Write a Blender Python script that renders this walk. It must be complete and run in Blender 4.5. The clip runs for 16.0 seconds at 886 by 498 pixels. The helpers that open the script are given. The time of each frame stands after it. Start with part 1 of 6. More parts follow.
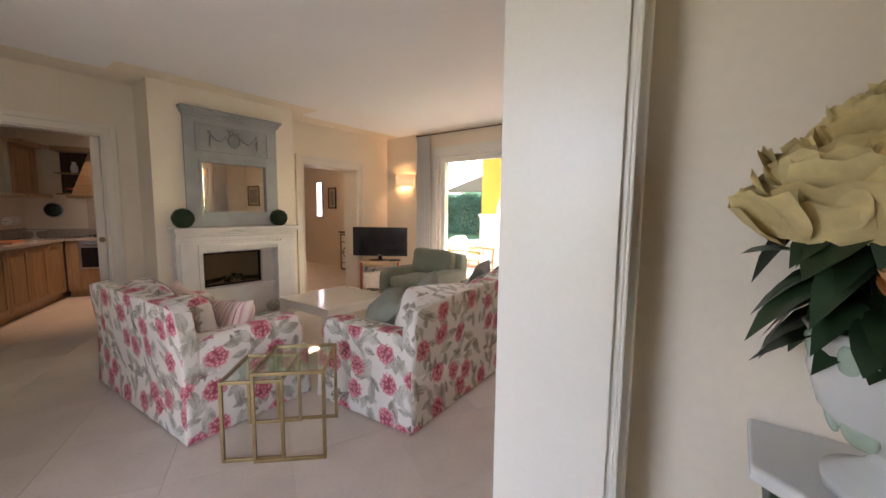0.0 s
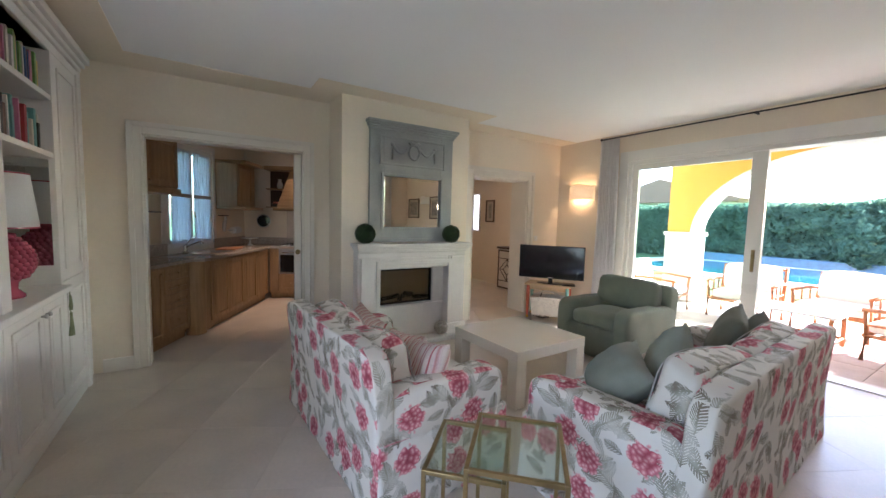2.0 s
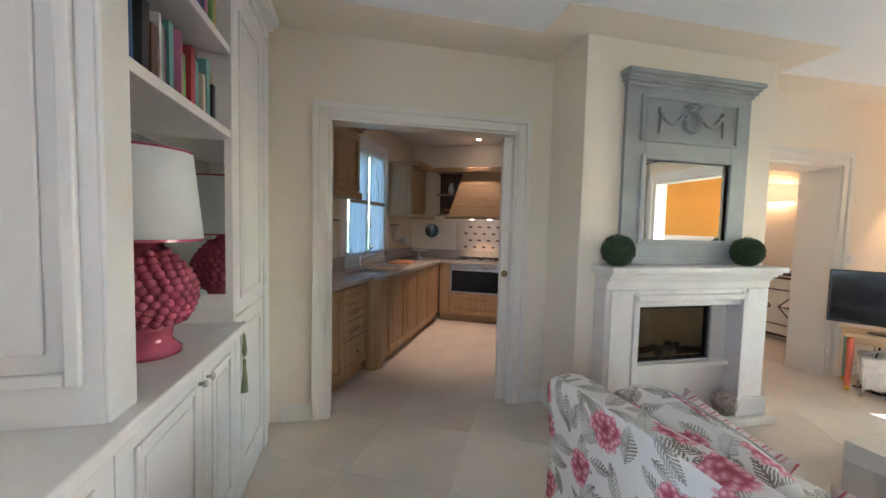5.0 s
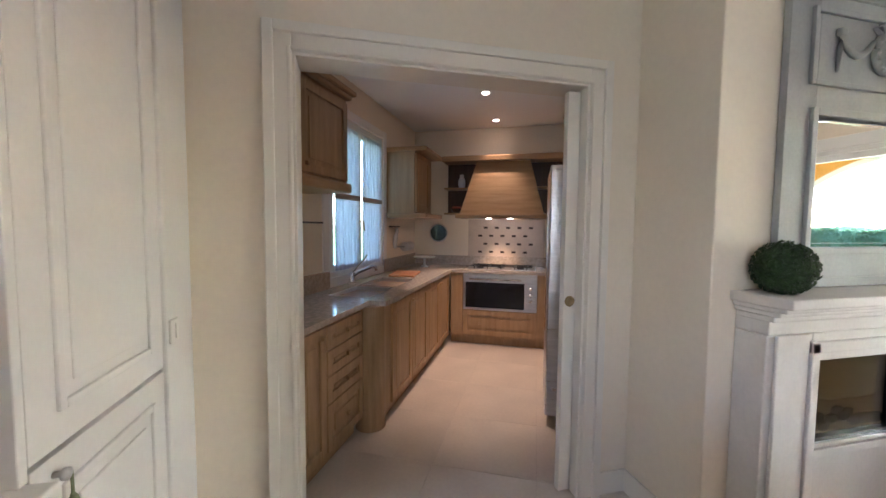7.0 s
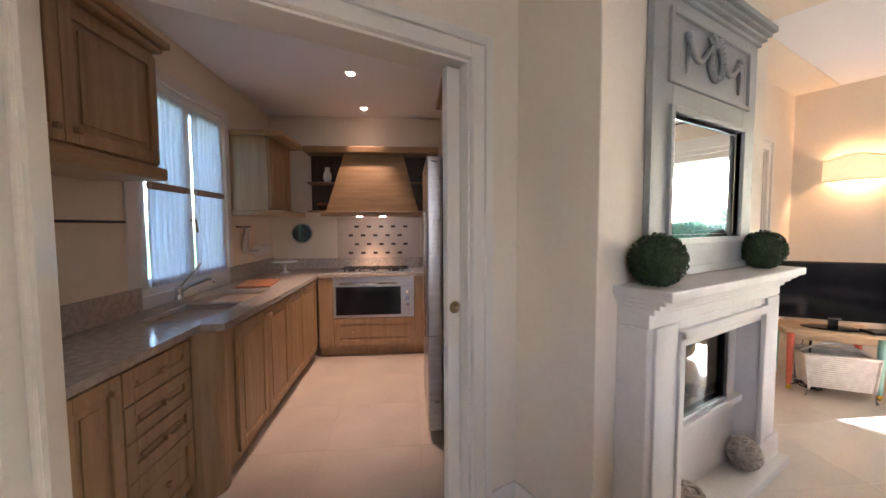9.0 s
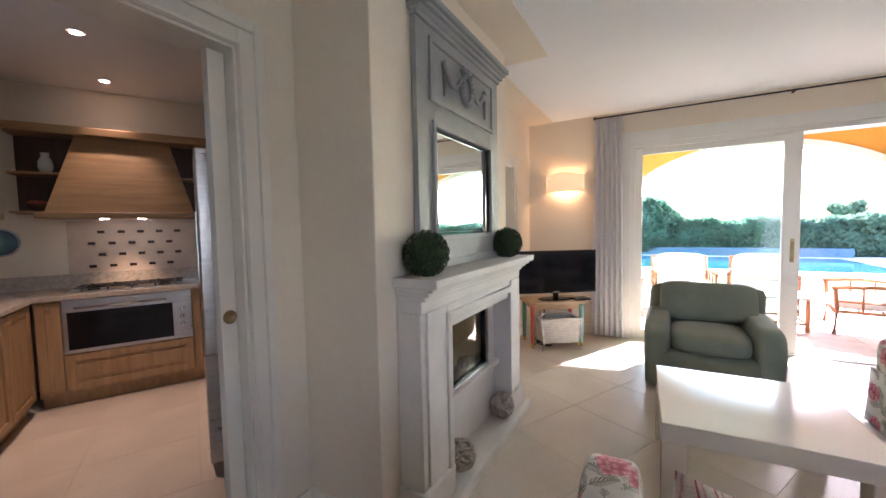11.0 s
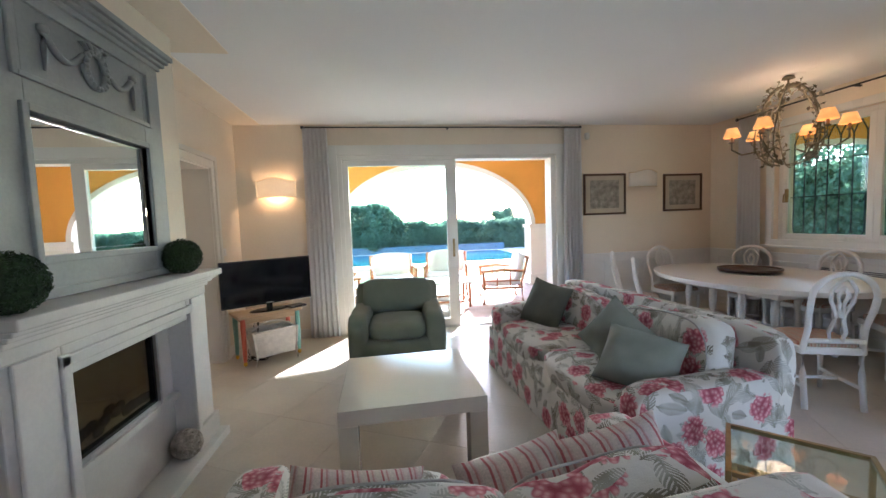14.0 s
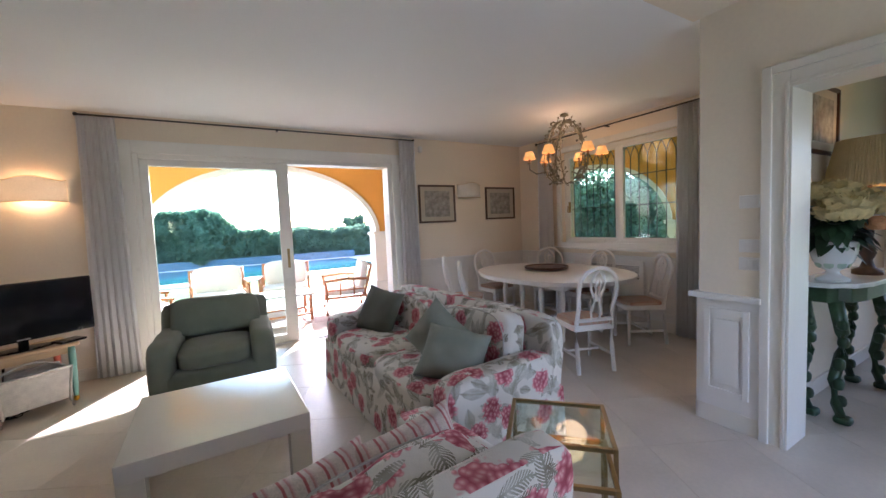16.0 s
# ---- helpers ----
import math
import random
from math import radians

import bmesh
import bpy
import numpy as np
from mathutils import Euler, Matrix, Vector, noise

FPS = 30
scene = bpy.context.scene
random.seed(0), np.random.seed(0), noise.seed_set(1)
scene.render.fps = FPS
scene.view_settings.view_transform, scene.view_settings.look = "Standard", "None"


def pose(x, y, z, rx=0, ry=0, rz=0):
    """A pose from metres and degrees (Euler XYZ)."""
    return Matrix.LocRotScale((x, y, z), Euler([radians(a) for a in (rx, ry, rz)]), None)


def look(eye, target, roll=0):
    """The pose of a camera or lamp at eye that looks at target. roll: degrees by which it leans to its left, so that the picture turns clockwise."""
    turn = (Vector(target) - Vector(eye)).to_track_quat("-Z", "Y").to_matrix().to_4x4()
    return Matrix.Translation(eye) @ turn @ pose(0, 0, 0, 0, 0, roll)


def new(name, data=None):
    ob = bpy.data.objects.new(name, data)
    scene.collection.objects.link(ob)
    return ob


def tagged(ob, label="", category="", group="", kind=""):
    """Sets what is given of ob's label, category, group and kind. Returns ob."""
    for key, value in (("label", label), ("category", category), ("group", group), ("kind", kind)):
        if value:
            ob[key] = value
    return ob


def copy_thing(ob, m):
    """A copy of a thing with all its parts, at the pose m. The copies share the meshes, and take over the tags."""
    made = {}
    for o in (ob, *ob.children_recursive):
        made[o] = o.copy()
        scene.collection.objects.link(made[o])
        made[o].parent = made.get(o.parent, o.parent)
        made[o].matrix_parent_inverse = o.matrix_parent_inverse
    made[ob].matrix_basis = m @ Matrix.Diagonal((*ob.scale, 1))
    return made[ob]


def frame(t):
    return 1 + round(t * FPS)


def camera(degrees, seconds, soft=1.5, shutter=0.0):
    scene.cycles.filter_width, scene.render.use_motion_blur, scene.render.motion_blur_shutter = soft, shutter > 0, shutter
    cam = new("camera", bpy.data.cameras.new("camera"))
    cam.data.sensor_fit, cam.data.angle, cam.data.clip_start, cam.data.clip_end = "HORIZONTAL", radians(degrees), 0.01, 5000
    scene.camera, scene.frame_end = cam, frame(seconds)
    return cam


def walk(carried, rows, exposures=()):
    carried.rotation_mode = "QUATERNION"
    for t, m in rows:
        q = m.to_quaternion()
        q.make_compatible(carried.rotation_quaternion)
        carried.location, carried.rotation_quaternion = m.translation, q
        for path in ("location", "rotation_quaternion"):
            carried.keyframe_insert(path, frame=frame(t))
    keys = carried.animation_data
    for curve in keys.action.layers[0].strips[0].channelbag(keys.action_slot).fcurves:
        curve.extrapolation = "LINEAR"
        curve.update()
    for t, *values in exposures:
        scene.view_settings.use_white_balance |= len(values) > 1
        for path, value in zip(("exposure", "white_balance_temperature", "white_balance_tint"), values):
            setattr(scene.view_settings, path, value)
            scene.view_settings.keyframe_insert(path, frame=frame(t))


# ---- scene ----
cam = camera(99.0, 16.0)
# brightness of the picture
SKY, SUN, LAMPS, DAY_SOUTH, DAY_HALL = 0.15, 4.0, 0.16, 2.2, 0.06
EXPOSURES = [(0.0, 3.4, 6900, 32), (1.5, 3.4, 5850, 22), (3.5, 3.8, 5700, 21), (5.0, 4.0, 5650, 21), (9.0, 4.1, 6150, 34), (11.5, 3.5, 5750, 26), (13.0, 3.3, 5500, 18), (16.0, 3.1, 5700, 26)]
PATH = [
    (0, (0.358, 0.495, 1.369), (-0.854, 2.074, 1.169), 0.6),
    (0.5, (0.165, 0.542, 1.395), (-1.156, 2.029, 1.191), 1.0),
    (1, (-0.048, 0.551, 1.427), (-1.488, 1.925, 1.232), 1.3),
    (1.5, (-0.267, 0.567, 1.427), (-1.824, 1.81, 1.25), 1.4),
    (2, (-0.525, 0.6, 1.429), (-2.213, 1.661, 1.274), 1.5),
    (2.5, (-0.764, 0.56, 1.409), (-2.576, 1.396, 1.272), 1.7),
    (3, (-1.043, 0.493, 1.411), (-2.924, 1.159, 1.278), 1.7),
    (3.5, (-1.321, 0.455, 1.396), (-3.233, 1.03, 1.264), 1.7),
    (4, (-1.585, 0.43, 1.398), (-3.517, 0.931, 1.27), 1.6),
    (4.5, (-1.857, 0.36, 1.395), (-3.801, 0.813, 1.27), 1.5),
    (5, (-2.115, 0.328, 1.39), (-4.062, 0.768, 1.272), 1.4),
    (5.2, (-2.229, 0.338, 1.375), (-4.177, 0.777, 1.266), 1.2),
    (7.5, (-3.355, 0.39, 1.418), (-5.289, 0.882, 1.285), 0.0),
    (8, (-3.464, 0.444, 1.41), (-5.365, 1.052, 1.287), -0.1),
    (8.5, (-3.491, 0.459, 1.41), (-5.313, 1.274, 1.288), -0.3),
    (9, (-3.503, 0.502, 1.399), (-5.186, 1.576, 1.277), -0.3),
    (11.3, (-3.372, 0.555, 1.382), (-4.233, 2.357, 1.263), -1.2),
    (11.5, (-3.356, 0.547, 1.384), (-4.138, 2.384, 1.265), -1.2),
    (12, (-3.307, 0.551, 1.386), (-3.895, 2.459, 1.265), -1.4),
    (12.5, (-3.26, 0.563, 1.387), (-3.634, 2.524, 1.263), -1.6),
    (13, (-3.19, 0.566, 1.395), (-3.343, 2.556, 1.267), -1.8),
    (13.5, (-3.114, 0.581, 1.399), (-3.044, 2.576, 1.265), -1.9),
    (14, (-3.052, 0.585, 1.407), (-2.771, 2.56, 1.269), -2.1),
    (14.5, (-3.003, 0.568, 1.407), (-2.527, 2.505, 1.269), -2.2),
    (15, (-2.962, 0.545, 1.406), (-2.305, 2.429, 1.271), -2.3),
    (15.5, (-2.922, 0.521, 1.413), (-2.091, 2.336, 1.278), -2.4),
    (16, (-2.882, 0.494, 1.417), (-1.885, 2.223, 1.284), -2.5),
]
walk(cam, [(t, look(eye, target, roll)) for t, eye, target, roll in PATH], EXPOSURES)

# ---- world, sun, lamps, exposure ----
world = bpy.data.worlds.new("sky")
scene.world = world
world.use_nodes = True
wn = world.node_tree
sky = wn.nodes.new("ShaderNodeTexSky")
sky.sky_type, sky.sun_disc = "NISHITA", False
sky.sun_elevation, sky.sun_rotation = radians(27.5), radians(27.5)
bg = wn.nodes["Background"]
wn.links.new(sky.outputs[0], bg.inputs[0])
bg.inputs[1].default_value = SKY


def lamp(kind, name, at, energy, color=(1, 1, 1), size=0.05, target=None):
    d = bpy.data.lights.new(name, kind)
    d.energy, d.color = energy, color
    if kind == "SUN":
        d.angle = radians(0.6)
    elif kind == "SPOT":
        d.spot_size, d.spot_blend, d.shadow_soft_size = radians(66), 0.8, size
    else:
        d.shadow_soft_size = size
    ob = new(name, d)
    ob.matrix_world = look(at, target) if target else Matrix.Translation(at)
    return ob


lamp("SUN", "sun", (0.52 * 20, 20, 11.6), SUN, (1, 0.94, 0.84), target=(0, 0, 0))

# ---- materials ----


def nodes_of(name):
    m = bpy.data.materials.new(name)
    m.use_nodes = True
    return m, m.node_tree.nodes, m.node_tree.links, m.node_tree.nodes["Principled BSDF"]


def noise_tex(n, l, scale, detail=4, coord="Object", stretch=None):
    tc, tx = n.new("ShaderNodeTexCoord"), n.new("ShaderNodeTexNoise")
    tx.inputs["Scale"].default_value, tx.inputs["Detail"].default_value = scale, detail
    if stretch:
        mp = n.new("ShaderNodeMapping")
        mp.inputs["Scale"].default_value = stretch
        l.new(tc.outputs[coord], mp.inputs[0])
        l.new(mp.outputs[0], tx.inputs["Vector"])
    else:
        l.new(tc.outputs[coord], tx.inputs["Vector"])
    return tx


def ramp(n, l, src, stops):
    r = n.new("ShaderNodeValToRGB")
    e = r.color_ramp.elements
    while len(e) < len(stops):
        e.new(0.5)
    for el, (p, c) in zip(e, stops):
        el.position, el.color = p, (*c, 1)
    l.new(src, r.inputs[0])
    return r.outputs[0]


def mix(n, l, fac, a, b, how="MIX"):
    m = n.new("ShaderNodeMix")
    m.data_type, m.blend_type = "RGBA", how
    for v, i in ((fac, 0), (a, 6), (b, 7)):
        if isinstance(v, (int, float)):
            m.inputs[i].default_value = v
        elif isinstance(v, tuple):
            m.inputs[i].default_value = (*v, 1)
        else:
            l.new(v, m.inputs[i])
    return m.outputs[2]


def math_node(n, l, op, a, b=0.0):
    m = n.new("ShaderNodeMath")
    m.operation = op
    for v, i in ((a, 0), (b, 1)):
        if isinstance(v, (int, float)):
            m.inputs[i].default_value = v
        else:
            l.new(v, m.inputs[i])
    return m.outputs[0]


def bump(n, l, p, src, strength, dist=0.01):
    b = n.new("ShaderNodeBump")
    b.inputs["Strength"].default_value, b.inputs["Distance"].default_value = strength, dist
    l.new(src, b.inputs["Height"])
    l.new(b.outputs[0], p.inputs["Normal"])


def surface(name, color, rough=0.5, vary=0.12, big=1.3, fine=60, relief=0.15, metal=0.0, stretch=None, spread=0.0, sheen=0.0):
    """A base colour with stains at a large scale, grain at a fine one, and relief."""
    m, n, l, p = nodes_of(name)
    a, b = noise_tex(n, l, big, 5, stretch=stretch), noise_tex(n, l, fine, 3, stretch=stretch)
    dark, light = tuple(c * (1 - vary) for c in color), tuple(min(1, c * (1 + vary)) for c in color)
    c1 = ramp(n, l, a.outputs["Fac"], [(0.3, dark), (0.7, light)])
    c2 = ramp(n, l, b.outputs["Fac"], [(0.3, (1 - vary * 0.7,) * 3), (0.7, (1, 1, 1))])
    c = mix(n, l, 1.0, c1, c2, "MULTIPLY")
    if spread:
        oi = n.new("ShaderNodeObjectInfo")
        c = mix(n, l, 1.0, c, ramp(n, l, oi.outputs["Random"], [(0, (1 - spread,) * 3), (1, (1, 1, 1))]), "MULTIPLY")
    l.new(c, p.inputs["Base Color"])
    r = n.new("ShaderNodeMapRange")
    r.inputs["To Min"].default_value, r.inputs["To Max"].default_value = max(0.02, rough - 0.08), min(1, rough + 0.08)
    l.new(a.outputs["Fac"], r.inputs["Value"])
    l.new(r.outputs[0], p.inputs["Roughness"])
    p.inputs["Metallic"].default_value = metal
    if sheen:
        p.inputs["Sheen Weight"].default_value = sheen
    if relief:
        bump(n, l, p, b.outputs["Fac"], relief, 0.004)
    return m


def flat_coords(n, l):
    """The thing's own coordinates laid flat on the side that each face looks to."""
    tc = n.new("ShaderNodeTexCoord")
    p, q = n.new("ShaderNodeSeparateXYZ"), n.new("ShaderNodeSeparateXYZ")
    l.new(tc.outputs["Object"], p.inputs[0])
    l.new(tc.outputs["Normal"], q.inputs[0])
    ax, ay, az = (math_node(n, l, "ABSOLUTE", q.outputs[i]) for i in range(3))
    flat = math_node(n, l, "GREATER_THAN", az, 0.72)
    side = math_node(n, l, "GREATER_THAN", ax, ay)

    def pick(fac, a, b):
        m = n.new("ShaderNodeMix")
        l.new(fac, m.inputs[0])
        l.new(a, m.inputs[2])
        l.new(b, m.inputs[3])
        return m.outputs[0]
    u = pick(flat, pick(side, p.outputs[0], p.outputs[1]), p.outputs[0])
    v = pick(flat, p.outputs[2], p.outputs[1])
    w = math_node(n, l, "ADD", math_node(n, l, "MULTIPLY", side, 3.3), math_node(n, l, "MULTIPLY", flat, 7.1))
    c = n.new("ShaderNodeCombineXYZ")
    l.new(math_node(n, l, "ADD", u, w), c.inputs[0])
    l.new(v, c.inputs[1])
    return c.outputs[0]


def fabric_floral():
    m, n, l, p = nodes_of("floral_linen")
    uv = flat_coords(n, l)
    warp = noise_tex(n, l, 9, 2)
    add = n.new("ShaderNodeVectorMath")
    add.operation = "MULTIPLY_ADD"
    add.inputs[1].default_value = (0.045, 0.045, 0)
    l.new(warp.outputs["Color"], add.inputs[0])
    l.new(uv, add.inputs[2])

    def cells(scale, src, rnd=0.8):
        v = n.new("ShaderNodeTexVoronoi")
        v.voronoi_dimensions = "2D"
        v.inputs["Scale"].default_value, v.inputs["Randomness"].default_value = scale, rnd
        l.new(src, v.inputs["Vector"])
        return v

    flowers = cells(4.7, add.outputs[0], 0.9)
    petals = cells(42, add.outputs[0], 1)
    d = flowers.outputs["Distance"]
    ragged = math_node(n, l, "ADD", d, math_node(n, l, "MULTIPLY", petals.outputs["Distance"], 0.16))
    bloom = ramp(n, l, ragged, [(0.36, (1, 1, 1)), (0.40, (0, 0, 0))])
    pick = n.new("ShaderNodeSeparateColor")
    l.new(flowers.outputs["Color"], pick.inputs[0])
    bloom = math_node(n, l, "MULTIPLY", bloom, math_node(n, l, "GREATER_THAN", pick.outputs[0], 0.3))
    pink = ramp(n, l, petals.outputs["Distance"], [(0.05, (0.78, 0.45, 0.43)), (0.35, (0.60, 0.19, 0.22)), (0.7, (0.40, 0.07, 0.10))])
    heart = ramp(n, l, d, [(0.03, (0.7, 0.62, 0.62)), (0.25, (1, 1, 1))])
    pink = mix(n, l, 1.0, pink, heart, "MULTIPLY")
    # fern-like sprays: each lies at its own angle in its own cell

    def fern(scale, offset, length):
        mp = n.new("ShaderNodeMapping")
        mp.inputs["Location"].default_value = (offset, offset * 0.7, 0)
        l.new(add.outputs[0], mp.inputs[0])
        v = cells(scale, mp.outputs[0], 0.95)
        off, rot, sep, col = n.new("ShaderNodeVectorMath"), n.new("ShaderNodeVectorRotate"), n.new("ShaderNodeSeparateXYZ"), n.new("ShaderNodeSeparateColor")
        off.operation = "SUBTRACT"
        l.new(mp.outputs[0], off.inputs[0])
        l.new(v.outputs["Position"], off.inputs[1])
        l.new(v.outputs["Color"], col.inputs[0])
        rot.rotation_type = "Z_AXIS"
        l.new(off.outputs[0], rot.inputs["Vector"])
        l.new(math_node(n, l, "MULTIPLY", col.outputs[1], 6.28), rot.inputs["Angle"])
        l.new(rot.outputs[0], sep.inputs[0])
        along, across = sep.outputs[0], math_node(n, l, "ABSOLUTE", sep.outputs[1])
        q = math_node(n, l, "DIVIDE", along, length)
        wide = math_node(n, l, "MULTIPLY", math_node(n, l, "SUBTRACT", 1.0, math_node(n, l, "MULTIPLY", q, q)), length * 0.42)
        inside = math_node(n, l, "LESS_THAN", across, wide)
        teeth = math_node(n, l, "GREATER_THAN", math_node(n, l, "SINE", math_node(n, l, "MULTIPLY", math_node(n, l, "SUBTRACT", along, math_node(n, l, "MULTIPLY", across, 0.9)), 520.0)), -0.35)
        stem = math_node(n, l, "LESS_THAN", across, 0.0035)
        shape = math_node(n, l, "MULTIPLY", inside, math_node(n, l, "MAXIMUM", teeth, stem))
        return math_node(n, l, "MULTIPLY", shape, math_node(n, l, "GREATER_THAN", col.outputs[0], 0.06))
    leaves = math_node(n, l, "MAXIMUM", math_node(n, l, "MAXIMUM", fern(6.4, 3.1, 0.072), fern(5.1, 15.3, 0.08)), fern(7.6, 8.7, 0.055))
    tone = noise_tex(n, l, 9, 2)
    green = ramp(n, l, tone.outputs["Fac"], [(0.35, (0.19, 0.155, 0.11)), (0.5, (0.30, 0.285, 0.22)), (0.65, (0.50, 0.48, 0.41))])
    cloth = noise_tex(n, l, 3, 3)
    base_c = ramp(n, l, cloth.outputs["Fac"], [(0.3, (0.66, 0.62, 0.55)), (0.7, (0.74, 0.705, 0.635))])
    c = mix(n, l, leaves, base_c, green)
    c = mix(n, l, bloom, c, pink)
    l.new(c, p.inputs["Base Color"])
    p.inputs["Roughness"].default_value = 0.85
    weave, folds = noise_tex(n, l, 260, 2), noise_tex(n, l, 7, 3)
    h = math_node(n, l, "ADD", math_node(n, l, "MULTIPLY", weave.outputs["Fac"], 0.08), folds.outputs["Fac"])
    bump(n, l, p, h, 0.45, 0.035)
    return m


def fabric_striped(name, axis, width, stops, rot=0.0):
    """Woven stripes across one axis of the thing."""
    m, n, l, p = nodes_of(name)
    tc, sep = n.new("ShaderNodeTexCoord"), n.new("ShaderNodeSeparateXYZ")
    l.new(tc.outputs["Object"], sep.inputs[0])
    x = math_node(n, l, "FRACT", math_node(n, l, "DIVIDE", sep.outputs[axis], width))
    r = ramp(n, l, x, stops)
    grain = noise_tex(n, l, 180, 2)
    c = mix(n, l, 1.0, r, ramp(n, l, grain.outputs["Fac"], [(0.3, (0.75,) * 3), (0.7, (1, 1, 1))]), "MULTIPLY")
    l.new(c, p.inputs["Base Color"])
    p.inputs["Roughness"].default_value = 0.85
    bump(n, l, p, grain.outputs["Fac"], 0.3, 0.003)
    return m


def wood(name, dark, light, rough=0.45, axis=(9, 9, 0.8), scale=3.0):
    m, n, l, p = nodes_of(name)
    g = noise_tex(n, l, scale, 6, stretch=axis)
    f = noise_tex(n, l, scale * 12, 3, stretch=axis)
    c = ramp(n, l, g.outputs["Fac"], [(0.3, dark), (0.7, light)])
    c = mix(n, l, 0.25, c, ramp(n, l, f.outputs["Fac"], [(0.35, dark), (0.65, light)]))
    l.new(c, p.inputs["Base Color"])
    p.inputs["Roughness"].default_value = rough
    bump(n, l, p, f.outputs["Fac"], 0.12, 0.003)
    return m


def glass(name, tint=(0.9, 0.97, 0.95), gloss=0.09):
    """A thin pane: lets light through, with a faint reflection."""
    m = bpy.data.materials.new(name)
    m.use_nodes = True
    n, l = m.node_tree.nodes, m.node_tree.links
    n.clear()
    out, mx, tr, gl, fr = (n.new("ShaderNode" + k) for k in ("OutputMaterial", "MixShader", "BsdfTransparent", "BsdfGlossy", "Fresnel"))
    tr.inputs[0].default_value = (*tint, 1)
    gl.inputs["Roughness"].default_value = 0.01
    fr.inputs["IOR"].default_value = 1.4
    l.new(math_node(n, l, "MINIMUM", fr.outputs[0], 0.16), mx.inputs[0])
    l.new(tr.outputs[0], mx.inputs[1])
    l.new(gl.outputs[0], mx.inputs[2])
    l.new(mx.outputs[0], out.inputs[0])
    return m


def glow(name, color, base, strength, trans=0.0):
    m, n, l, p = nodes_of(name)
    g = noise_tex(n, l, 120, 2)
    l.new(ramp(n, l, g.outputs["Fac"], [(0.3, tuple(c * 0.9 for c in base)), (0.7, base)]), p.inputs["Base Color"])
    p.inputs["Roughness"].default_value = 0.9
    p.inputs["Emission Color"].default_value, p.inputs["Emission Strength"].default_value = (*color, 1), strength
    return m


def cloth_sheer(name, color, through_light=0.45, grain=150, low=0.92):
    m, n, l, p = nodes_of(name)
    g = noise_tex(n, l, grain, 3)
    l.new(ramp(n, l, g.outputs["Fac"], [(0.3, tuple(c * low for c in color)), (0.7, color)]), p.inputs["Base Color"])
    p.inputs["Roughness"].default_value = 0.9
    t, mx = n.new("ShaderNodeBsdfTranslucent"), n.new("ShaderNodeMixShader")
    t.inputs[0].default_value = (*color, 1)
    mx.inputs[0].default_value = through_light
    l.new(p.outputs[0], mx.inputs[1])
    l.new(t.outputs[0], mx.inputs[2])
    l.new(mx.outputs[0], n["Material Output"].inputs[0])
    bump(n, l, p, g.outputs["Fac"], 0.2, 0.003)
    return m


M_WALL = surface("cream_plaster", (0.82, 0.725, 0.585), 0.85, 0.05, 0.8, 40, 0.12)
M_CEIL = surface("white_plaster", (0.86, 0.855, 0.84), 0.9, 0.02, 0.7, 50, 0.08)
M_TRIM = surface("ivory_gloss_paint", (0.77, 0.72, 0.63), 0.35, 0.04, 2, 80, 0.05)
M_WHITE = surface("warm_white_paint", (0.79, 0.76, 0.71), 0.4, 0.03, 2, 80, 0.05)
M_CASE = surface("bookcase_paint", (0.76, 0.73, 0.69), 0.45, 0.04, 2, 70, 0.06)
M_PVC = surface("window_frame_paint", (0.76, 0.75, 0.70), 0.3, 0.03, 2, 80, 0.03)
M_TILE = surface("beige_stone", (0.66, 0.575, 0.475), 0.36, 0.09, 2.2, 45, 0.06, spread=0.03)
M_GROUT = surface("floor_grout", (0.60, 0.52, 0.43), 0.8, 0.1, 6, 90, 0.1)
M_LIME = surface("pale_limestone", (0.70, 0.66, 0.61), 0.6, 0.08, 3, 60, 0.15)
M_GREY = surface("grey_distressed_paint", (0.33, 0.34, 0.33), 0.55, 0.12, 4, 70, 0.15)
M_FLORAL = fabric_floral()
M_PIPING = surface("grey_cord_piping", (0.45, 0.42, 0.38), 0.85, 0.15, 20, 160, 0.2)
M_SAGE = surface("sage_cotton", (0.205, 0.23, 0.165), 0.9, 0.12, 5, 200, 0.3, sheen=0.2)
M_SAGE2 = surface("pale_sage_linen", (0.25, 0.265, 0.215), 0.85, 0.12, 6, 200, 0.3)
M_OLIVE = surface("olive_linen", (0.15, 0.155, 0.115), 0.88, 0.12, 6, 200, 0.3)
M_TABLE = surface("ivory_lacquer", (0.73, 0.68, 0.57), 0.12, 0.03, 2, 60, 0.01)
M_BRASS = surface("aged_brass", (0.38, 0.28, 0.14), 0.32, 0.2, 12, 90, 0.1, metal=1.0)
M_STEEL = surface("brushed_steel", (0.55, 0.54, 0.53), 0.3, 0.1, 5, 120, 0.05, metal=1.0, stretch=(1, 1, 8))
M_CHROME = surface("chrome", (0.75, 0.75, 0.75), 0.1, 0.03, 5, 50, 0, metal=1.0)
M_BLACK = surface("black_plastic", (0.012, 0.012, 0.014), 0.25, 0.2, 5, 80, 0.02)
M_SCREEN = surface("dark_screen", (0.006, 0.007, 0.011), 0.1, 0.1, 2, 30, 0)
M_IRON = surface("dark_iron", (0.03, 0.03, 0.028), 0.55, 0.25, 9, 80, 0.2)
M_SOOT = surface("soot", (0.05, 0.045, 0.04), 0.9, 0.3, 6, 40, 0.4)
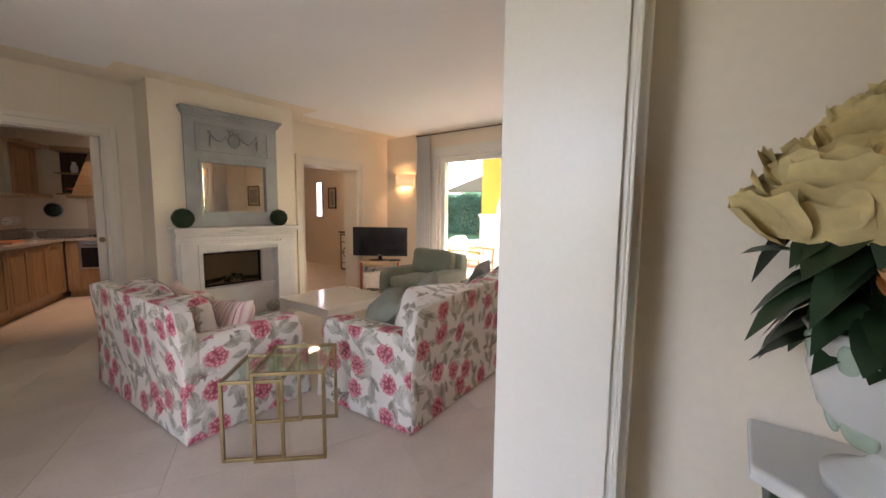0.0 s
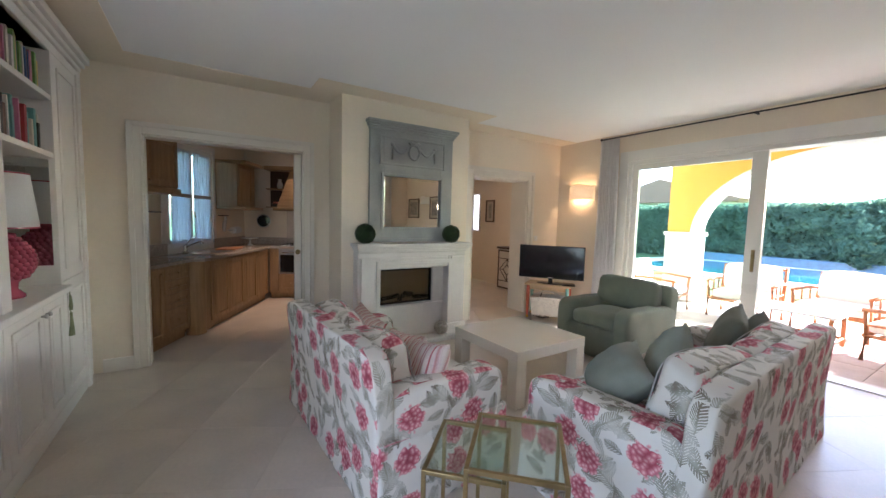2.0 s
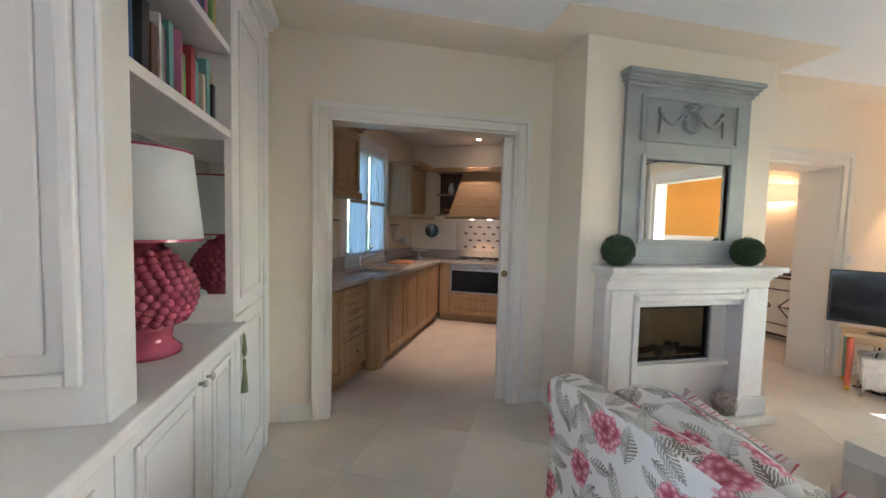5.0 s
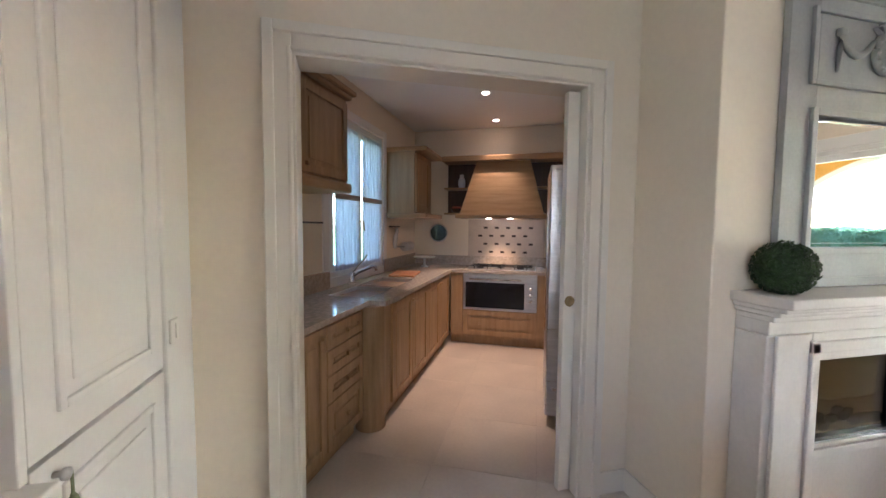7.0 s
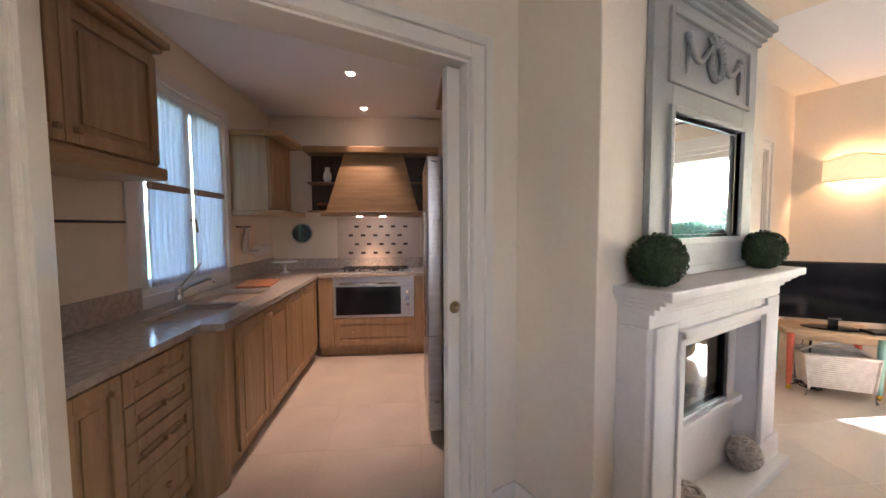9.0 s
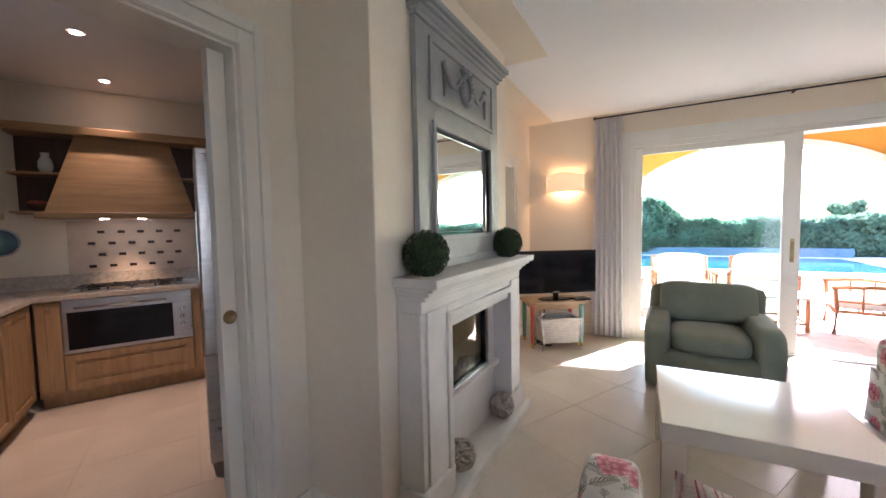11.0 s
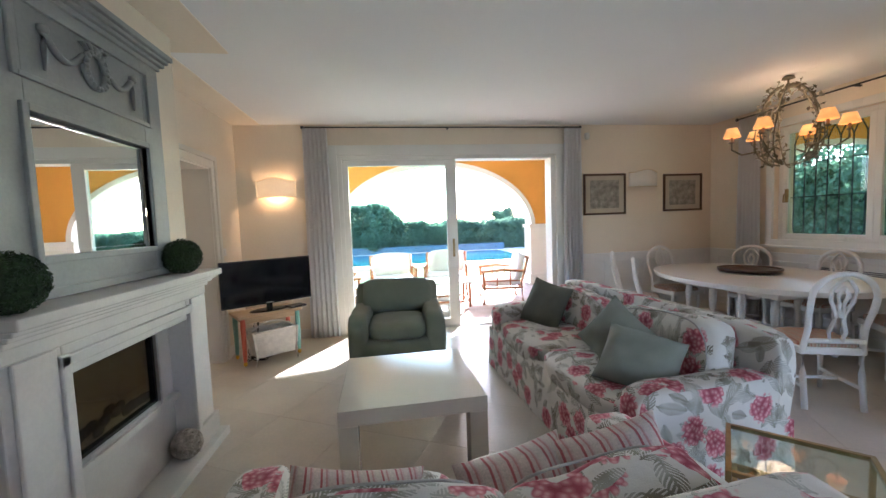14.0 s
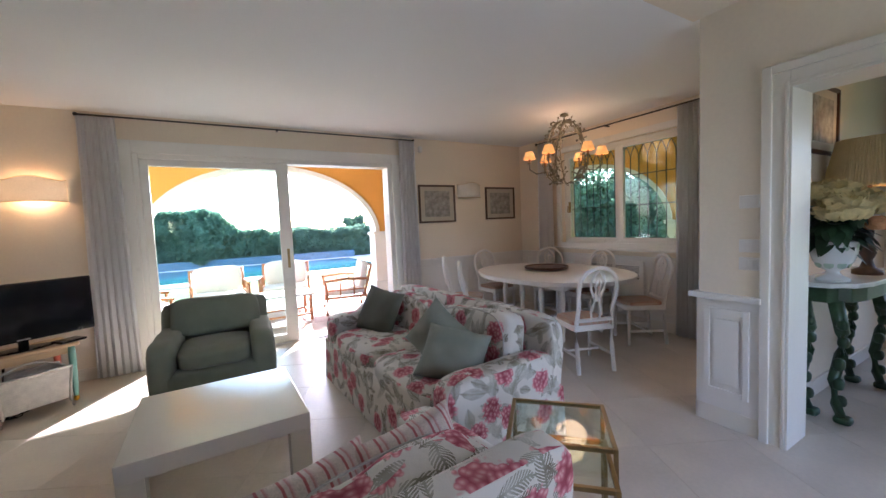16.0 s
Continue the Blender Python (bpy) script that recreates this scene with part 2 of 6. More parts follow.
M_FIREBRICK = surface("firebox_board", (0.55, 0.47, 0.30), 0.8, 0.2, 4, 40, 0.2)
M_OAK = wood("light_oak", (0.30, 0.18, 0.085), (0.46, 0.30, 0.155), 0.42)
M_OAKSIDE = wood("light_oak_cross", (0.30, 0.18, 0.085), (0.46, 0.30, 0.155), 0.42, axis=(0.8, 0.8, 9))
M_TEAK = wood("orange_teak", (0.36, 0.12, 0.04), (0.52, 0.21, 0.08), 0.5)
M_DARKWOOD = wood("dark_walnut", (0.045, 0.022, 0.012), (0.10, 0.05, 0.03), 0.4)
M_PINE = wood("pale_pine", (0.48, 0.33, 0.18), (0.62, 0.45, 0.27), 0.45, axis=(0.8, 9, 9))
M_WORKTOP = surface("beige_granite", (0.50, 0.43, 0.36), 0.14, 0.18, 30, 140, 0.02)
M_SPLASH = surface("beige_splash_tile", (0.56, 0.46, 0.37), 0.3, 0.08, 5, 40, 0.05)
M_DARKTILE = surface("dark_brown_tile", (0.035, 0.02, 0.018), 0.3, 0.2, 8, 60, 0.03)
M_CURTAIN = cloth_sheer("white_linen_curtain", (0.85, 0.85, 0.85), 0.5)
M_VOILE = cloth_sheer("white_voile", (0.80, 0.82, 0.86), 0.45)
M_BAND = surface("beige_band", (0.42, 0.33, 0.26), 0.9, 0.1, 8, 120, 0.2)
M_GLASS = glass("window_glass", (0.86, 0.97, 0.94))
M_CLEAR = glass("table_glass", (0.90, 0.97, 0.93))
M_FIREGLASS = glass("fire_glass", (0.55, 0.5, 0.42))
M_MIRROR, _n, _l, _p = nodes_of("silvered_mirror")
_p.inputs["Metallic"].default_value, _p.inputs["Roughness"].default_value, _p.inputs["Base Color"].default_value = 1, 0.01, (0.86, 0.88, 0.86, 1)
M_SCONCE = glow("lit_parchment", (1.0, 0.60, 0.26), (0.75, 0.66, 0.52), 0.07)
M_SCONCE_OFF = surface("unlit_parchment", (0.78, 0.74, 0.66), 0.85, 0.03, 8, 120, 0.1)
M_SHADELIT = glow("lit_apricot_shade", (1.0, 0.42, 0.10), (0.75, 0.42, 0.16), 0.10)
M_SPOT = glow("spot_lens", (1.0, 0.86, 0.66), (0.9, 0.9, 0.9), 4)
M_LAMPWHITE = cloth_sheer("white_lampshade", (0.85, 0.85, 0.84), 0.2)
M_ROSE = surface("rose_glaze", (0.40, 0.075, 0.12), 0.16, 0.15, 10, 60, 0.03)
M_ORANGE = surface("ochre_render", (0.72, 0.33, 0.055), 0.9, 0.08, 1.2, 60, 0.2)
M_PORCHWHITE = surface("white_render", (0.78, 0.74, 0.67), 0.85, 0.05, 1.5, 60, 0.15)
M_PORCHFLOOR = surface("pink_stone_paving", (0.50, 0.38, 0.31), 0.7, 0.12, 3, 60, 0.15, spread=0.15)
M_COPING = surface("white_stone_coping", (0.72, 0.69, 0.63), 0.7, 0.08, 3, 60, 0.15, spread=0.1)
M_LAWN = surface("lawn", (0.09, 0.16, 0.035), 0.95, 0.35, 0.7, 30, 0.5)
M_WATER = surface("pool_water", (0.03, 0.16, 0.19), 0.06, 0.15, 0.6, 6, 0.25)
M_POOLRIM = surface("blue_mosaic", (0.05, 0.14, 0.21), 0.3, 0.2, 6, 80, 0.05)
M_CREAMCUSH = surface("white_canvas", (0.80, 0.77, 0.72), 0.9, 0.04, 6, 160, 0.2)
M_LEAF = cloth_sheer("hedge_leaf", (0.15, 0.26, 0.165), 0.5, 1.8, 0.35)
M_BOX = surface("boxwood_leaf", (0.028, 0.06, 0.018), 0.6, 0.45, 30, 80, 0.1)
M_DARKLEAF = surface("peony_leaf", (0.02, 0.055, 0.022), 0.45, 0.35, 12, 40, 0.1)
M_PETAL = surface("yellow_petal", (0.80, 0.64, 0.30), 0.75, 0.18, 14, 60, 0.1)
M_PEACH = surface("peach_petal", (0.72, 0.38, 0.17), 0.75, 0.3, 14, 60, 0.1)
M_CERAMIC = surface("white_ceramic", (0.74, 0.76, 0.73), 0.18, 0.04, 4, 40, 0.02)
M_CELADON = surface("celadon_relief", (0.45, 0.58, 0.46), 0.25, 0.12, 20, 60, 0.1)
M_PLEAT = surface("cream_pleated_silk", (0.62, 0.47, 0.24), 0.8, 0.06, 10, 100, 0.15)
M_TWIG = surface("patinated_iron_twig", (0.20, 0.18, 0.12), 0.65, 0.3, 15, 80, 0.3)
M_MAT = surface("picture_mat", (0.52, 0.46, 0.36), 0.8, 0.06, 6, 90, 0.03)
M_PRINT = surface("old_engraving", (0.36, 0.34, 0.29), 0.7, 0.4, 14, 90, 0.02)
M_CORAL = surface("coral_paint", (0.62, 0.13, 0.07), 0.4, 0.08, 9, 80, 0.03)
M_TEAL = surface("teal_paint", (0.20, 0.42, 0.36), 0.4, 0.08, 9, 80, 0.03)
M_YELLOW = surface("yellow_paint", (0.72, 0.42, 0.04), 0.4, 0.08, 9, 80, 0.03)
M_WICKER = surface("white_wicker", (0.72, 0.69, 0.62), 0.7, 0.12, 20, 120, 0.4)
M_KNIT = surface("knotted_rattan", (0.52, 0.46, 0.38), 0.8, 0.3, 30, 80, 0.4)
M_TASSEL = surface("green_silk_tassel", (0.22, 0.24, 0.13), 0.6, 0.3, 30, 120, 0.3)
M_TERRA = surface("roof_tile", (0.30, 0.17, 0.11), 0.85, 0.2, 4, 40, 0.3)
PINK_STRIPE = [(0.0, (0.72, 0.62, 0.54)), (0.38, (0.72, 0.60, 0.53)), (0.42, (0.48, 0.12, 0.13)), (0.52, (0.50, 0.15, 0.15)), (0.56, (0.72, 0.62, 0.54)), (0.72, (0.70, 0.55, 0.50)), (0.78, (0.56, 0.24, 0.23)), (0.92, (0.70, 0.56, 0.5))]
M_STRIPE = fabric_striped("red_check_stripe", 0, 0.042, PINK_STRIPE)
M_STRIPE2 = fabric_striped("red_flower_stripe", 0, 0.062, PINK_STRIPE)
M_SEATSTRIPE = fabric_striped("seat_stripe", 0, 0.06, [(0.0, (0.66, 0.56, 0.42)), (0.3, (0.50, 0.24, 0.16)), (0.45, (0.68, 0.58, 0.45)), (0.6, (0.30, 0.26, 0.18)), (0.75, (0.66, 0.50, 0.36)), (0.9, (0.48, 0.2, 0.14))])

# ---- mesh tools ----


class Build:
    """Collects simple solids into one mesh."""

    def __init__(self):
        self.bm = bmesh.new()

    def box(self, x0, y0, z0, x1, y1, z1, m=None):
        vs = [self.bm.verts.new((x, y, z)) for x in (x0, x1) for y in (y0, y1) for z in (z0, z1)]
        for f in ((0, 1, 3, 2), (4, 6, 7, 5), (0, 4, 5, 1), (2, 3, 7, 6), (0, 2, 6, 4), (1, 5, 7, 3)):
            self.bm.faces.new([vs[i] for i in f])
        if m:
            bmesh.ops.transform(self.bm, matrix=m, verts=vs)
        return self

    def lathe(self, profile, segs=24, m=None, arc=1.0):
        """Turns (radius, height) pairs round z."""
        rows, closed = [], arc >= 1
        count = segs if closed else segs + 1
        for r, z in profile:
            rows.append([self.bm.verts.new((r * math.cos(2 * math.pi * arc * i / segs), r * math.sin(2 * math.pi * arc * i / segs), z)) for i in range(count)])
        for a, b in zip(rows, rows[1:]):
            for i in range(segs):
                j = (i + 1) % count
                self.bm.faces.new((a[i], a[j], b[j], b[i]))
        if closed:
            self.bm.faces.new(rows[0][::-1])
            self.bm.faces.new(rows[-1])
        if m:
            bmesh.ops.transform(self.bm, matrix=m, verts=[v for r in rows for v in r])
        return self

    def tube(self, pts, r, segs=8, r2=None):
        pts = [Vector(p) for p in pts]
        rows = []
        for i, p in enumerate(pts):
            t = (pts[min(i + 1, len(pts) - 1)] - pts[max(i - 1, 0)]).normalized()
            q = t.to_track_quat("Z", "Y")
            rr = r if r2 is None else r + (r2 - r) * i / max(1, len(pts) - 1)
            rows.append([self.bm.verts.new(p + q @ Vector((rr * math.cos(2 * math.pi * k / segs), rr * math.sin(2 * math.pi * k / segs), 0))) for k in range(segs)])
        for a, b in zip(rows, rows[1:]):
            for k in range(segs):
                j = (k + 1) % segs
                self.bm.faces.new((a[k], a[j], b[j], b[k]))
        self.bm.faces.new(rows[0][::-1])
        self.bm.faces.new(rows[-1])
        return self

    def soft(self, size, at=(0, 0, 0), k=8, n=8, puff=0.0, lump=0.0, seed=0, m=None):
        """A rounded, stuffed block."""
        sx, sy, sz = (s / 2 for s in size)
        cube = bmesh.new()
        bmesh.ops.create_cube(cube, size=2)
        bmesh.ops.subdivide_edges(cube, edges=cube.edges[:], cuts=n, use_grid_fill=True)
        cube.verts.index_update()
        vs = [self.bm.verts.new(v.co) for v in cube.verts]
        for f in cube.faces:
            self.bm.faces.new([vs[v.index] for v in f.verts])
        cube.free()
        for v in vs:
            p = v.co.copy()
            q = p.copy()
            norm = (abs(q.x) ** k + abs(q.y) ** k + abs(q.z) ** k) ** (1 / k)
            q /= norm
            b = 1 + puff * (1 - q.x ** 2) * (1 - q.y ** 2) if abs(p.z) > 0.999 else 1
            w = Vector((q.x * sx, q.y * sy, q.z * sz * b))
            if lump:
                w += noise.noise_vector(w * 5 + Vector((seed * 3.7, seed, 0))) * lump
            v.co = w + Vector(at)
        if m:
            bmesh.ops.transform(self.bm, matrix=m, verts=vs)
        return self

    def pillow(self, w, h, t, m, n=14, seed=0):
        """A scatter cushion: thin seams, full middle, pointed corners."""
        grids = []
        for side in (1, -1):
            g = {}
            for i in range(n + 1):
                for j in range(n + 1):
                    x, y = 2 * i / n - 1, 2 * j / n - 1
                    full = max(0, (1 - x ** 4) * (1 - y ** 4)) ** 0.6
                    pinch = 1 - 0.07 * (1 - abs(x) ** 2) * abs(y) - 0.07 * (1 - abs(y) ** 2) * abs(x)
                    bumpy = noise.noise(Vector((x * 1.6 + seed, y * 1.6, side))) * 0.22 + noise.noise(Vector((x * 5, y * 5 + seed, side))) * 0.07
                    g[i, j] = self.bm.verts.new(m @ Vector((x * w / 2 * pinch, y * h / 2 * pinch, side * (t / 2 * full * (1 + bumpy) + 0.006))))
            grids.append(g)
            for i in range(n):
                for j in range(n):
                    q = [g[i, j], g[i + 1, j], g[i + 1, j + 1], g[i, j + 1]]
                    self.bm.faces.new(q if side > 0 else q[::-1])
        a, b = grids
        ring = [(i, 0) for i in range(n)] + [(n, j) for j in range(n)] + [(i, n) for i in range(n, 0, -1)] + [(0, j) for j in range(n, 0, -1)]
        for p, q in zip(ring, ring[1:] + ring[:1]):
            self.bm.faces.new((a[p], b[p], b[q], a[q]))
        return self

    def prism(self, outline, depth, m=None):
        """An outline in x, z drawn out along y."""
        a = [self.bm.verts.new((x, 0, z)) for x, z in outline]
        b = [self.bm.verts.new((x, depth, z)) for x, z in outline]
        self.bm.faces.new(a)
        self.bm.faces.new(b[::-1])
        for i in range(len(a)):
            j = (i + 1) % len(a)
            self.bm.faces.new((a[j], a[i], b[i], b[j]))
        if m:
            bmesh.ops.transform(self.bm, matrix=m, verts=a + b)
        return self

    def done(self, name, material, parent=None, at=None, bevel=0.0, smooth=False, segs=2):
        me = bpy.data.meshes.new(name)
        bmesh.ops.recalc_face_normals(self.bm, faces=self.bm.faces[:])
        self.bm.to_mesh(me)
        self.bm.free()
        me.materials.append(material)
        ob = new(name, me)
        if smooth:
            me.shade_smooth()
        if bevel:
            b = ob.modifiers.new("edge", "BEVEL")
            b.width, b.segments, b.limit_method, b.angle_limit = bevel, segs, "ANGLE", radians(40)
        if parent:
            ob.parent = parent
        if at is not None:
            ob.matrix_basis = at
        return ob


def base(name, at=Matrix(), label="", category="", group="", kind=""):
    """An Empty that carries a thing's parts."""
    ob = new(name)
    ob.empty_display_size = 0.1
    ob.matrix_basis = at
    return tagged(ob, label, category, group, kind)


def solid(name, material, *box, parent=None, bevel=0.0, at=None):
    return Build().box(*box).done(name, material, parent, at, bevel)


def structure(ob, label="", category=""):
    return tagged(ob, label, category, "", "structure")


# ---- the shell of the living room ----
WX, CX, NY, EX, SY, CZ = -4.86, -4.41, 5.55, 1.64, -0.75, 2.68


def wall_run(name, along, at0, at1, start, end, top, holes, material=M_WALL, label="cream painted plaster wall", bottom=0.0):
    """A wall with openings that go through it. along 'x': runs from start to end in x, between y at0 and at1. holes: (from, to, sill, head)."""
    b = Build()

    def piece(p, q, z0, z1):
        if q - p > 1e-4 and z1 - z0 > 1e-4:
            if along == "x":
                b.box(p, at0, z0, q, at1, z1)
            else:
                b.box(at0, p, z0, at1, q, z1)
    cur = start
    for h0, h1, sill, head in sorted(holes):
        piece(cur, h0, bottom, top)
        piece(h0, h1, bottom, sill)
        piece(h0, h1, head, top)
        cur = h1
    piece(cur, end, bottom, top)
    return structure(b.done(name, material), label, "wall")


wall_run("wall_west", "y", WX - 0.16, WX, SY, NY, CZ, [(0.135, 1.508, 0, 2.112), (3.80, 4.84, 0, 2.06)])
wall_run("wall_north", "x", NY, NY + 0.30, WX - 0.16, EX + 0.28, 2.95, [(-3.65, -0.755, 0, 2.29)])
wall_run("wall_east", "y", EX, EX + 0.28, 1.60, NY, 2.95, [(2.80, 4.62, 1.04, 2.40)])
wall_run("wall_entrance", "y", -0.10, 0.16, SY, 1.72, CZ, [(0.05, 1.37, 0, 2.10)])
wall_run("wall_south", "x", SY - 0.2, SY, WX - 0.16, 2.9, CZ, [(-1.38, -0.22, 0.15, 2.25)])
wall_run("wall_dining", "x", 1.53, 1.84, 0.16, 2.9, CZ, [])
wall_run("wall_pier", "x", 1.72, 1.84, -0.10, 0.16, CZ, [])
wall_run("wall_hallway", "y", 2.7, 2.9, SY, 1.53, CZ, [(-0.35, 0.85, 0.15, 2.25)])
structure(solid("chimney_breast", M_WALL, WX, 1.79, 0, CX, 3.38, CZ, bevel=0.006), "cream plastered chimney breast", "wall")
structure(solid("ceiling", M_CEIL, WX - 0.1, SY - 0.1, CZ, 2.9, NY + 0.1, CZ + 0.2), "white plaster ceiling", "ceiling")
band = Build()
band.box(WX, -0.3, CZ - 0.006, -4.47, 1.50, CZ - 0.001).box(WX, 1.50, CZ - 0.006, -4.13, 3.58, CZ - 0.001).box(WX, 3.58, CZ - 0.006, -4.54, NY, CZ - 0.001)
band.box(-4.47, -0.3, CZ - 0.006, -0.65, 0.08, CZ - 0.001).box(-0.65, -0.3, CZ - 0.006, -0.1, 1.88, CZ - 0.001)
structure(band.done("ceiling_border", M_WALL), "cream painted border of the ceiling", "ceiling")


def casing(name, lo, hi, head, face, out, width=0.1, parent=None):
    """A moulded architrave round a doorway in a wall whose face is x = face; out: +1 or -1."""
    b = Build()
    for w0, w1, d in ((0, width - 0.003, 0.018), (width * 0.62, width, 0.034), (0.003, width * 0.16, 0.026)):
        x0, x1 = sorted((face - 0.001 * out, face + d * out))
        b.box(x0, lo - w1, 0, x1, lo - w0, head + w1).box(x0, hi + w0, 0, x1, hi + w1, head + w1).box(x0, lo - w0, head + w0, x1, hi + w0, head + w1)
    return structure(b.done(name, M_TRIM, parent, bevel=0.004), "ivory painted moulded door casing", "door frame")


casing("door_1", 0.135, 1.508, 2.112, WX, 1, 0.11)
casing("door_2", 3.80, 4.84, 2.06, WX, 1, 0.13)
casing("door_3", 0.05, 1.37, 2.10, -0.10, -1, 0.125)
casing("door_4", 0.05, 1.37, 2.10, 0.16, 1, 0.07)
lin = Build()
for y0, y1, h, x0, x1 in ((0.135, 1.508, 2.112, WX - 0.16, WX), (3.80, 4.84, 2.06, WX - 0.34, WX), (0.05, 1.37, 2.10, -0.118, 0.16)):
    x0, x1 = x0 - 0.004, x1 + 0.004
    lin.box(x0, y0 - 0.001, 0, x1, y0 + 0.012, h).box(x0, y1 - 0.012, 0, x1, y1 + 0.001, h).box(x0, y0, h - 0.012, x1, y1, h + 0.001)
structure(lin.done("trim", M_TRIM, bevel=0.002), "ivory painted door linings", "trim")

# sliding pocket door, almost fully pushed into the wall
leaf = base("pocket_door", pose(-4.93, 0, 0), "cream sliding pocket door with brass finger pull, pushed open", "door")
Build().box(-0.02, 1.425, 0.01, 0.02, 1.492, 2.09).done("leaf", M_TRIM, leaf, bevel=0.003)
Build().lathe([(0.028, 0), (0.028, 0.004), (0.02, 0.006), (0.018, 0.002)], 20, pose(0.02, 1.46, 1.03, 0, 90, 0)).done("finger_pull", M_BRASS, leaf, smooth=True)

sk = Build()
for x0, y0, x1, y1 in ((WX, -0.19, WX + 0.015, 0.025), (WX, 1.618, WX + 0.015, 1.79), (WX, 1.775, CX, 1.79), (WX, 4.97, WX + 0.015, NY), (WX, NY - 0.015, -3.62, NY), (-0.6, NY - 0.015, EX, NY), (EX - 0.015, 1.84, EX, NY), (0.2, 1.84, EX, 1.855), (0.32, 1.515, 2.7, 1.53), (-0.115, 1.495, -0.1, 1.855), (-0.115, 1.84, 0.3, 1.858)):
    sk.box(x0, y0, 0, x1, y1, 0.12)
structure(sk.done("baseboard", M_TRIM, bevel=0.004), "ivory painted baseboard", "baseboard")

# dado panelling of the dining end
dado = Build()
dado.box(-0.58, NY - 0.012, 0.12, EX, NY, 0.86).box(-0.58, NY - 0.035, 0.86, EX, NY, 0.90)
dado.box(EX - 0.012, 1.84, 0.12, EX, NY, 0.86).box(EX - 0.035, 1.84, 0.86, EX, NY, 0.90)
dado.box(-0.118, 1.495, 0.12, -0.1, 1.85, 0.85).box(-0.15, 1.485, 0.85, -0.1, 1.885, 0.885)
dado.box(-0.1, 1.84, 0.12, EX, 1.852, 0.86).box(-0.1, 1.84, 0.85, EX, 1.875, 0.885)


def frame_x(b, x, y0, y1, z0, z1, w=0.035, d=0.014):
    b.box(x - d, y0, z0, x, y0 + w, z1).box(x - d, y1 - w, z0, x, y1, z1).box(x - d, y0 + w, z0, x, y1 - w, z0 + w).box(x - d, y0 + w, z1 - w, x, y1 - w, z1)


def frame_y(b, y, x0, x1, z0, z1, w=0.035, d=0.014):
    b.box(x0, y - d, z0, x0 + w, y, z1).box(x1 - w, y - d, z0, x1, y, z1).box(x0 + w, y - d, z0, x1 - w, y, z0 + w).box(x0 + w, y - d, z1 - w, x1 - w, y, z1)


frame_x(dado, -0.118, 1.545, 1.80, 0.22, 0.79)
dado.box(-0.128, 1.60, 0.29, -0.118, 1.745, 0.72)
for i in range(4):
    frame_y(dado, NY - 0.012, -0.5 + i * 0.53, -0.03 + i * 0.53, 0.2, 0.8, 0.02, 0.008)
for y0, y1 in ((1.95, 2.7), (2.8, 3.3), (4.2, 4.65), (4.75, 5.4)):
    frame_x(dado, EX - 0.012, y0, y1, 0.2, 0.8, 0.02, 0.008)
structure(dado.done("trim", M_WHITE, bevel=0.003), "cream painted dado panelling with moulded rail", "panelling")
grille = base("radiator_cover", pose(EX - 0.02, 3.72, 0), "cream slatted radiator cover set under the window", "radiator")
rb = Build()
frame_x(rb, 0.0, -0.42, 0.42, 0.16, 0.84, 0.06, 0.02)
rb.box(-0.005, -0.4, 0.18, 0.004, 0.4, 0.60)
rb.done("frame", M_WHITE, grille, bevel=0.003)
sl = Build()
for i in range(9):
    sl.box(-0.016, -0.36, 0.625 + i * 0.018, -0.002, 0.36, 0.635 + i * 0.018)
sl.done("slats", M_WHITE, grille)
# black sheet behind the slats stands in for the shade inside the cover
solid("shade_sheet", M_BLACK, 0.0, -0.36, 0.61, 0.006, 0.36, 0.78, parent=grille)

# ---- sliding door to the porch ----
sd = base("sliding_door", pose(0, 0, 0), "white framed sliding glass door, one half open", "door")
fr = Build()
fr.box(-3.77, NY - 0.03, 0, -3.65, NY, 2.42).box(-0.755, NY - 0.03, 0, -0.635, NY, 2.42).box(-3.65, NY - 0.03, 2.29, -0.755, NY, 2.42)
fr.box(-3.65, NY, 0, -3.60, NY + 0.2, 2.29).box(-0.82, NY, 0, -0.755, NY + 0.2, 2.29).box(-3.60, NY, 2.24, -0.82, NY + 0.2, 2.29).box(-3.65, NY, 0.0, -0.755, NY + 0.2, 0.012)
fr.done("frame", M_PVC, sd, bevel=0.004)
pn = Build()
pn.box(-3.60, NY + 0.04, 0.012, -3.53, NY + 0.1, 2.24).box(-2.27, NY + 0.04, 0.012, -2.13, NY + 0.1, 2.24).box(-3.53, NY + 0.04, 2.17, -2.27, NY + 0.1, 2.24).box(-3.53, NY + 0.04, 0.012, -2.27, NY + 0.1, 0.11)
pn.done("sash", M_PVC, sd, bevel=0.004)
g = solid("pane", M_GLASS, -3.53, NY + 0.066, 0.11, -2.27, NY + 0.074, 2.17, parent=sd)
g.visible_shadow = False
Build().tube([(-2.19, NY + 0.03, 0.98), (-2.19, NY + 0.0, 1.0), (-2.19, NY + 0.0, 1.14), (-2.19, NY + 0.03, 1.16)], 0.008).box(-2.205, NY + 0.03, 0.95, -2.175, NY + 0.042, 1.19).done("handle", M_BRASS, sd)


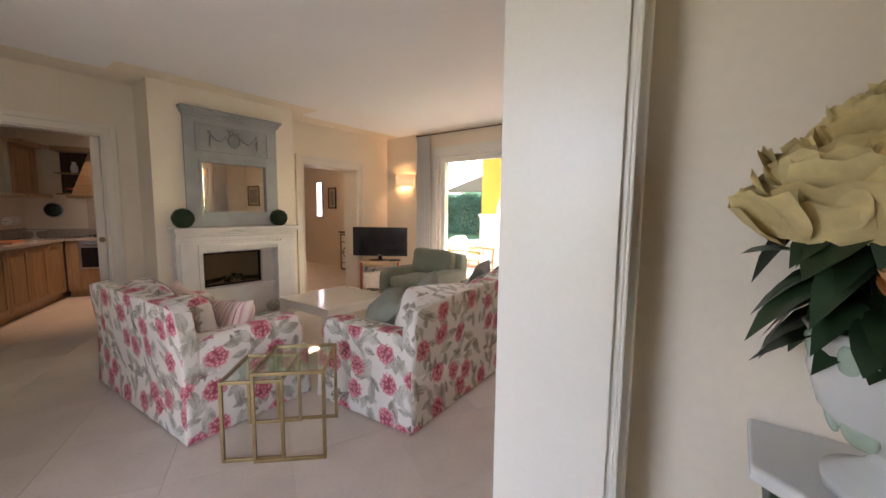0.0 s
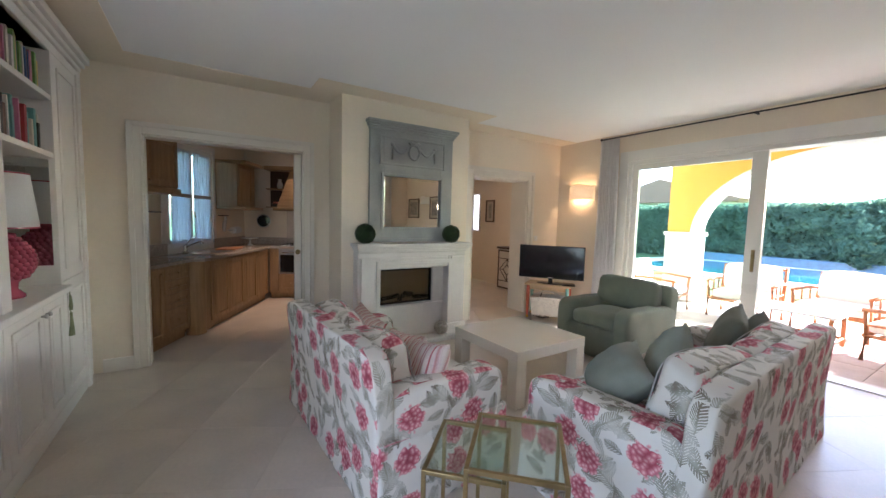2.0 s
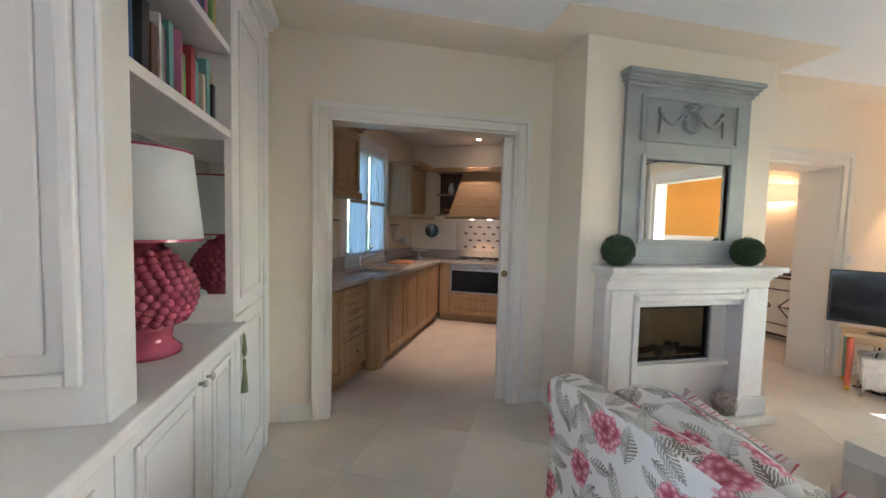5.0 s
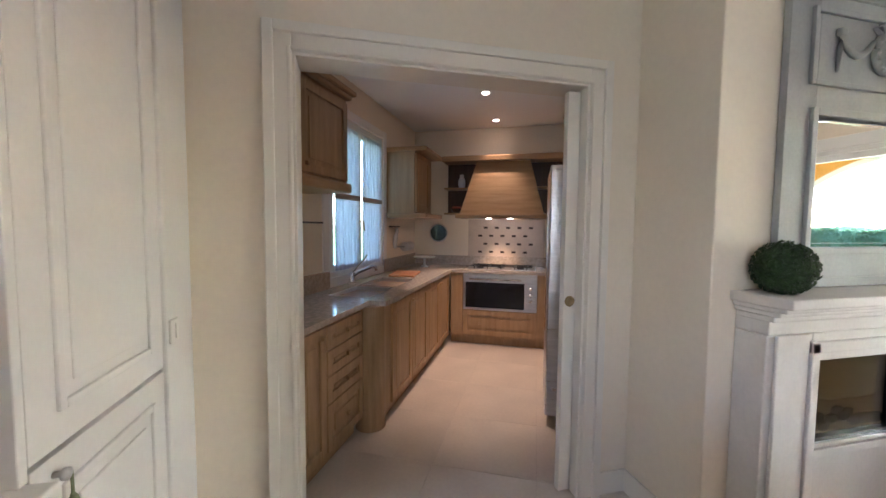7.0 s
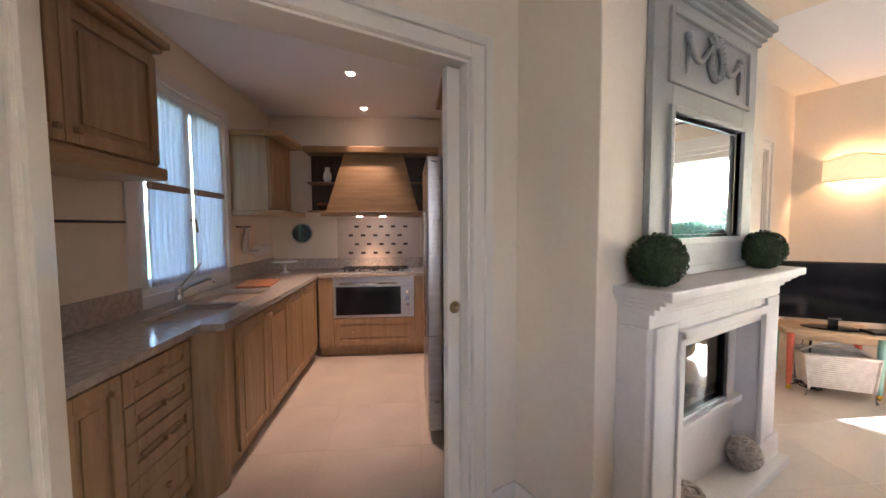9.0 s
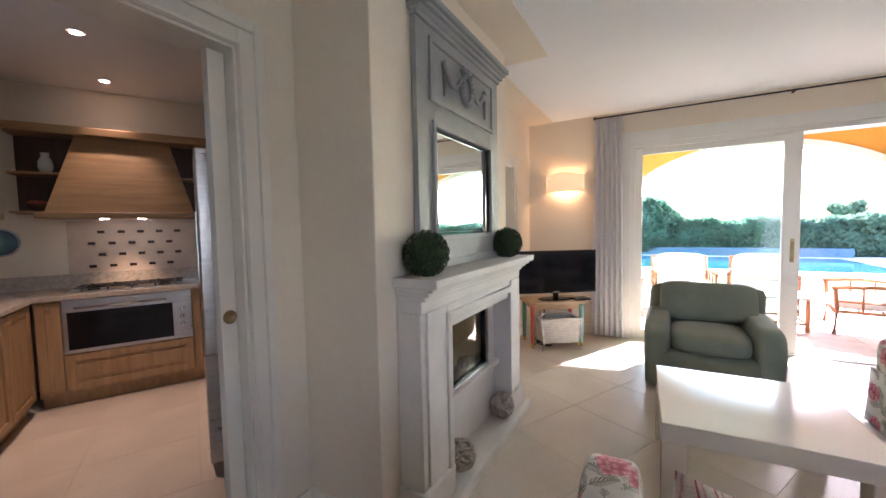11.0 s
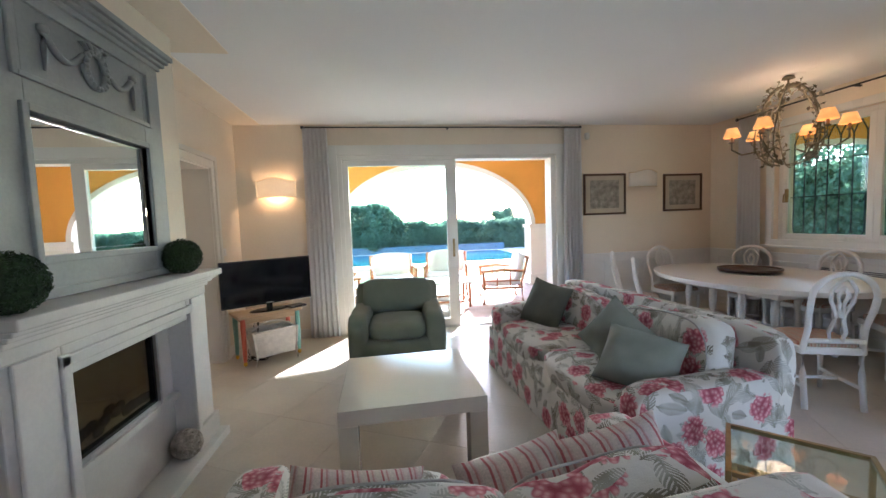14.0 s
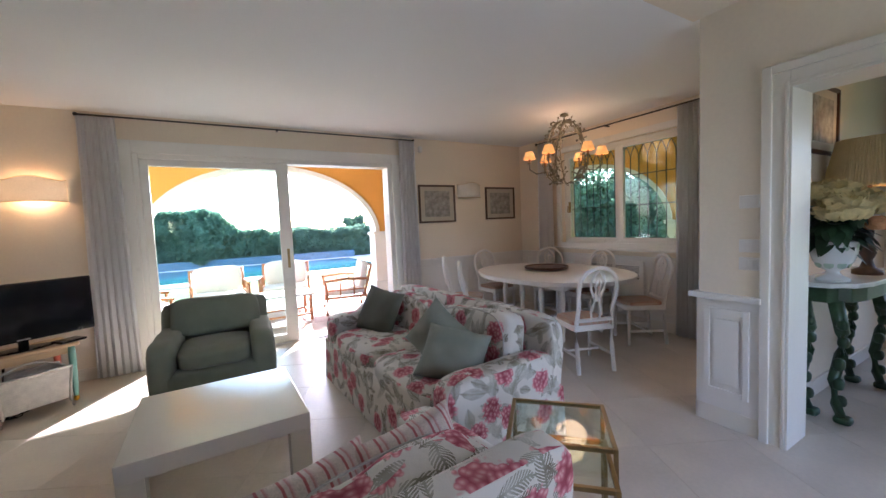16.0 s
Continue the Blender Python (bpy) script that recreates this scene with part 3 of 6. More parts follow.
def curtain(name, m, width, height, folds, label, material=M_CURTAIN, amp=0.035, flare=1.0):
    """A hanging curtain in its own x, z plane with gathered folds."""
    b, nx, nz = Build(), folds * 8, 14
    g = {}
    for i in range(nx + 1):
        for j in range(nz + 1):
            u, v = i / nx, j / nz
            ph = u * folds * 2 * math.pi
            sway = noise.noise(Vector((u * 3, v * 2, width))) * 0.02 * (1 - v)
            a = amp * (0.55 + 0.45 * (1 - v)) * (0.8 + 0.4 * noise.noise(Vector((u * 6, 0.3, 1))))
            x = (u - 0.5) * width * (1 + (flare - 1) * (1 - v)) + 0.008 * math.sin(ph * 2)
            g[i, j] = b.bm.verts.new((x, math.sin(ph + 0.4 * math.sin(v * 3)) * a + sway, v * height))
    for i in range(nx):
        for j in range(nz):
            b.bm.faces.new((g[i, j], g[i + 1, j], g[i + 1, j + 1], g[i, j + 1]))
    top = base(name, m, label, "curtain")
    ob = b.done("drape", material, top, smooth=True)
    s = ob.modifiers.new("thick", "SOLIDIFY")
    s.thickness = 0.003
    return top


curtain("curtain", pose(-3.89, NY - 0.1, 0.02), 0.29, 2.59, 6, "white linen curtain gathered beside the sliding door", flare=1.25)
curtain("curtain", pose(-0.55, NY - 0.1, 0.02), 0.24, 2.59, 5, "white linen curtain gathered beside the sliding door", flare=1.25)
curtain("curtain", pose(EX - 0.1, 4.86, 0.02, 0, 0, 90), 0.30, 2.58, 6, "pale grey linen curtain hung beside the dining window", flare=1.15)
curtain("curtain", pose(EX - 0.1, 2.72, 0.02, 0, 0, 90), 0.28, 2.58, 6, "pale grey linen curtain hung beside the dining window", flare=1.15)


def rod(m, length, label):
    top = base("curtain_rod", m, label, "curtain rod")
    Build().tube([(-length / 2, 0, 0), (length / 2, 0, 0)], 0.009).done("pole", M_IRON, top, smooth=True)
    for s in (-0.49, 0, 0.49):
        solid("bracket", M_IRON, s * length - 0.008, 0, -0.01, s * length + 0.008, 0.10, 0.008, parent=top)
    for s in (-0.5, 0.5):
        Build().lathe([(0.002, -0.02), (0.018, -0.01), (0.018, 0.01), (0.002, 0.02)], 12, pose(s * length, 0, 0, 0, 90, 0)).done("finial", M_IRON, top, smooth=True)


rod(pose(-2.235, NY - 0.09, 2.625), 3.60, "thin dark iron curtain rod over the sliding door")
rod(pose(EX - 0.1, 3.79, 2.61, 0, 0, -90), 2.5, "thin dark iron curtain rod over the dining window")

# ---- dining window and its grille ----
dw = base("window_1", pose(0, 0, 0), "white double casement window with brass handle", "window", "", "structure")
fb = Build()
X0 = EX
frame_x(fb, X0 - 0.002, 2.72, 4.70, 0.98, 2.48, 0.08, 0.03)
frame_x(fb, X0 + 0.14, 2.80, 4.62, 1.04, 2.40, 0.05, 0.08)
fb.box(X0 - 0.09, 2.70, 0.965, X0 + 0.05, 4.72, 0.99)
fb.done("frame", M_PVC, dw, bevel=0.004)
sb = Build()
frame_x(sb, X0 + 0.12, 2.83, 3.70, 1.07, 2.37, 0.058, 0.05)
frame_x(sb, X0 + 0.12, 3.70, 4.59, 1.07, 2.37, 0.058, 0.05)
sb.done("sash", M_PVC, dw, bevel=0.004)
for y0, y1 in ((2.885, 3.645), (3.755, 4.535)):
    solid("pane", M_GLASS, X0 + 0.09, y0, 1.125, X0 + 0.096, y1, 2.315, parent=dw).visible_shadow = False
Build().box(X0 + 0.05, 4.51, 1.5, X0 + 0.07, 4.54, 1.66).tube([(X0 + 0.06, 4.525, 1.6), (X0 + 0.02, 4.525, 1.6), (X0 + 0.015, 4.525, 1.5)], 0.008).done("handle", M_BRASS, dw)
gr = base("window_grille", pose(X0 + 0.24, 0, 0), "black wrought iron window grille with pointed arches", "grille")
gb, step = Build(), 0.118
ys = [2.82 + step * i for i in range(16)]
for i, y in enumerate(ys):
    gb.tube([(0, y, 1.16), (0, y, 2.20)], 0.007, 6)
    for s in (-1, 1):
        y2 = y + s * step
        if 2.8 <= y2 <= 4.62:
            gb.tube([(0, y, 2.20), (0, y + s * step * 0.22, 2.27), (0, y2 - s * step * 0.4, 2.36), (0, y2, 2.40)], 0.006, 6)
            gb.tube([(0, y, 1.16), (0, y + s * step * 0.22, 1.12), (0, y2 - s * step * 0.4, 1.06), (0, y2, 1.04)], 0.006, 6)
gb.box(-0.004, 2.8, 1.55, 0.004, 4.62, 1.565).box(-0.004, 2.8, 1.95, 0.004, 4.62, 1.962)
gb.done("bars", M_IRON, gr)

# ---- unseen windows added behind the walk to bring in more daylight ----


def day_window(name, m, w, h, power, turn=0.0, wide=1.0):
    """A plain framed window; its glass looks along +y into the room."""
    top = base(name, m, "unseen white framed window, added to let in daylight", "window", "", "structure")
    b = Build()
    frame_y(b, 0.02, -w / 2, w / 2, 0, h, 0.05, 0.06)
    b.box(-0.025, -0.03, 0.05, 0.025, 0.015, h - 0.05)
    b.done("frame", M_PVC, top, bevel=0.003)
    # area lamp fills the opening, turned and tilted up to brighten walls and ceiling
    d = bpy.data.lights.new("added_daylight", "AREA")
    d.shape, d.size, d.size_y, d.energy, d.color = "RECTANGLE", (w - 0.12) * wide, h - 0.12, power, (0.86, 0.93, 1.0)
    ob = new("added_daylight", d)
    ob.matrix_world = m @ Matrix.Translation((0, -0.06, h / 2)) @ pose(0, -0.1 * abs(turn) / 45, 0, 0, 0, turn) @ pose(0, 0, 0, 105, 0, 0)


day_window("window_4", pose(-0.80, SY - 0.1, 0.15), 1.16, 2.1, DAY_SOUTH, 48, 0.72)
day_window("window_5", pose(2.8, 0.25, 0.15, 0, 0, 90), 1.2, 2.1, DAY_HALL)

# ---- fireplace ----
fp = base("fireplace", pose(CX, 2.60, 0), "pale limestone fireplace surround with moulded mantel shelf", "fireplace")
sb = Build()
for s in (-1, 1):
    a, c = sorted((s * 0.68, s * 0.44))
    sb.box(0.001, a, 0.06, 0.13, c, 1.00)
    a, c = sorted((s * 0.645, s * 0.475))
    sb.box(0.13, a, 0.20, 0.145, c, 1.00)
    a, c = sorted((s * 0.70, s * 0.42))
    sb.box(0.001, a, 0.055, 0.155, c, 0.19)
    a, c = sorted((s * 0.475, s * 0.43))
    sb.box(0.13, a, 0.19, 0.155, c, 0.97)
sb.box(0.001, -0.44, 0.88, 0.13, 0.44, 1.00).box(0.13, -0.475, 0.92, 0.155, 0.475, 0.965).box(0.001, -0.68, 1.0, 0.135, 0.68, 1.06)
sb.done("surround", M_LIME, fp, bevel=0.006)
mb = Build()
for w, d, z0, z1 in ((0.68, 0.155, 1.055, 1.08), (0.69, 0.18, 1.08, 1.10), (0.70, 0.205, 1.10, 1.12), (0.715, 0.235, 1.12, 1.16)):
    mb.box(0.001, -w, z0, d, w, z1)
mb.done("mantel_shelf", M_LIME, fp, bevel=0.007, segs=3)
ib = Build()
ib.box(-0.06, -0.44, 0.06, 0.02, 0.44, 0.43).box(0.005, -0.44, 0.41, 0.06, 0.44, 0.445).box(0.001, 0.28, 0.445, 0.02, 0.44, 0.88).box(0.001, -0.44, 0.445, 0.02, -0.43, 0.88)
ib.done("inner_wall", M_LIME, fp, bevel=0.003)
fbx = Build()
frame_x(fbx, 0.05, -0.43, 0.28, 0.447, 0.88, 0.02, 0.05)
fbx.done("insert_frame", M_STEEL, fp, bevel=0.003)
fbk = Build()
frame_x(fbk, 0.035, -0.41, 0.26, 0.467, 0.86, 0.016, 0.03)
fbk.done("door_frame", M_BLACK, fp)
solid("glass", M_FIREGLASS, 0.012, -0.394, 0.483, 0.017, 0.244, 0.844, parent=fp).visible_shadow = False
solid("firebox", M_FIREBRICK, -0.012, -0.41, 0.465, -0.002, 0.26, 0.862, parent=fp)
lg = Build()
random.seed(5)
for i in range(16):
    y = -0.36 + i * 0.038
    lg.soft((0.014, 0.07, 0.05), (0.004, y, 0.51 + random.random() * 0.07 * (1 - abs(i - 8) / 10)), 3, 3, 0, 0.01, i)
lg.done("embers", M_SOOT, fp, smooth=True)
solid("hearth_slab", M_LIME, 0.001, -0.73, 0, 0.2, 0.74, 0.055, parent=fp, bevel=0.008)

tr = base("trumeau_mirror", pose(CX, 2.60, 1.165), "tall grey painted trumeau mirror standing on the mantel", "mirror")
tb = Build()
tb.box(0.005, -0.52, 0, 0.035, -0.36, 1.24).box(0.005, 0.36, 0, 0.035, 0.52, 1.24).box(0.005, -0.36, 0, 0.035, 0.36, 0.165).box(0.005, -0.36, 0.72, 0.035, 0.36, 1.24)
tb.box(0.005, -0.54, 0, 0.045, 0.54, 0.04)
tb.done("board", M_GREY, tr, bevel=0.003)
cb = Build()
for w, d, z0, z1 in ((0.53, 0.05, 1.20, 1.225), (0.545, 0.07, 1.225, 1.245), (0.55, 0.09, 1.245, 1.265), (0.562, 0.11, 1.265, 1.295)):
    cb.box(0.005, -w, z0, d, w, z1)
cb.done("cornice", M_GREY, tr, bevel=0.005, segs=3)
pb = Build()
frame_x(pb, 0.05, -0.41, 0.41, 0.84, 1.15, 0.022, 0.016)
frame_x(pb, 0.05, -0.39, 0.39, 0.14, 0.75, 0.03, 0.045)
pb.done("mouldings", M_GREY, tr, bevel=0.004)
solid("mirror_glass", M_MIRROR, 0.006, -0.365, 0.16, 0.014, 0.365, 0.725, parent=tr)
bvl = Build()
frame_x(bvl, 0.017, -0.361, 0.361, 0.168, 0.722, 0.02, 0.003)
bvl.done("glass_bevel", M_MIRROR, tr, bevel=0.002)
orn = Build()
ring = [(0.05, 0.065 * math.cos(a), 1.0 + 0.08 * math.sin(a)) for a in [i * math.pi / 9 for i in range(19)]]
orn.tube(ring, 0.014, 8)
for i in range(18):
    a = i * math.pi / 9
    orn.soft((0.03, 0.022, 0.022), (0.055, 0.065 * math.cos(a), 1.0 + 0.08 * math.sin(a)), 3, 1)
for s in (-1, 1):
    swag = [(0.045, s * (0.065 + 0.2 * t), 1.045 - 0.075 * math.sin(t * math.pi) + 0.01 * t) for t in [i / 8 for i in range(9)]]
    orn.tube(swag, 0.011, 6, 0.016)
    orn.tube([(0.045, s * 0.265, 1.075), (0.045, s * 0.262, 1.0), (0.045, s * 0.268, 0.90)], 0.016, 6, 0.006)
    orn.soft((0.03, 0.04, 0.035), (0.05, s * 0.265, 1.06), 3, 2)
    orn.tube([(0.05, 0, 1.075), (0.055, s * 0.04, 1.115), (0.05, s * 0.075, 1.10), (0.05, s * 0.03, 1.07)], 0.01, 6)
orn.soft((0.03, 0.035, 0.04), (0.055, 0, 1.09), 3, 2)
orn.done("garland_ornament", M_GREY, tr, smooth=True)


def leaf_quad(b, p, nrm, size, spin):
    q = nrm.to_track_quat("Z", "Y")
    c, s = math.cos(spin), math.sin(spin)
    pts = [(-0.5, 0, 0), (0, -0.3, 0.12), (0.5, 0, -0.05), (0, 0.3, 0.12)]
    vs = [b.bm.verts.new(p + q @ Vector(((x * c - y * s) * size, (x * s + y * c) * size, z * size))) for x, y, z in pts]
    b.bm.faces.new(vs)


def boxwood(at, r):
    top = base("topiary_ball", pose(*at), "clipped dark green boxwood ball on the mantel", "plant", "boxwood balls")
    random.seed(11)
    b = Build()
    for i in range(2600):
        d = Vector((random.gauss(0, 1), random.gauss(0, 1), random.gauss(0, 1))).normalized()
        tilt = (d + 0.7 * Vector((random.uniform(-1, 1), random.uniform(-1, 1), random.uniform(-1, 1)))).normalized()
        leaf_quad(b, d * r * random.uniform(0.86, 1.02), tilt, random.uniform(0.012, 0.019), random.uniform(0, 6.3))
    b.done("leaves", M_BOX, top)
    Build().lathe([(0.01, -r * 0.88)] + [(r * 0.88 * math.sin(a), -r * 0.88 * math.cos(a)) for a in [0.3 * i for i in range(1, 10)]] + [(0.01, r * 0.88)], 16).done("core", M_BOX, top, smooth=True)


boxwood((CX + 0.11, 2.01, 1.16 + 0.1), 0.105)
boxwood((CX + 0.11, 3.08, 1.16 + 0.1), 0.105)


def rattan_ball(at, r, seed):
    random.seed(seed)
    b = Build()
    for i in range(16):
        ax = Vector((random.gauss(0, 1), random.gauss(0, 1), random.gauss(0, 1))).to_track_quat("Z", "Y")
        rr = r * random.uniform(0.93, 1.0)
        b.tube([ax @ Vector((rr * math.cos(a), rr * math.sin(a), 0.2 * r * math.sin(3 * a))) for a in [k * math.pi / 10 for k in range(21)]], r * 0.1, 5)
    b.soft((r * 1.75,) * 3, (0, 0, 0), 2, 4)
    tagged(b.done("rattan_ball", M_KNIT, at=pose(*at), smooth=True), "pale knotted rattan ball lying on the hearth", "ornament", "rattan balls")


rattan_ball((CX + 0.10, 2.98, 0.055 + 0.083), 0.08, 3)
rattan_ball((CX + 0.10, 2.33, 0.055 + 0.083), 0.08, 4)

# ---- sofas and armchair ----


def sofa(at, length, depth, label, cushions):
    """Faces +y in its own frame; origin at the floor under the middle."""
    top = base("sofa", at, label, "sofa", "floral sofas")
    L, D = length, depth
    sk = Build()
    # loose skirt with a rippled hem
    n = 120
    per = []
    for i in range(n):
        t = i / n * 4
        side, f = int(t), t - int(t)
        c = [(-L / 2, -D / 2), (L / 2, -D / 2), (L / 2, D / 2), (-L / 2, D / 2)]
        p, q = c[side], c[(side + 1) % 4]
        per.append((p[0] + (q[0] - p[0]) * f, p[1] + (q[1] - p[1]) * f))
    rows = []
    for z, out in ((0.008, 0.022), (0.10, 0.012), (0.24, 0.002), (0.38, -0.004)):
        row = []
        for i, (x, y) in enumerate(per):
            w = 1 + (out + (0.006 * math.sin(i * 1.3) + 0.006 * noise.noise(Vector((i * 0.4, z, L)))) * (1 - z / 0.38)) / 0.5
            row.append(sk.bm.verts.new((x * (1 + (w - 1) * 0.5 / (L / 2) * 0.5), y * (1 + (w - 1) * 0.5 / (D / 2) * 0.5), z)))
        rows.append(row)
    for a, b in zip(rows, rows[1:]):
        for i in range(n):
            j = (i + 1) % n
            sk.bm.faces.new((a[i], a[j], b[j], b[i]))
    sk.bm.faces.new(rows[-1])
    sk.done("skirt", M_FLORAL, top, smooth=True)
    # back: a thick slab that leans a little
    bk = Build()
    bk.soft((L - 0.02, 0.12, 0.80), (0, 0, 0), 12, 14, 0, 0.010, 1, pose(0, -D / 2 + 0.05, 0.415, 5, 0, 0))
    bk.done("backrest", M_FLORAL, top, smooth=True)
    for s in (-1, 1):
        a = Build().soft((0.19, D - 0.06, 0.42), (s * (L / 2 - 0.095), 0.02, 0.40), 6.5, 10, 0, 0.012, 2 + s)
        a.done("armrest", M_FLORAL, top, smooth=True)
    n_seat = cushions
    w = (L - 0.38) / n_seat
    for i in range(n_seat):
        x = -L / 2 + 0.19 + w * (i + 0.5)
        Build().soft((w - 0.005, D - 0.16, 0.17), (x, 0.09, 0.405), 5, 9, 0.14, 0.014, 5 + i).done("seat_cushion", M_FLORAL, top, smooth=True)
        m = pose(x, -D / 2 + 0.215, 0.59 - 0.03 * i, 9, 7 - 11 * i, 0)
        cu = Build().soft((w + 0.02, 0.20, 0.44), (0, 0, 0), 5, 10, 0, 0.02, 9 + i, m).done("back_cushion", M_FLORAL, top, smooth=True)
        # corded seams round both faces
        cord = Build()
        for y in (-0.083, 0.083):
            loop = []
            for k in range(41):
                c, sn = math.cos(k * math.pi / 20), math.sin(k * math.pi / 20)
                e = (abs(c) ** 5 + abs(sn) ** 5 + 0.83 ** 5) ** -0.2
                loop.append(m @ Vector((c * e * (w + 0.02) / 2 * 1.0, y * 1.06 * e, sn * e * 0.225)))
            cord.tube(loop, 0.004, 6)
        cord.done("piping", M_PIPING, cu, smooth=True)
    return top


LOVESEAT = pose(-2.83, 1.60, 0, 0, 0, 4)
LONG_SOFA = pose(-1.62, 3.13, 0, 0, 0, 93.5)
sofa(LOVESEAT, 1.50, 0.82, "white loose-cover loveseat printed with pink peonies", 2)
sofa(LONG_SOFA, 2.08, 0.87, "white loose-cover sofa printed with pink peonies", 2)


def cushion(m, w, h, t, material, label, seed=0, group=""):
    return tagged(Build().pillow(w, h, t, Matrix(), 14, seed).done("cushion", material, at=m, smooth=True), label, "cushion", group)


# on the loveseat: leaning on its back cushions
cushion(LOVESEAT @ pose(-0.36, 0.0, 0.56, 66, 14, 6), 0.38, 0.36, 0.15, M_STRIPE, "red and cream checked cushion on the loveseat", 1)
cushion(LOVESEAT @ pose(0.46, 0.01, 0.575, 64, -10, -4), 0.40, 0.32, 0.16, M_STRIPE2, "red and cream flower-striped cushion on the loveseat", 2)
cushion(LOVESEAT @ pose(0.15, 0.03, 0.545, 60, -4, 8), 0.38, 0.32, 0.15, M_STRIPE2, "red and cream flower-striped cushion on the loveseat", 3)
# on the long sofa
cushion(LONG_SOFA @ pose(0.63, 0.04, 0.645, 66, 8, -162), 0.44, 0.42, 0.15, M_OLIVE, "dark olive linen cushion on the sofa", 4, "green cushions")
cushion(LONG_SOFA @ pose(0.83, -0.08, 0.62, 62, 10, -150), 0.38, 0.36, 0.14, M_OLIVE, "dark olive linen cushion on the sofa", 5, "green cushions")
cushion(LONG_SOFA @ pose(-0.31, 0.02, 0.63, 68, 34, -164), 0.38, 0.38, 0.19, M_SAGE2, "pale sage linen cushion on the sofa", 6, "green cushions")
cushion(LONG_SOFA @ pose(-0.65, 0.12, 0.6, 46, 10, -140), 0.41, 0.36, 0.20, M_SAGE2, "pale sage linen cushion on the sofa", 7, "green cushions")

ac = base("armchair", pose(-3.0, 4.42, 0, 0, 0, 178), "dark sage green upholstered armchair with rounded arms", "armchair")
Build().soft((0.80, 0.84, 0.33), (0, 0, 0.19), 14, 8, 0, 0.006, 1).done("base", M_SAGE, ac, smooth=True)
for s in (-1, 1):
    Build().soft((0.19, 0.84, 0.56), (s * 0.36, 0.0, 0.30), 7, 10, 0, 0.008, 3 + s).done("armrest", M_SAGE, ac, smooth=True)
Build().soft((0.88, 0.16, 0.76), (0, 0, 0), 13, 10, 0, 0.01, 4, pose(0, -0.34, 0.41, 6, 0, 0)).done("backrest", M_SAGE, ac, smooth=True)
Build().soft((0.72, 0.17, 0.34), (0, 0, 0), 5, 9, 0, 0.014, 6, pose(0, -0.215, 0.665, 12, 0, 0)).done("back_cushion", M_SAGE, ac, smooth=True)
Build().soft((0.54, 0.62, 0.15), (0, 0.12, 0.42), 5, 9, 0.14, 0.012, 7).done("seat_cushion", M_SAGE, ac, smooth=True)

# ---- coffee table and nest of tables ----
ct = base("coffee_table", pose(-2.966, 2.95, 0, 0, 0, 1.5), "ivory lacquered square coffee table with thick legs", "table")
solid("top", M_TABLE, -0.403, -0.403, 0.365, 0.403, 0.403, 0.452, parent=ct, bevel=0.004)
for sx in (-1, 1):
    for sy in (-1, 1):
        x, y = sorted((sx * 0.402, sx * 0.30)), sorted((sy * 0.402, sy * 0.30))
        solid("leg", M_TABLE, x[0], y[0], 0, x[1], y[1], 0.3655, parent=ct, bevel=0.004)


def nest_table(at, w, d, h, label):
    top = base("nesting_table", at, label, "side table", "nesting tables")
    r = 0.009
    b = Build()
    for x in (0, w):
        for y in (0, d):
            b.box(x - r, y - r, 0.0, x + r, y + r, h)
    for y in (0, d):
        b.box(r, y - r, h - 2 * r, w - r, y + r, h).box(r, y - r, 0.0, w - r, y + r, 2 * r)
    for x in (0, w):
        b.box(x - r, r, h - 2 * r, x + r, d - r, h)
    b.done("frame", M_BRASS, top, bevel=0.002)
    solid("glass_top", M_CLEAR, r + 0.001, r + 0.001, h - 0.012, w - r - 0.001, d - r - 0.001, h - 0.004, parent=top)


nest_table(pose(-1.61, 1.41, 0, 0, 0, 45), 0.365, 0.42, 0.505, "brass framed glass-topped nesting table beside the sofas")
nest_table(pose(-1.745, 1.305, 0, 0, 0, 45), 0.31, 0.38, 0.455, "smaller brass framed glass-topped nesting table half pulled out")

# ---- television corner ----
ang = 33.7
tvs = base("tv_stand", pose(-4.335, 4.81, 0, 0, 0, ang), "small pine stand with painted coral and teal legs", "tv stand")
Build().box(-0.33, -0.02, 0.49, 0.33, 0.36, 0.525).done("top", M_PINE, tvs, bevel=0.012)
Build().box(-0.27, 0.02, 0.43, 0.27, 0.32, 0.489).done("apron", M_PINE, tvs, bevel=0.004)
for x, y, m in ((-0.28, 0.01, M_CORAL), (0.28, 0.01, M_TEAL), (-0.28, 0.32, M_TEAL), (0.28, 0.32, M_CORAL)):
    lg = Build().lathe([(0.016, 0.045), (0.02, 0.09), (0.024, 0.3), (0.026, 0.42), (0.022, 0.489)], 14, pose(x, y, 0)).done("leg", m, tvs, smooth=True)
    Build().lathe([(0.008, 0.0), (0.018, 0.012), (0.020, 0.03), (0.014, 0.046)], 14, pose(x, y, 0)).done("foot", M_YELLOW, tvs, smooth=True)
tv = base("television", pose(-4.373, 4.907, 0.525, 0, 0, ang), "black flat-screen television on a glossy foot", "television")
Build().box(-0.465, -0.015, 0.075, 0.465, 0.025, 0.56).done("casing", M_BLACK, tv, bevel=0.008)
solid("screen", M_SCREEN, -0.445, -0.0175, 0.105, 0.445, -0.0145, 0.54, parent=tv)
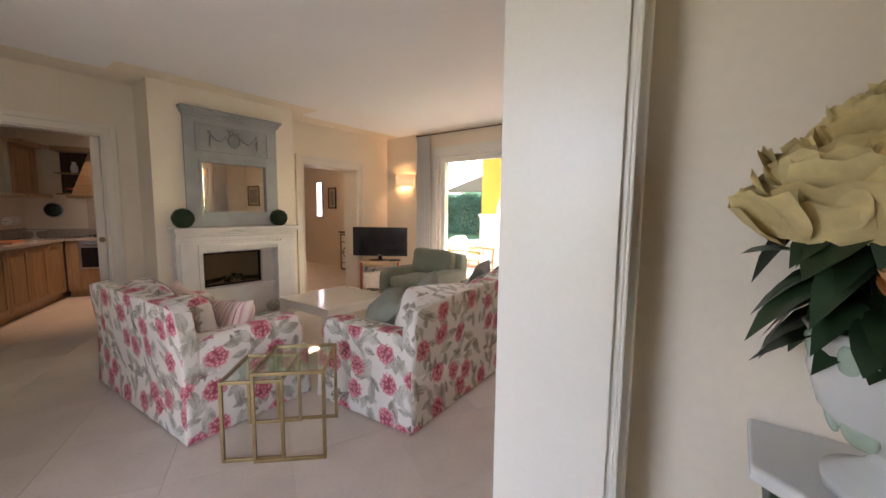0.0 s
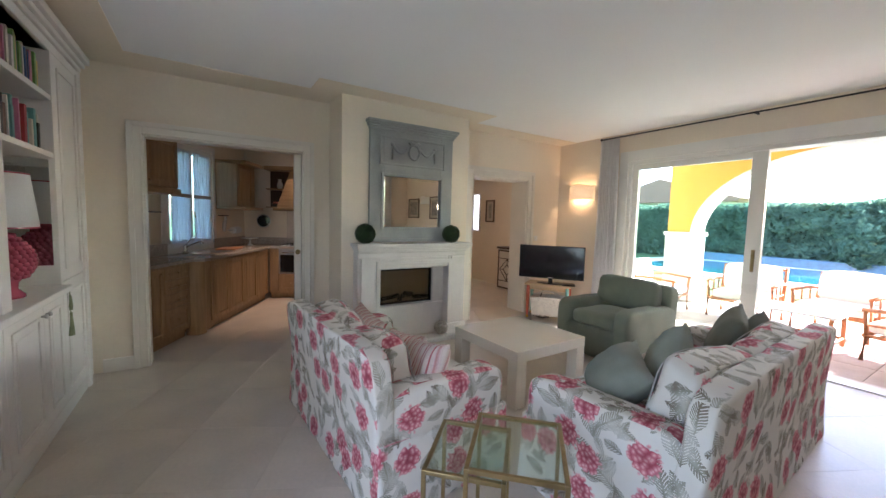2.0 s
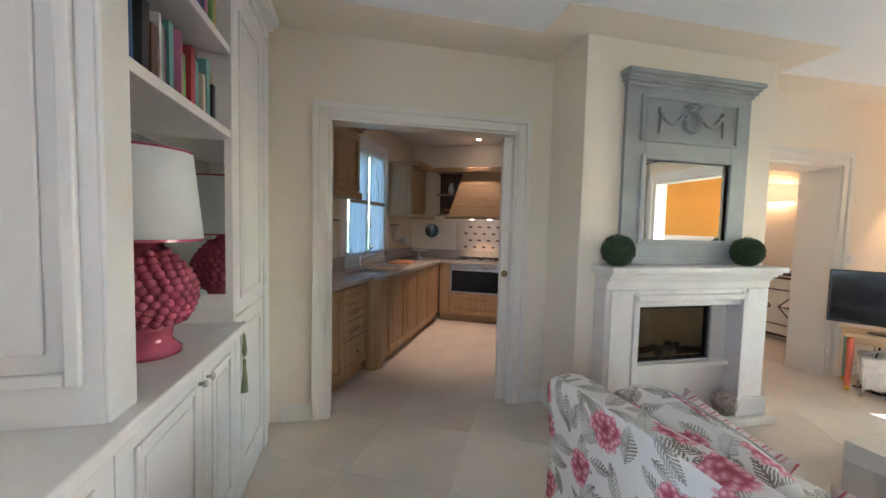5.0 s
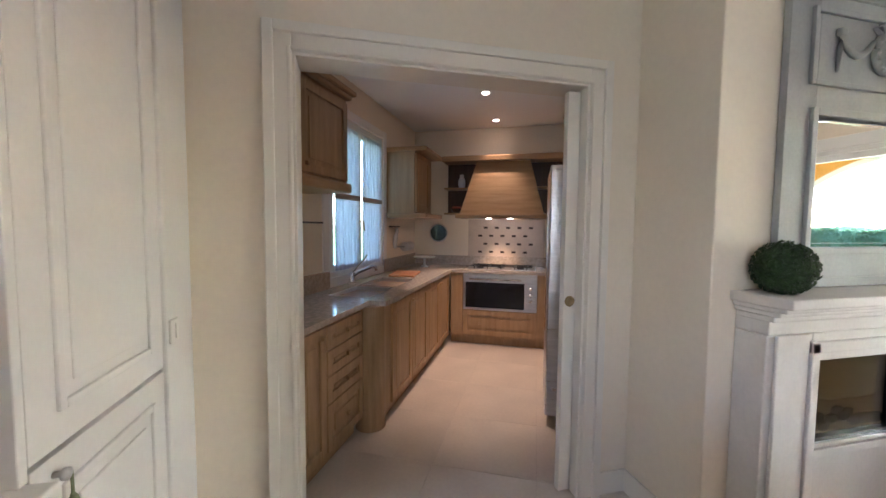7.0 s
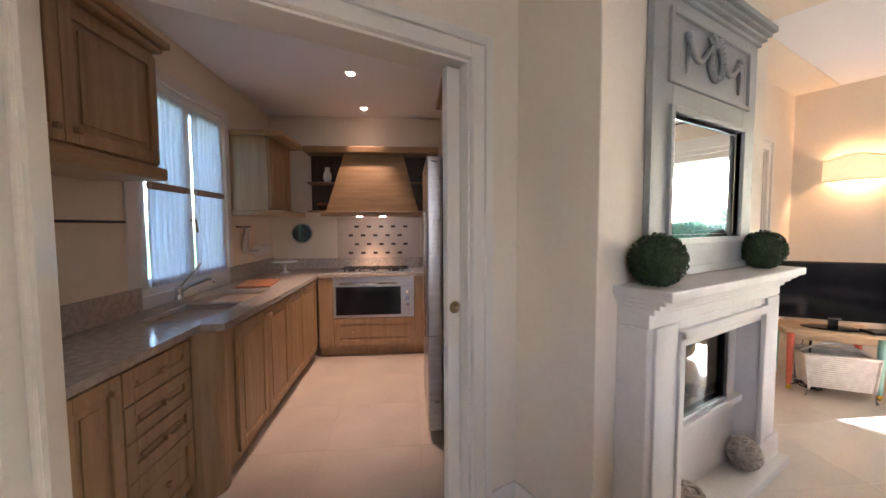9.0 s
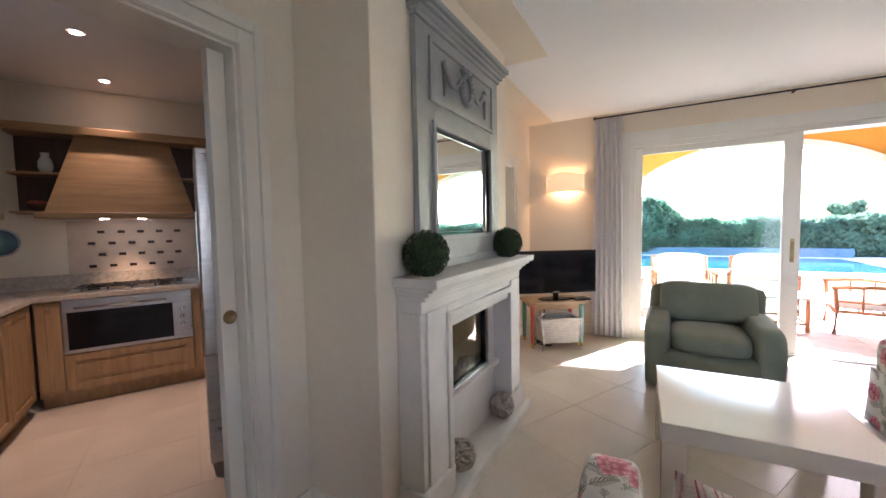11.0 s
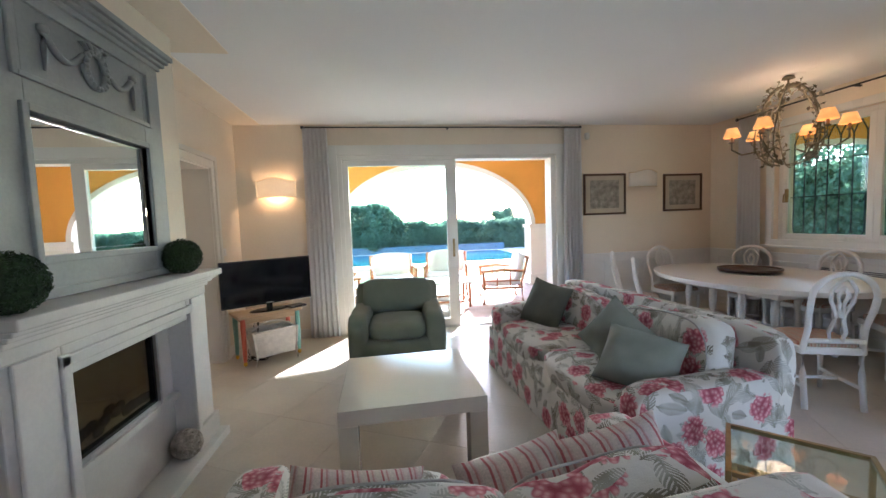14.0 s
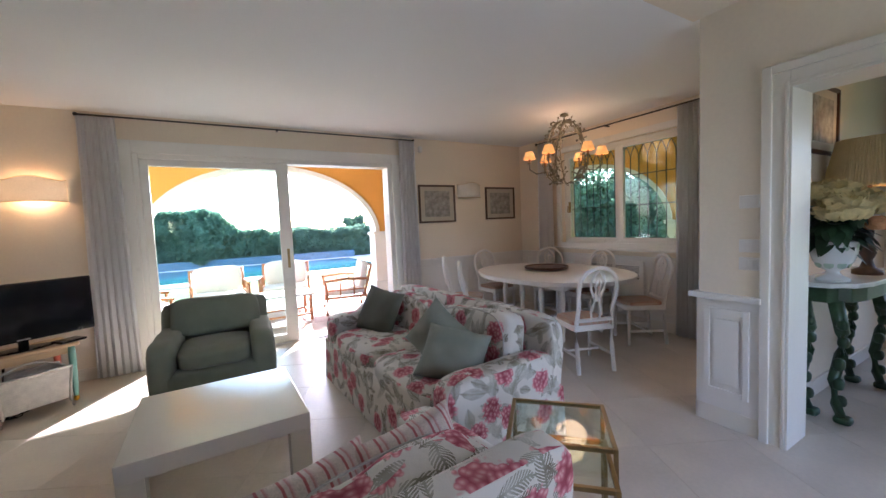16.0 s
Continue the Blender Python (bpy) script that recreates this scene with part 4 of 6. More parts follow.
Build().box(-0.03, 0.0, 0.01, 0.03, 0.02, 0.09).lathe([(0.2, 0), (0.2, 0.006), (0.17, 0.012), (0.05, 0.016)], 28, Matrix.Translation((0, 0.03, 0)) @ Matrix.Diagonal((1, 0.55, 1, 1))).done("stand", M_BLACK, tv, smooth=False)
Build().box(-0.04, -0.019, 0.085, 0.04, -0.0155, 0.095).done("badge", M_STEEL, tv)
dk = base("set_top_box", pose(-4.21, 4.97, 0.527, 0, 0, ang + 8), "slim black set-top box beside the television foot", "electronics")
Build().box(0, -0.1, 0, 0.18, 0.05, 0.02).done("case", M_BLACK, dk, bevel=0.003)
bk = base("magazine_basket", pose(-4.29, 4.76, 0, 0, 0, ang), "white wicker magazine basket with arched handle", "basket")
bb = Build()
for s, y in ((-1, -0.02), (1, 0.22)):
    for i in range(15):
        z = 0.08 + i * 0.017
        w = 0.19 + 0.03 * i / 15
        bb.box(-w, y - 0.006, z, w, y + 0.006, z + 0.014)
for x in (-1, 1):
    for i in range(15):
        z = 0.08 + i * 0.017
        w = 0.19 + 0.03 * i / 15
        bb.box(x * w - 0.005, -0.02, z, x * w + 0.005, 0.22, z + 0.014)
bb.box(-0.19, -0.02, 0.08, 0.19, 0.22, 0.088)
bb.done("woven_sides", M_WICKER, bk)
fb = Build()
for x in (-1, 1):
    for y in (-0.025, 0.225):
        fb.tube([(x * 0.215, y, 0), (x * 0.195, y, 0.07), (x * 0.225, y, 0.35)], 0.011)
fb.tube([(-0.225, -0.025, 0.345), (0.225, -0.025, 0.345)], 0.011).tube([(-0.225, 0.225, 0.345), (0.225, 0.225, 0.345)], 0.011)
fb.tube([(-0.225, 0.1, 0.33)] + [(-0.225 + 0.45 * t, 0.1, 0.335 + 0.085 * math.sin(math.pi * t)) for t in [i / 10 for i in range(1, 10)]] + [(0.225, 0.1, 0.33)], 0.01)
fb.done("frame", M_WICKER, bk, smooth=True)
tagged(Build().soft((0.26, 0.14, 0.2), (0, 0, 0.1), 4, 5, 0, 0.03, 2).done("folded_throw", M_BLACK, at=pose(-4.27, 4.86, 0.1, 0, 0, ang + 5), smooth=True), "black folded cloth stuffed in the basket", "cloth")
cbl = Build()
random.seed(9)
for k in range(3):
    pts = [(-4.55 + 0.02 * k, 4.98, 0.5)]
    for i in range(12):
        pts.append((-4.58 + 0.1 * math.sin(i * 0.9 + k) + 0.01 * i, 4.88 + 0.08 * math.cos(i * 0.8 + k * 2), max(0.008, 0.3 - 0.08 * i)))
    cbl.tube(pts, 0.005, 5)
tagged(cbl.done("power_cable", M_BLACK, smooth=True), "tangled black cables behind the television stand", "cable")

# ---- wall sconces, pictures, switches ----


def sconce(at, lit, w=0.44, h=0.235):
    """A bowed parchment shade; faces -y in its own frame."""
    top = base("wall_sconce", at, ("lit" if lit else "unlit") + " parchment wall sconce with a wavy top edge", "wall lamp", "wall sconces")
    b, n = Build(), 20
    lo, hi = [], []
    for i in range(n + 1):
        t = i / n * 2 - 1
        y = -0.10 * (1 - abs(t) ** 2.6) - 0.005
        lo.append((t * w / 2, y, -h / 2))
        hi.append((t * w / 2, y, h / 2 - 0.02 + 0.02 * math.cos(t * math.pi) * (1 if abs(t) < 0.9 else 0.6)))
    a = [b.bm.verts.new(p) for p in lo]
    c = [b.bm.verts.new(p) for p in hi]
    for i in range(n):
        b.bm.faces.new((a[i], a[i + 1], c[i + 1], c[i]))
    ob = b.done("shade", M_SCONCE if lit else M_SCONCE_OFF, top, smooth=True)
    s = ob.modifiers.new("thick", "SOLIDIFY")
    s.thickness = 0.003
    rim = Build()
    rim.tube(hi, 0.004, 6).tube(lo, 0.004, 6)
    rim.done("rim", M_PLEAT, top, smooth=True)
    Build().box(-0.05, -0.012, -0.06, 0.05, 0, 0.06).tube([(0, -0.01, 0), (0, -0.05, 0), (0, -0.05, 0.03)], 0.012).done("mount", M_WHITE, top)


sconce(pose(-4.40, NY, 1.91), True, 0.46)
sconce(pose(0.555, NY, 1.93), False)
lamp("POINT", "sconce_bulb", (-4.40, NY - 0.055, 1.88), LAMPS * 5.0, (1, 0.62, 0.30), 0.03)


def picture(at, w, h, label):
    top = base("framed_print", at, label, "picture", "framed prints")
    b = Build()
    frame_y(b, 0, -w / 2, w / 2, -h / 2, h / 2, 0.028, 0.025)
    b.done("frame", M_DARKWOOD, top, bevel=0.004)
    solid("mat", M_MAT, -w / 2 + 0.027, -0.010, -h / 2 + 0.027, w / 2 - 0.027, -0.004, h / 2 - 0.027, parent=top)
    solid("print", M_PRINT, -w / 2 + 0.10, -0.0125, -h / 2 + 0.09, w / 2 - 0.10, -0.0095, h / 2 - 0.09, parent=top)


picture(pose(-0.035, NY, 1.722), 0.635, 0.57, "old engraving in a dark wooden frame")
picture(pose(1.175, NY, 1.72), 0.615, 0.53, "old engraving in a dark wooden frame")


def switch(at, w=0.12, n=3, label="white plastic light switch plate"):
    top = base("light_switch", at, label, "switch", "switch plates")
    Build().box(-w / 2, -0.01, -0.04, w / 2, 0, 0.04).done("plate", M_WHITE, top, bevel=0.004)
    for i in range(n):
        x = -w / 2 + 0.02 + (w - 0.04) * (i + 0.5) / n
        Build().box(x - (w - 0.05) / n / 2, -0.014, -0.025, x + (w - 0.05) / n / 2, -0.0095, 0.025).done("rocker", M_WHITE, top, bevel=0.002)


switch(pose(-0.1, 1.55, 1.47, 0, 0, -90), 0.12, 1, "white wall thermostat with a round dial")
switch(pose(-0.1, 1.55, 1.20, 0, 0, -90))
switch(pose(-0.1, 1.55, 1.09, 0, 0, -90))
switch(pose(WX, 5.06, 1.17, 0, 0, 90), 0.08, 1)
dt = base("alarm_sensor", pose(-0.30, NY, 2.52), "small white alarm sensor high on the wall", "sensor")
Build().soft((0.06, 0.05, 0.09), (0, -0.026, 0), 5, 4).done("case", M_WHITE, dt, smooth=True)

# ---- built-in bookcase ----
bc = base("bookcase", pose(0, 0, 0), "built-in off-white painted bookcase with cupboards below", "bookcase")
FY = -0.225
X0, X1, X2, X3, X4 = -4.62, -4.02, -3.20, -3.09, -1.50
b = Build()
b.box(X0, SY + 0.005, 0.10, X4, FY - 0.02, 0.885)
b.box(X0, SY + 0.005, 0.0, X4, FY - 0.005, 0.10)
b.box(X0, SY + 0.005, 0.925, X1, FY - 0.02, 2.60)
b.box(X2, SY + 0.005, 0.925, X3, FY - 0.0, 2.60)
b.box(X1, SY + 0.005, 2.44, X2, FY - 0.02, 2.60)
b.box(X1, SY + 0.005, 0.925, X2, SY + 0.02, 2.44)
b.box(X1 - 0.001, SY + 0.02, 0.925, X1 + 0.02, FY, 2.44).box(WX + 0.001, SY + 0.005, 0, X0, FY - 0.03, 2.60)
b.done("carcass", M_CASE, bc, bevel=0.003)
Build().box(X1, SY + 0.005, 0.885, X4, FY + 0.055, 0.925).done("counter", M_CASE, bc, bevel=0.008, segs=3)
for z in (1.76, 2.125):
    Build().box(X1 + 0.02, SY + 0.02, z, X2, FY - 0.005, z + 0.035).done("shelf", M_CASE, bc, bevel=0.004)
cr = Build()
for d, z0, z1 in ((0.0, 2.44, 2.50), (0.02, 2.50, 2.53), (0.045, 2.53, 2.56), (0.075, 2.56, 2.61)):
    cr.box(X0 - 0.02, SY + 0.005, z0, X3 + d, FY + d, z1)
cr.done("cornice", M_CASE, bc, bevel=0.006, segs=3)
solid("pilaster", M_CASE, X0, FY - 0.019, 0.0, X0 + 0.07, FY + 0.012, 2.46, parent=bc, bevel=0.006)
solid("pilaster", M_CASE, X2, FY - 0.001, 0.925, X3, FY + 0.012, 2.46, parent=bc, bevel=0.006)


def panel_door(x0, x1, z0, z1, knob=None):
    t = Build()
    t.box(x0 + 0.003, FY - 0.019, z0 + 0.003, x1 - 0.003, FY, z1 - 0.003)
    d = t.done("door", M_CASE, bc, bevel=0.002)
    m = Build()
    m_in = 0.075
    frame_y(m, FY + 0.010, x0 + m_in, x1 - m_in, z0 + m_in, z1 - m_in, 0.02, 0.0105)
    m.box(x0 + m_in + 0.05, FY - 0.001, z0 + m_in + 0.05, x1 - m_in - 0.05, FY + 0.006, z1 - m_in - 0.05)
    m.done("moulding", M_CASE, d, bevel=0.004)
    if knob:
        Build().lathe([(0.007, 0), (0.006, 0.012), (0.013, 0.018), (0.013, 0.026), (0.004, 0.031)], 14, pose(knob[0], FY, knob[1], -90, 0, 0)).done("knob", M_STEEL, d, smooth=True)


panel_door(X0 + 0.07, X1, 0.948, 2.44)
panel_door(X0 + 0.07, X1, 0.11, 0.942, (X1 - 0.06, 0.90))
mid = -3.645
panel_door(X1, mid, 0.11, 0.88, (mid - 0.035, 0.80))
panel_door(mid, X2 + 0.08, 0.11, 0.88, (mid + 0.035, 0.80))
for i in range(4):
    xa = X2 + 0.08 + i * 0.405
    panel_door(xa, xa + 0.405, 0.11, 0.88, (xa + 0.345, 0.80))
# panelled return of the tall unit
rp = Build()
frame_x(rp, X3 + 0.016, SY + 0.05, FY - 0.035, 1.02, 2.36, 0.03, 0.016)
rp.box(X3 - 0.001, SY + 0.12, 1.09, X3 + 0.008, FY - 0.105, 2.29)
rp.done("side_panel", M_CASE, bc, bevel=0.006)
solid("niche_back", M_CASE, X1 + 0.021, SY + 0.021, 0.926, X2 - 0.001, -0.59, 1.759, parent=bc)
solid("mirror_back", M_MIRROR, X1 + 0.022, -0.5885, 1.06, X2 - 0.002, -0.582, 1.75, parent=bc)
solid("side_mirror", M_MIRROR, X1 + 0.0205, -0.579, 1.06, X1 + 0.026, FY - 0.03, 1.75, parent=bc)

tl = base("table_lamp", pose(-3.60, -0.385, 0.925), "rose glazed pinecone ceramic lamp with white drum shade", "lamp")
bl = Build().lathe([(0.105, 0), (0.105, 0.015), (0.09, 0.03), (0.075, 0.05), (0.08, 0.085), (0.10, 0.11)] + [(0.025 + 0.115 * math.sin(math.pi * (0.22 + 0.72 * t)), 0.11 + 0.255 * t) for t in [i / 10 for i in range(11)]] + [(0.02, 0.40)], 28)
bl.done("body", M_ROSE, tl, smooth=True)
kn = Build()
for j in range(11):
    t = (j + 0.5) / 11
    r, z = 0.025 + 0.115 * math.sin(math.pi * (0.22 + 0.72 * t)), 0.112 + 0.25 * t
    cnt = max(7, int(2 * math.pi * r / 0.034))
    for i in range(cnt):
        a = 2 * math.pi * (i + 0.5 * (j % 2)) / cnt
        kn.soft((0.034, 0.034, 0.034), ((r + 0.006) * math.cos(a), (r + 0.006) * math.sin(a), z), 2, 2)
kn.done("studs", M_ROSE, tl, smooth=True)
sh = Build().lathe([(0.175, 0.395), (0.145, 0.70), (0.142, 0.70), (0.172, 0.395)], 40)
sh.done("shade", M_LAMPWHITE, tl, smooth=True)
Build().lathe([(0.177, 0.393), (0.1765, 0.402), (0.171, 0.402), (0.171, 0.393)], 40).done("trim", M_ROSE, tl)
Build().lathe([(0.147, 0.694), (0.1465, 0.702), (0.141, 0.702), (0.141, 0.694)], 40).done("trim", M_ROSE, tl)

random.seed(21)
BOOK = [surface("book_cover_" + w, c, 0.5, 0.1, 20, 90, 0.03) for w, c in (("red", (0.45, 0.05, 0.06)), ("blue", (0.05, 0.12, 0.3)), ("teal", (0.16, 0.38, 0.36)), ("cream", (0.68, 0.62, 0.5)), ("yellow", (0.65, 0.45, 0.1)), ("pink", (0.6, 0.2, 0.32)), ("brown", (0.16, 0.08, 0.05)), ("white", (0.72, 0.7, 0.66)), ("green", (0.2, 0.38, 0.12)), ("black", (0.03, 0.03, 0.03)))]
M_PAGES = surface("paper_pages", (0.7, 0.66, 0.55), 0.8, 0.1, 8, 150, 0.2)


def book(x, y, z, t, h, d, material, lean):
    top = base("book", pose(x, y, z, 0, lean, 0), "upright book on a shelf", "book", "books on the shelves")
    Build().box(-t / 2, -d, 0, -t / 2 + 0.003, 0, h).box(t / 2 - 0.003, -d, 0, t / 2, 0, h).box(-t / 2, -0.004, 0, t / 2, 0, h).done("cover", material, top, bevel=0.001)
    solid("pages", M_PAGES, -t / 2 + 0.003, -d + 0.004, 0.004, t / 2 - 0.003, -0.005, h - 0.005, parent=top)


for z, hmin, hmax in ((1.795, 0.17, 0.26), (2.16, 0.18, 0.26)):
    x = X1 + 0.05
    while x < X2 - 0.06:
        t = random.uniform(0.014, 0.042)
        book(x + t / 2, FY - 0.045 - random.uniform(0, 0.025), z + 0.001, t, random.uniform(hmin, hmax), random.uniform(0.13, 0.18), random.choice(BOOK), random.choice((0, 0, 0, -2.5)))
        x += t + random.choice((0.001, 0.001, 0.002, 0.004))
ts = base("tassel", pose(X1 - 0.09, FY + 0.012, 0.70), "olive silk tassel hanging from a cupboard key", "tassel")
Build().tube([(0, 0, 0.19), (0, 0.002, 0.10), (0, 0.0, 0.0)], 0.003, 6).lathe([(0.006, -0.02), (0.012, -0.01), (0.011, 0.012), (0.004, 0.02)], 12).done("cord", M_TASSEL, ts, smooth=True)
Build().lathe([(0.019, -0.15), (0.016, -0.08), (0.011, -0.02), (0.008, -0.012)], 14).lathe([(0.012, 0.03), (0.016, 0.06), (0.01, 0.13), (0.004, 0.14)], 12).done("fringe", M_TASSEL, ts, smooth=True)
switch(pose(X0 + 0.035, FY + 0.012, 1.06, 0, 0, 180), 0.055, 1)

# ---- dining table, chairs, chandelier ----
TX, TY = 0.73, 4.02
dt = base("dining_table", pose(TX, TY, 0), "white painted oval dining table with turned legs", "table")
n = 48
b = Build()
for s, z0, z1 in ((1.0, 0.725, 0.75), (0.985, 0.70, 0.725)):
    b.lathe([(s, z0), (s, z1)], n, Matrix.Diagonal((0.83, 1.08, 1, 1)))
b.done("top", M_WHITE, dt, bevel=0.004)
Build().box(-0.36, -0.55, 0.60, 0.36, 0.55, 0.70).done("apron", M_WHITE, dt, bevel=0.004)
PROF = [(0.018, 0), (0.028, 0.03), (0.022, 0.06), (0.03, 0.12), (0.034, 0.2), (0.024, 0.28), (0.036, 0.31), (0.024, 0.34), (0.032, 0.42), (0.036, 0.5), (0.03, 0.56), (0.036, 0.6)]
for x in (-0.33, 0.33):
    for y in (-0.5, -0.17, 0.17, 0.5):
        Build().lathe(PROF, 14, pose(x, y, 0)).done("leg", M_WHITE, dt, smooth=True)
Build().box(-0.33, -0.5, 0.14, -0.3, 0.5, 0.17).box(0.30, -0.5, 0.14, 0.33, 0.5, 0.17).box(-0.3, -0.03, 0.14, 0.3, 0.03, 0.17).done("stretcher", M_WHITE, dt, bevel=0.004)
ty = base("tray", pose(TX + 0.08, TY + 0.14, 0.75), "round dark wooden lazy Susan on the table", "tray")
Build().lathe([(0.12, 0), (0.13, 0.012), (0.27, 0.016), (0.285, 0.03), (0.285, 0.048), (0.268, 0.048), (0.262, 0.034)], 36).done("dish", M_DARKWOOD, ty, smooth=False)


def chair_proto(at):
    """Gustavian chair; the sitter looks along +y in its own frame."""
    top = base("dining_chair", at, "white painted Gustavian chair with striped seat", "chair", "chairs round the table")
    arch = []
    for i in range(15):
        t = i / 14
        a = math.pi * (1 - t)
        arch.append((0.185 * math.cos(a) * (1 - 0.0 * t), -0.235, 0.80 + 0.17 * math.sin(a)))
    legs = [(-0.175, -0.22, 0.0), (-0.175, -0.19, 0.25), (-0.175, -0.185, 0.43), (-0.165, -0.20, 0.58), (-0.183, -0.225, 0.72)]
    path = legs + arch + [(-x, y, z) for x, y, z in legs[::-1]]
    path = [(x, y - max(0, z - 0.45) * 0.10, z) for x, y, z in path]
    Build().tube(path, 0.019, 10).done("back_frame", M_WHITE, top, smooth=True)
    sp = Build()
    for s in (-1, 1):
        pts = [(s * 0.035, 0.49), (s * 0.05, 0.56), (s * 0.025, 0.64), (s * 0.03, 0.70), (s * 0.065, 0.78), (s * 0.07, 0.86), (s * 0.03, 0.92), (0, 0.94)]
        sp.tube([(x, -0.205 - (z - 0.45) * 0.16, z) for x, z in pts], 0.012, 8)
        pts = [(s * 0.02, 0.66), (s * 0.012, 0.76), (s * 0.03, 0.82), (0, 0.88)]
        sp.tube([(x, -0.205 - (z - 0.45) * 0.16, z) for x, z in pts], 0.011, 8)
    sp.box(-0.17, -0.22, 0.475, 0.17, -0.195, 0.505)
    sp.soft((0.05, 0.02, 0.06), (0, -0.24, 0.69), 3, 3)
    sp.done("splat", M_WHITE, top, smooth=True)
    Build().box(-0.20, -0.20, 0.385, 0.20, 0.22, 0.44).done("seat_rail", M_WHITE, top, bevel=0.012)
    Build().soft((0.39, 0.40, 0.05), (0, 0.01, 0.452), 6, 7, 0.25, 0.003).done("seat", M_SEATSTRIPE, top, smooth=True)
    for s in (-1, 1):
        Build().lathe([(0.012, 0), (0.017, 0.03), (0.014, 0.06), (0.02, 0.28), (0.024, 0.33), (0.018, 0.36), (0.024, 0.40)], 12, pose(s * 0.18, 0.19, 0)).done("leg", M_WHITE, top, smooth=True)
    Build().box(-0.185, -0.19, 0.14, -0.165, 0.19, 0.165).box(0.165, -0.19, 0.14, 0.185, 0.19, 0.165).box(-0.17, -0.01, 0.142, 0.17, 0.01, 0.163).done("stretcher", M_WHITE, top, bevel=0.004)
    return top


first = chair_proto(pose(0.045, 2.94, 0, 0, 0, -20))
for x, y, rz in ((1.13, 3.07, 58), (1.27, 3.85, 90), (1.24, 4.55, 130), (0.63, 5.02, 180), (-0.14, 4.66, -125), (-0.36, 3.95, -124)):
    copy_thing(first, pose(x, y, 0, 0, 0, rz))

ch = base("chandelier", pose(0.77, 3.765, 0), "twig iron chandelier with six lit apricot shades", "chandelier")
random.seed(31)
b = Build()
b.tube([(0, 0, CZ), (0, 0, 2.57)], 0.008).lathe([(0.05, CZ - 0.03), (0.045, CZ - 0.012), (0.02, CZ - 0.001)], 16)
b.lathe([(0.012, 2.55), (0.028, 2.58), (0.012, 2.61)], 12)
b.done("stem", M_TWIG, ch, smooth=True)
tw, lf = Build(), Build()
for k in range(10):
    a0 = k * 2 * math.pi / 10
    pts = []
    for i in range(11):
        t = i / 10
        th = math.pi * (0.04 + 0.92 * t)
        r = 0.27 * math.sin(th) ** 0.8 * (0.72 + 0.5 * t) * (1 + 0.06 * math.sin(5 * t + k))
        a = a0 + 0.7 * math.sin(2 * t + k) * (0.5 if k % 2 else -0.5)
        pts.append((r * math.cos(a), r * math.sin(a), 2.22 + 0.38 * math.cos(th)))
    tw.tube(pts, 0.007, 6)
    for i in range(1, 10):
        for q in range(3):
            p = Vector(pts[i]) + Vector((random.uniform(-0.05, 0.05), random.uniform(-0.05, 0.05), random.uniform(-0.05, 0.05)))
            tw.tube([pts[i], p], 0.003, 4)
            leaf_quad(lf, p, Vector((random.gauss(0, 1), random.gauss(0, 1), random.gauss(0, 1))).normalized(), 0.05, random.uniform(0, 6))
for k in range(6):
    a = k * math.pi / 3 + 0.3
    c, s = math.cos(a), math.sin(a)
    tw.tube([(0.2 * c, 0.2 * s, 2.0), (0.34 * c, 0.34 * s, 1.98), (0.42 * c, 0.42 * s, 2.04), (0.42 * c, 0.42 * s, 2.12)], 0.009, 6)
    Build().lathe([(0.03, 2.11), (0.012, 2.125), (0.012, 2.19)], 10, pose(0.42 * c, 0.42 * s, 0)).done("candle_cup", M_TWIG, ch, smooth=True)
tw.done("branches", M_TWIG, ch, smooth=True)
o = lf.done("leaves", M_TWIG, ch)
for k in range(6):
    a = k * math.pi / 3 + 0.3
    Build().lathe([(0.075, 2.165), (0.045, 2.255), (0.043, 2.255), (0.073, 2.165)], 20, pose(0.42 * math.cos(a), 0.42 * math.sin(a), 0)).done("shade", M_SHADELIT, ch, smooth=True)
lamp("POINT", "chandelier_bulbs", (0.77, 3.765, 2.36), LAMPS * 6.0, (1, 0.62, 0.32), 0.2)

# ---- entrance: console, vase, lamp ----
cn = base("console_table", pose(0.41, 1.525, 0), "carved dark green console with white marble top", "console table")
out = [(0, 0), (0, -0.20), (0.06, -0.24), (0.10, -0.30), (0.25, -0.34), (0.55, -0.36), (0.85, -0.34), (1.0, -0.30), (1.04, -0.24), (1.10, -0.20), (1.10, 0)]
Build().prism([(x, y) for x, y in out], 0.03, Matrix(((1, 0, 0, 0), (0, 0, 1, 0), (0, 1, 0, 0.90), (0, 0, 0, 1)))).done("marble_top", M_CERAMIC, cn, bevel=0.006)
Build().prism([(x * 0.94 + 0.03, y * 0.9) for x, y in out], 0.10, Matrix(((1, 0, 0, 0), (0, 0, 1, 0), (0, 1, 0, 0.80), (0, 0, 0, 1)))).done("apron", M_DARKLEAF, cn, bevel=0.008)
for x, y in ((0.1, -0.2), (1.0, -0.2), (0.1, -0.04), (1.0, -0.04)):
    cl = Build().tube([(x, y, 0.81), (x + 0.03, y - 0.03, 0.6), (x + 0.05, y - 0.02, 0.45), (x, y, 0.28), (x - 0.03, y - 0.02, 0.14), (x + 0.02, y - 0.04, 0.03)], 0.04, 10, 0.024)
    for i in range(5):
        cl.soft((0.06, 0.06, 0.08), (x + 0.03 * math.sin(i * 2), y - 0.03, 0.66 - i * 0.13), 2.5, 3, 0, 0.012, i)
    cl.soft((0.09, 0.09, 0.05), (x + 0.02, y - 0.045, 0.026), 4, 3)
    cl.done("leg", M_DARKLEAF, cn, smooth=True)

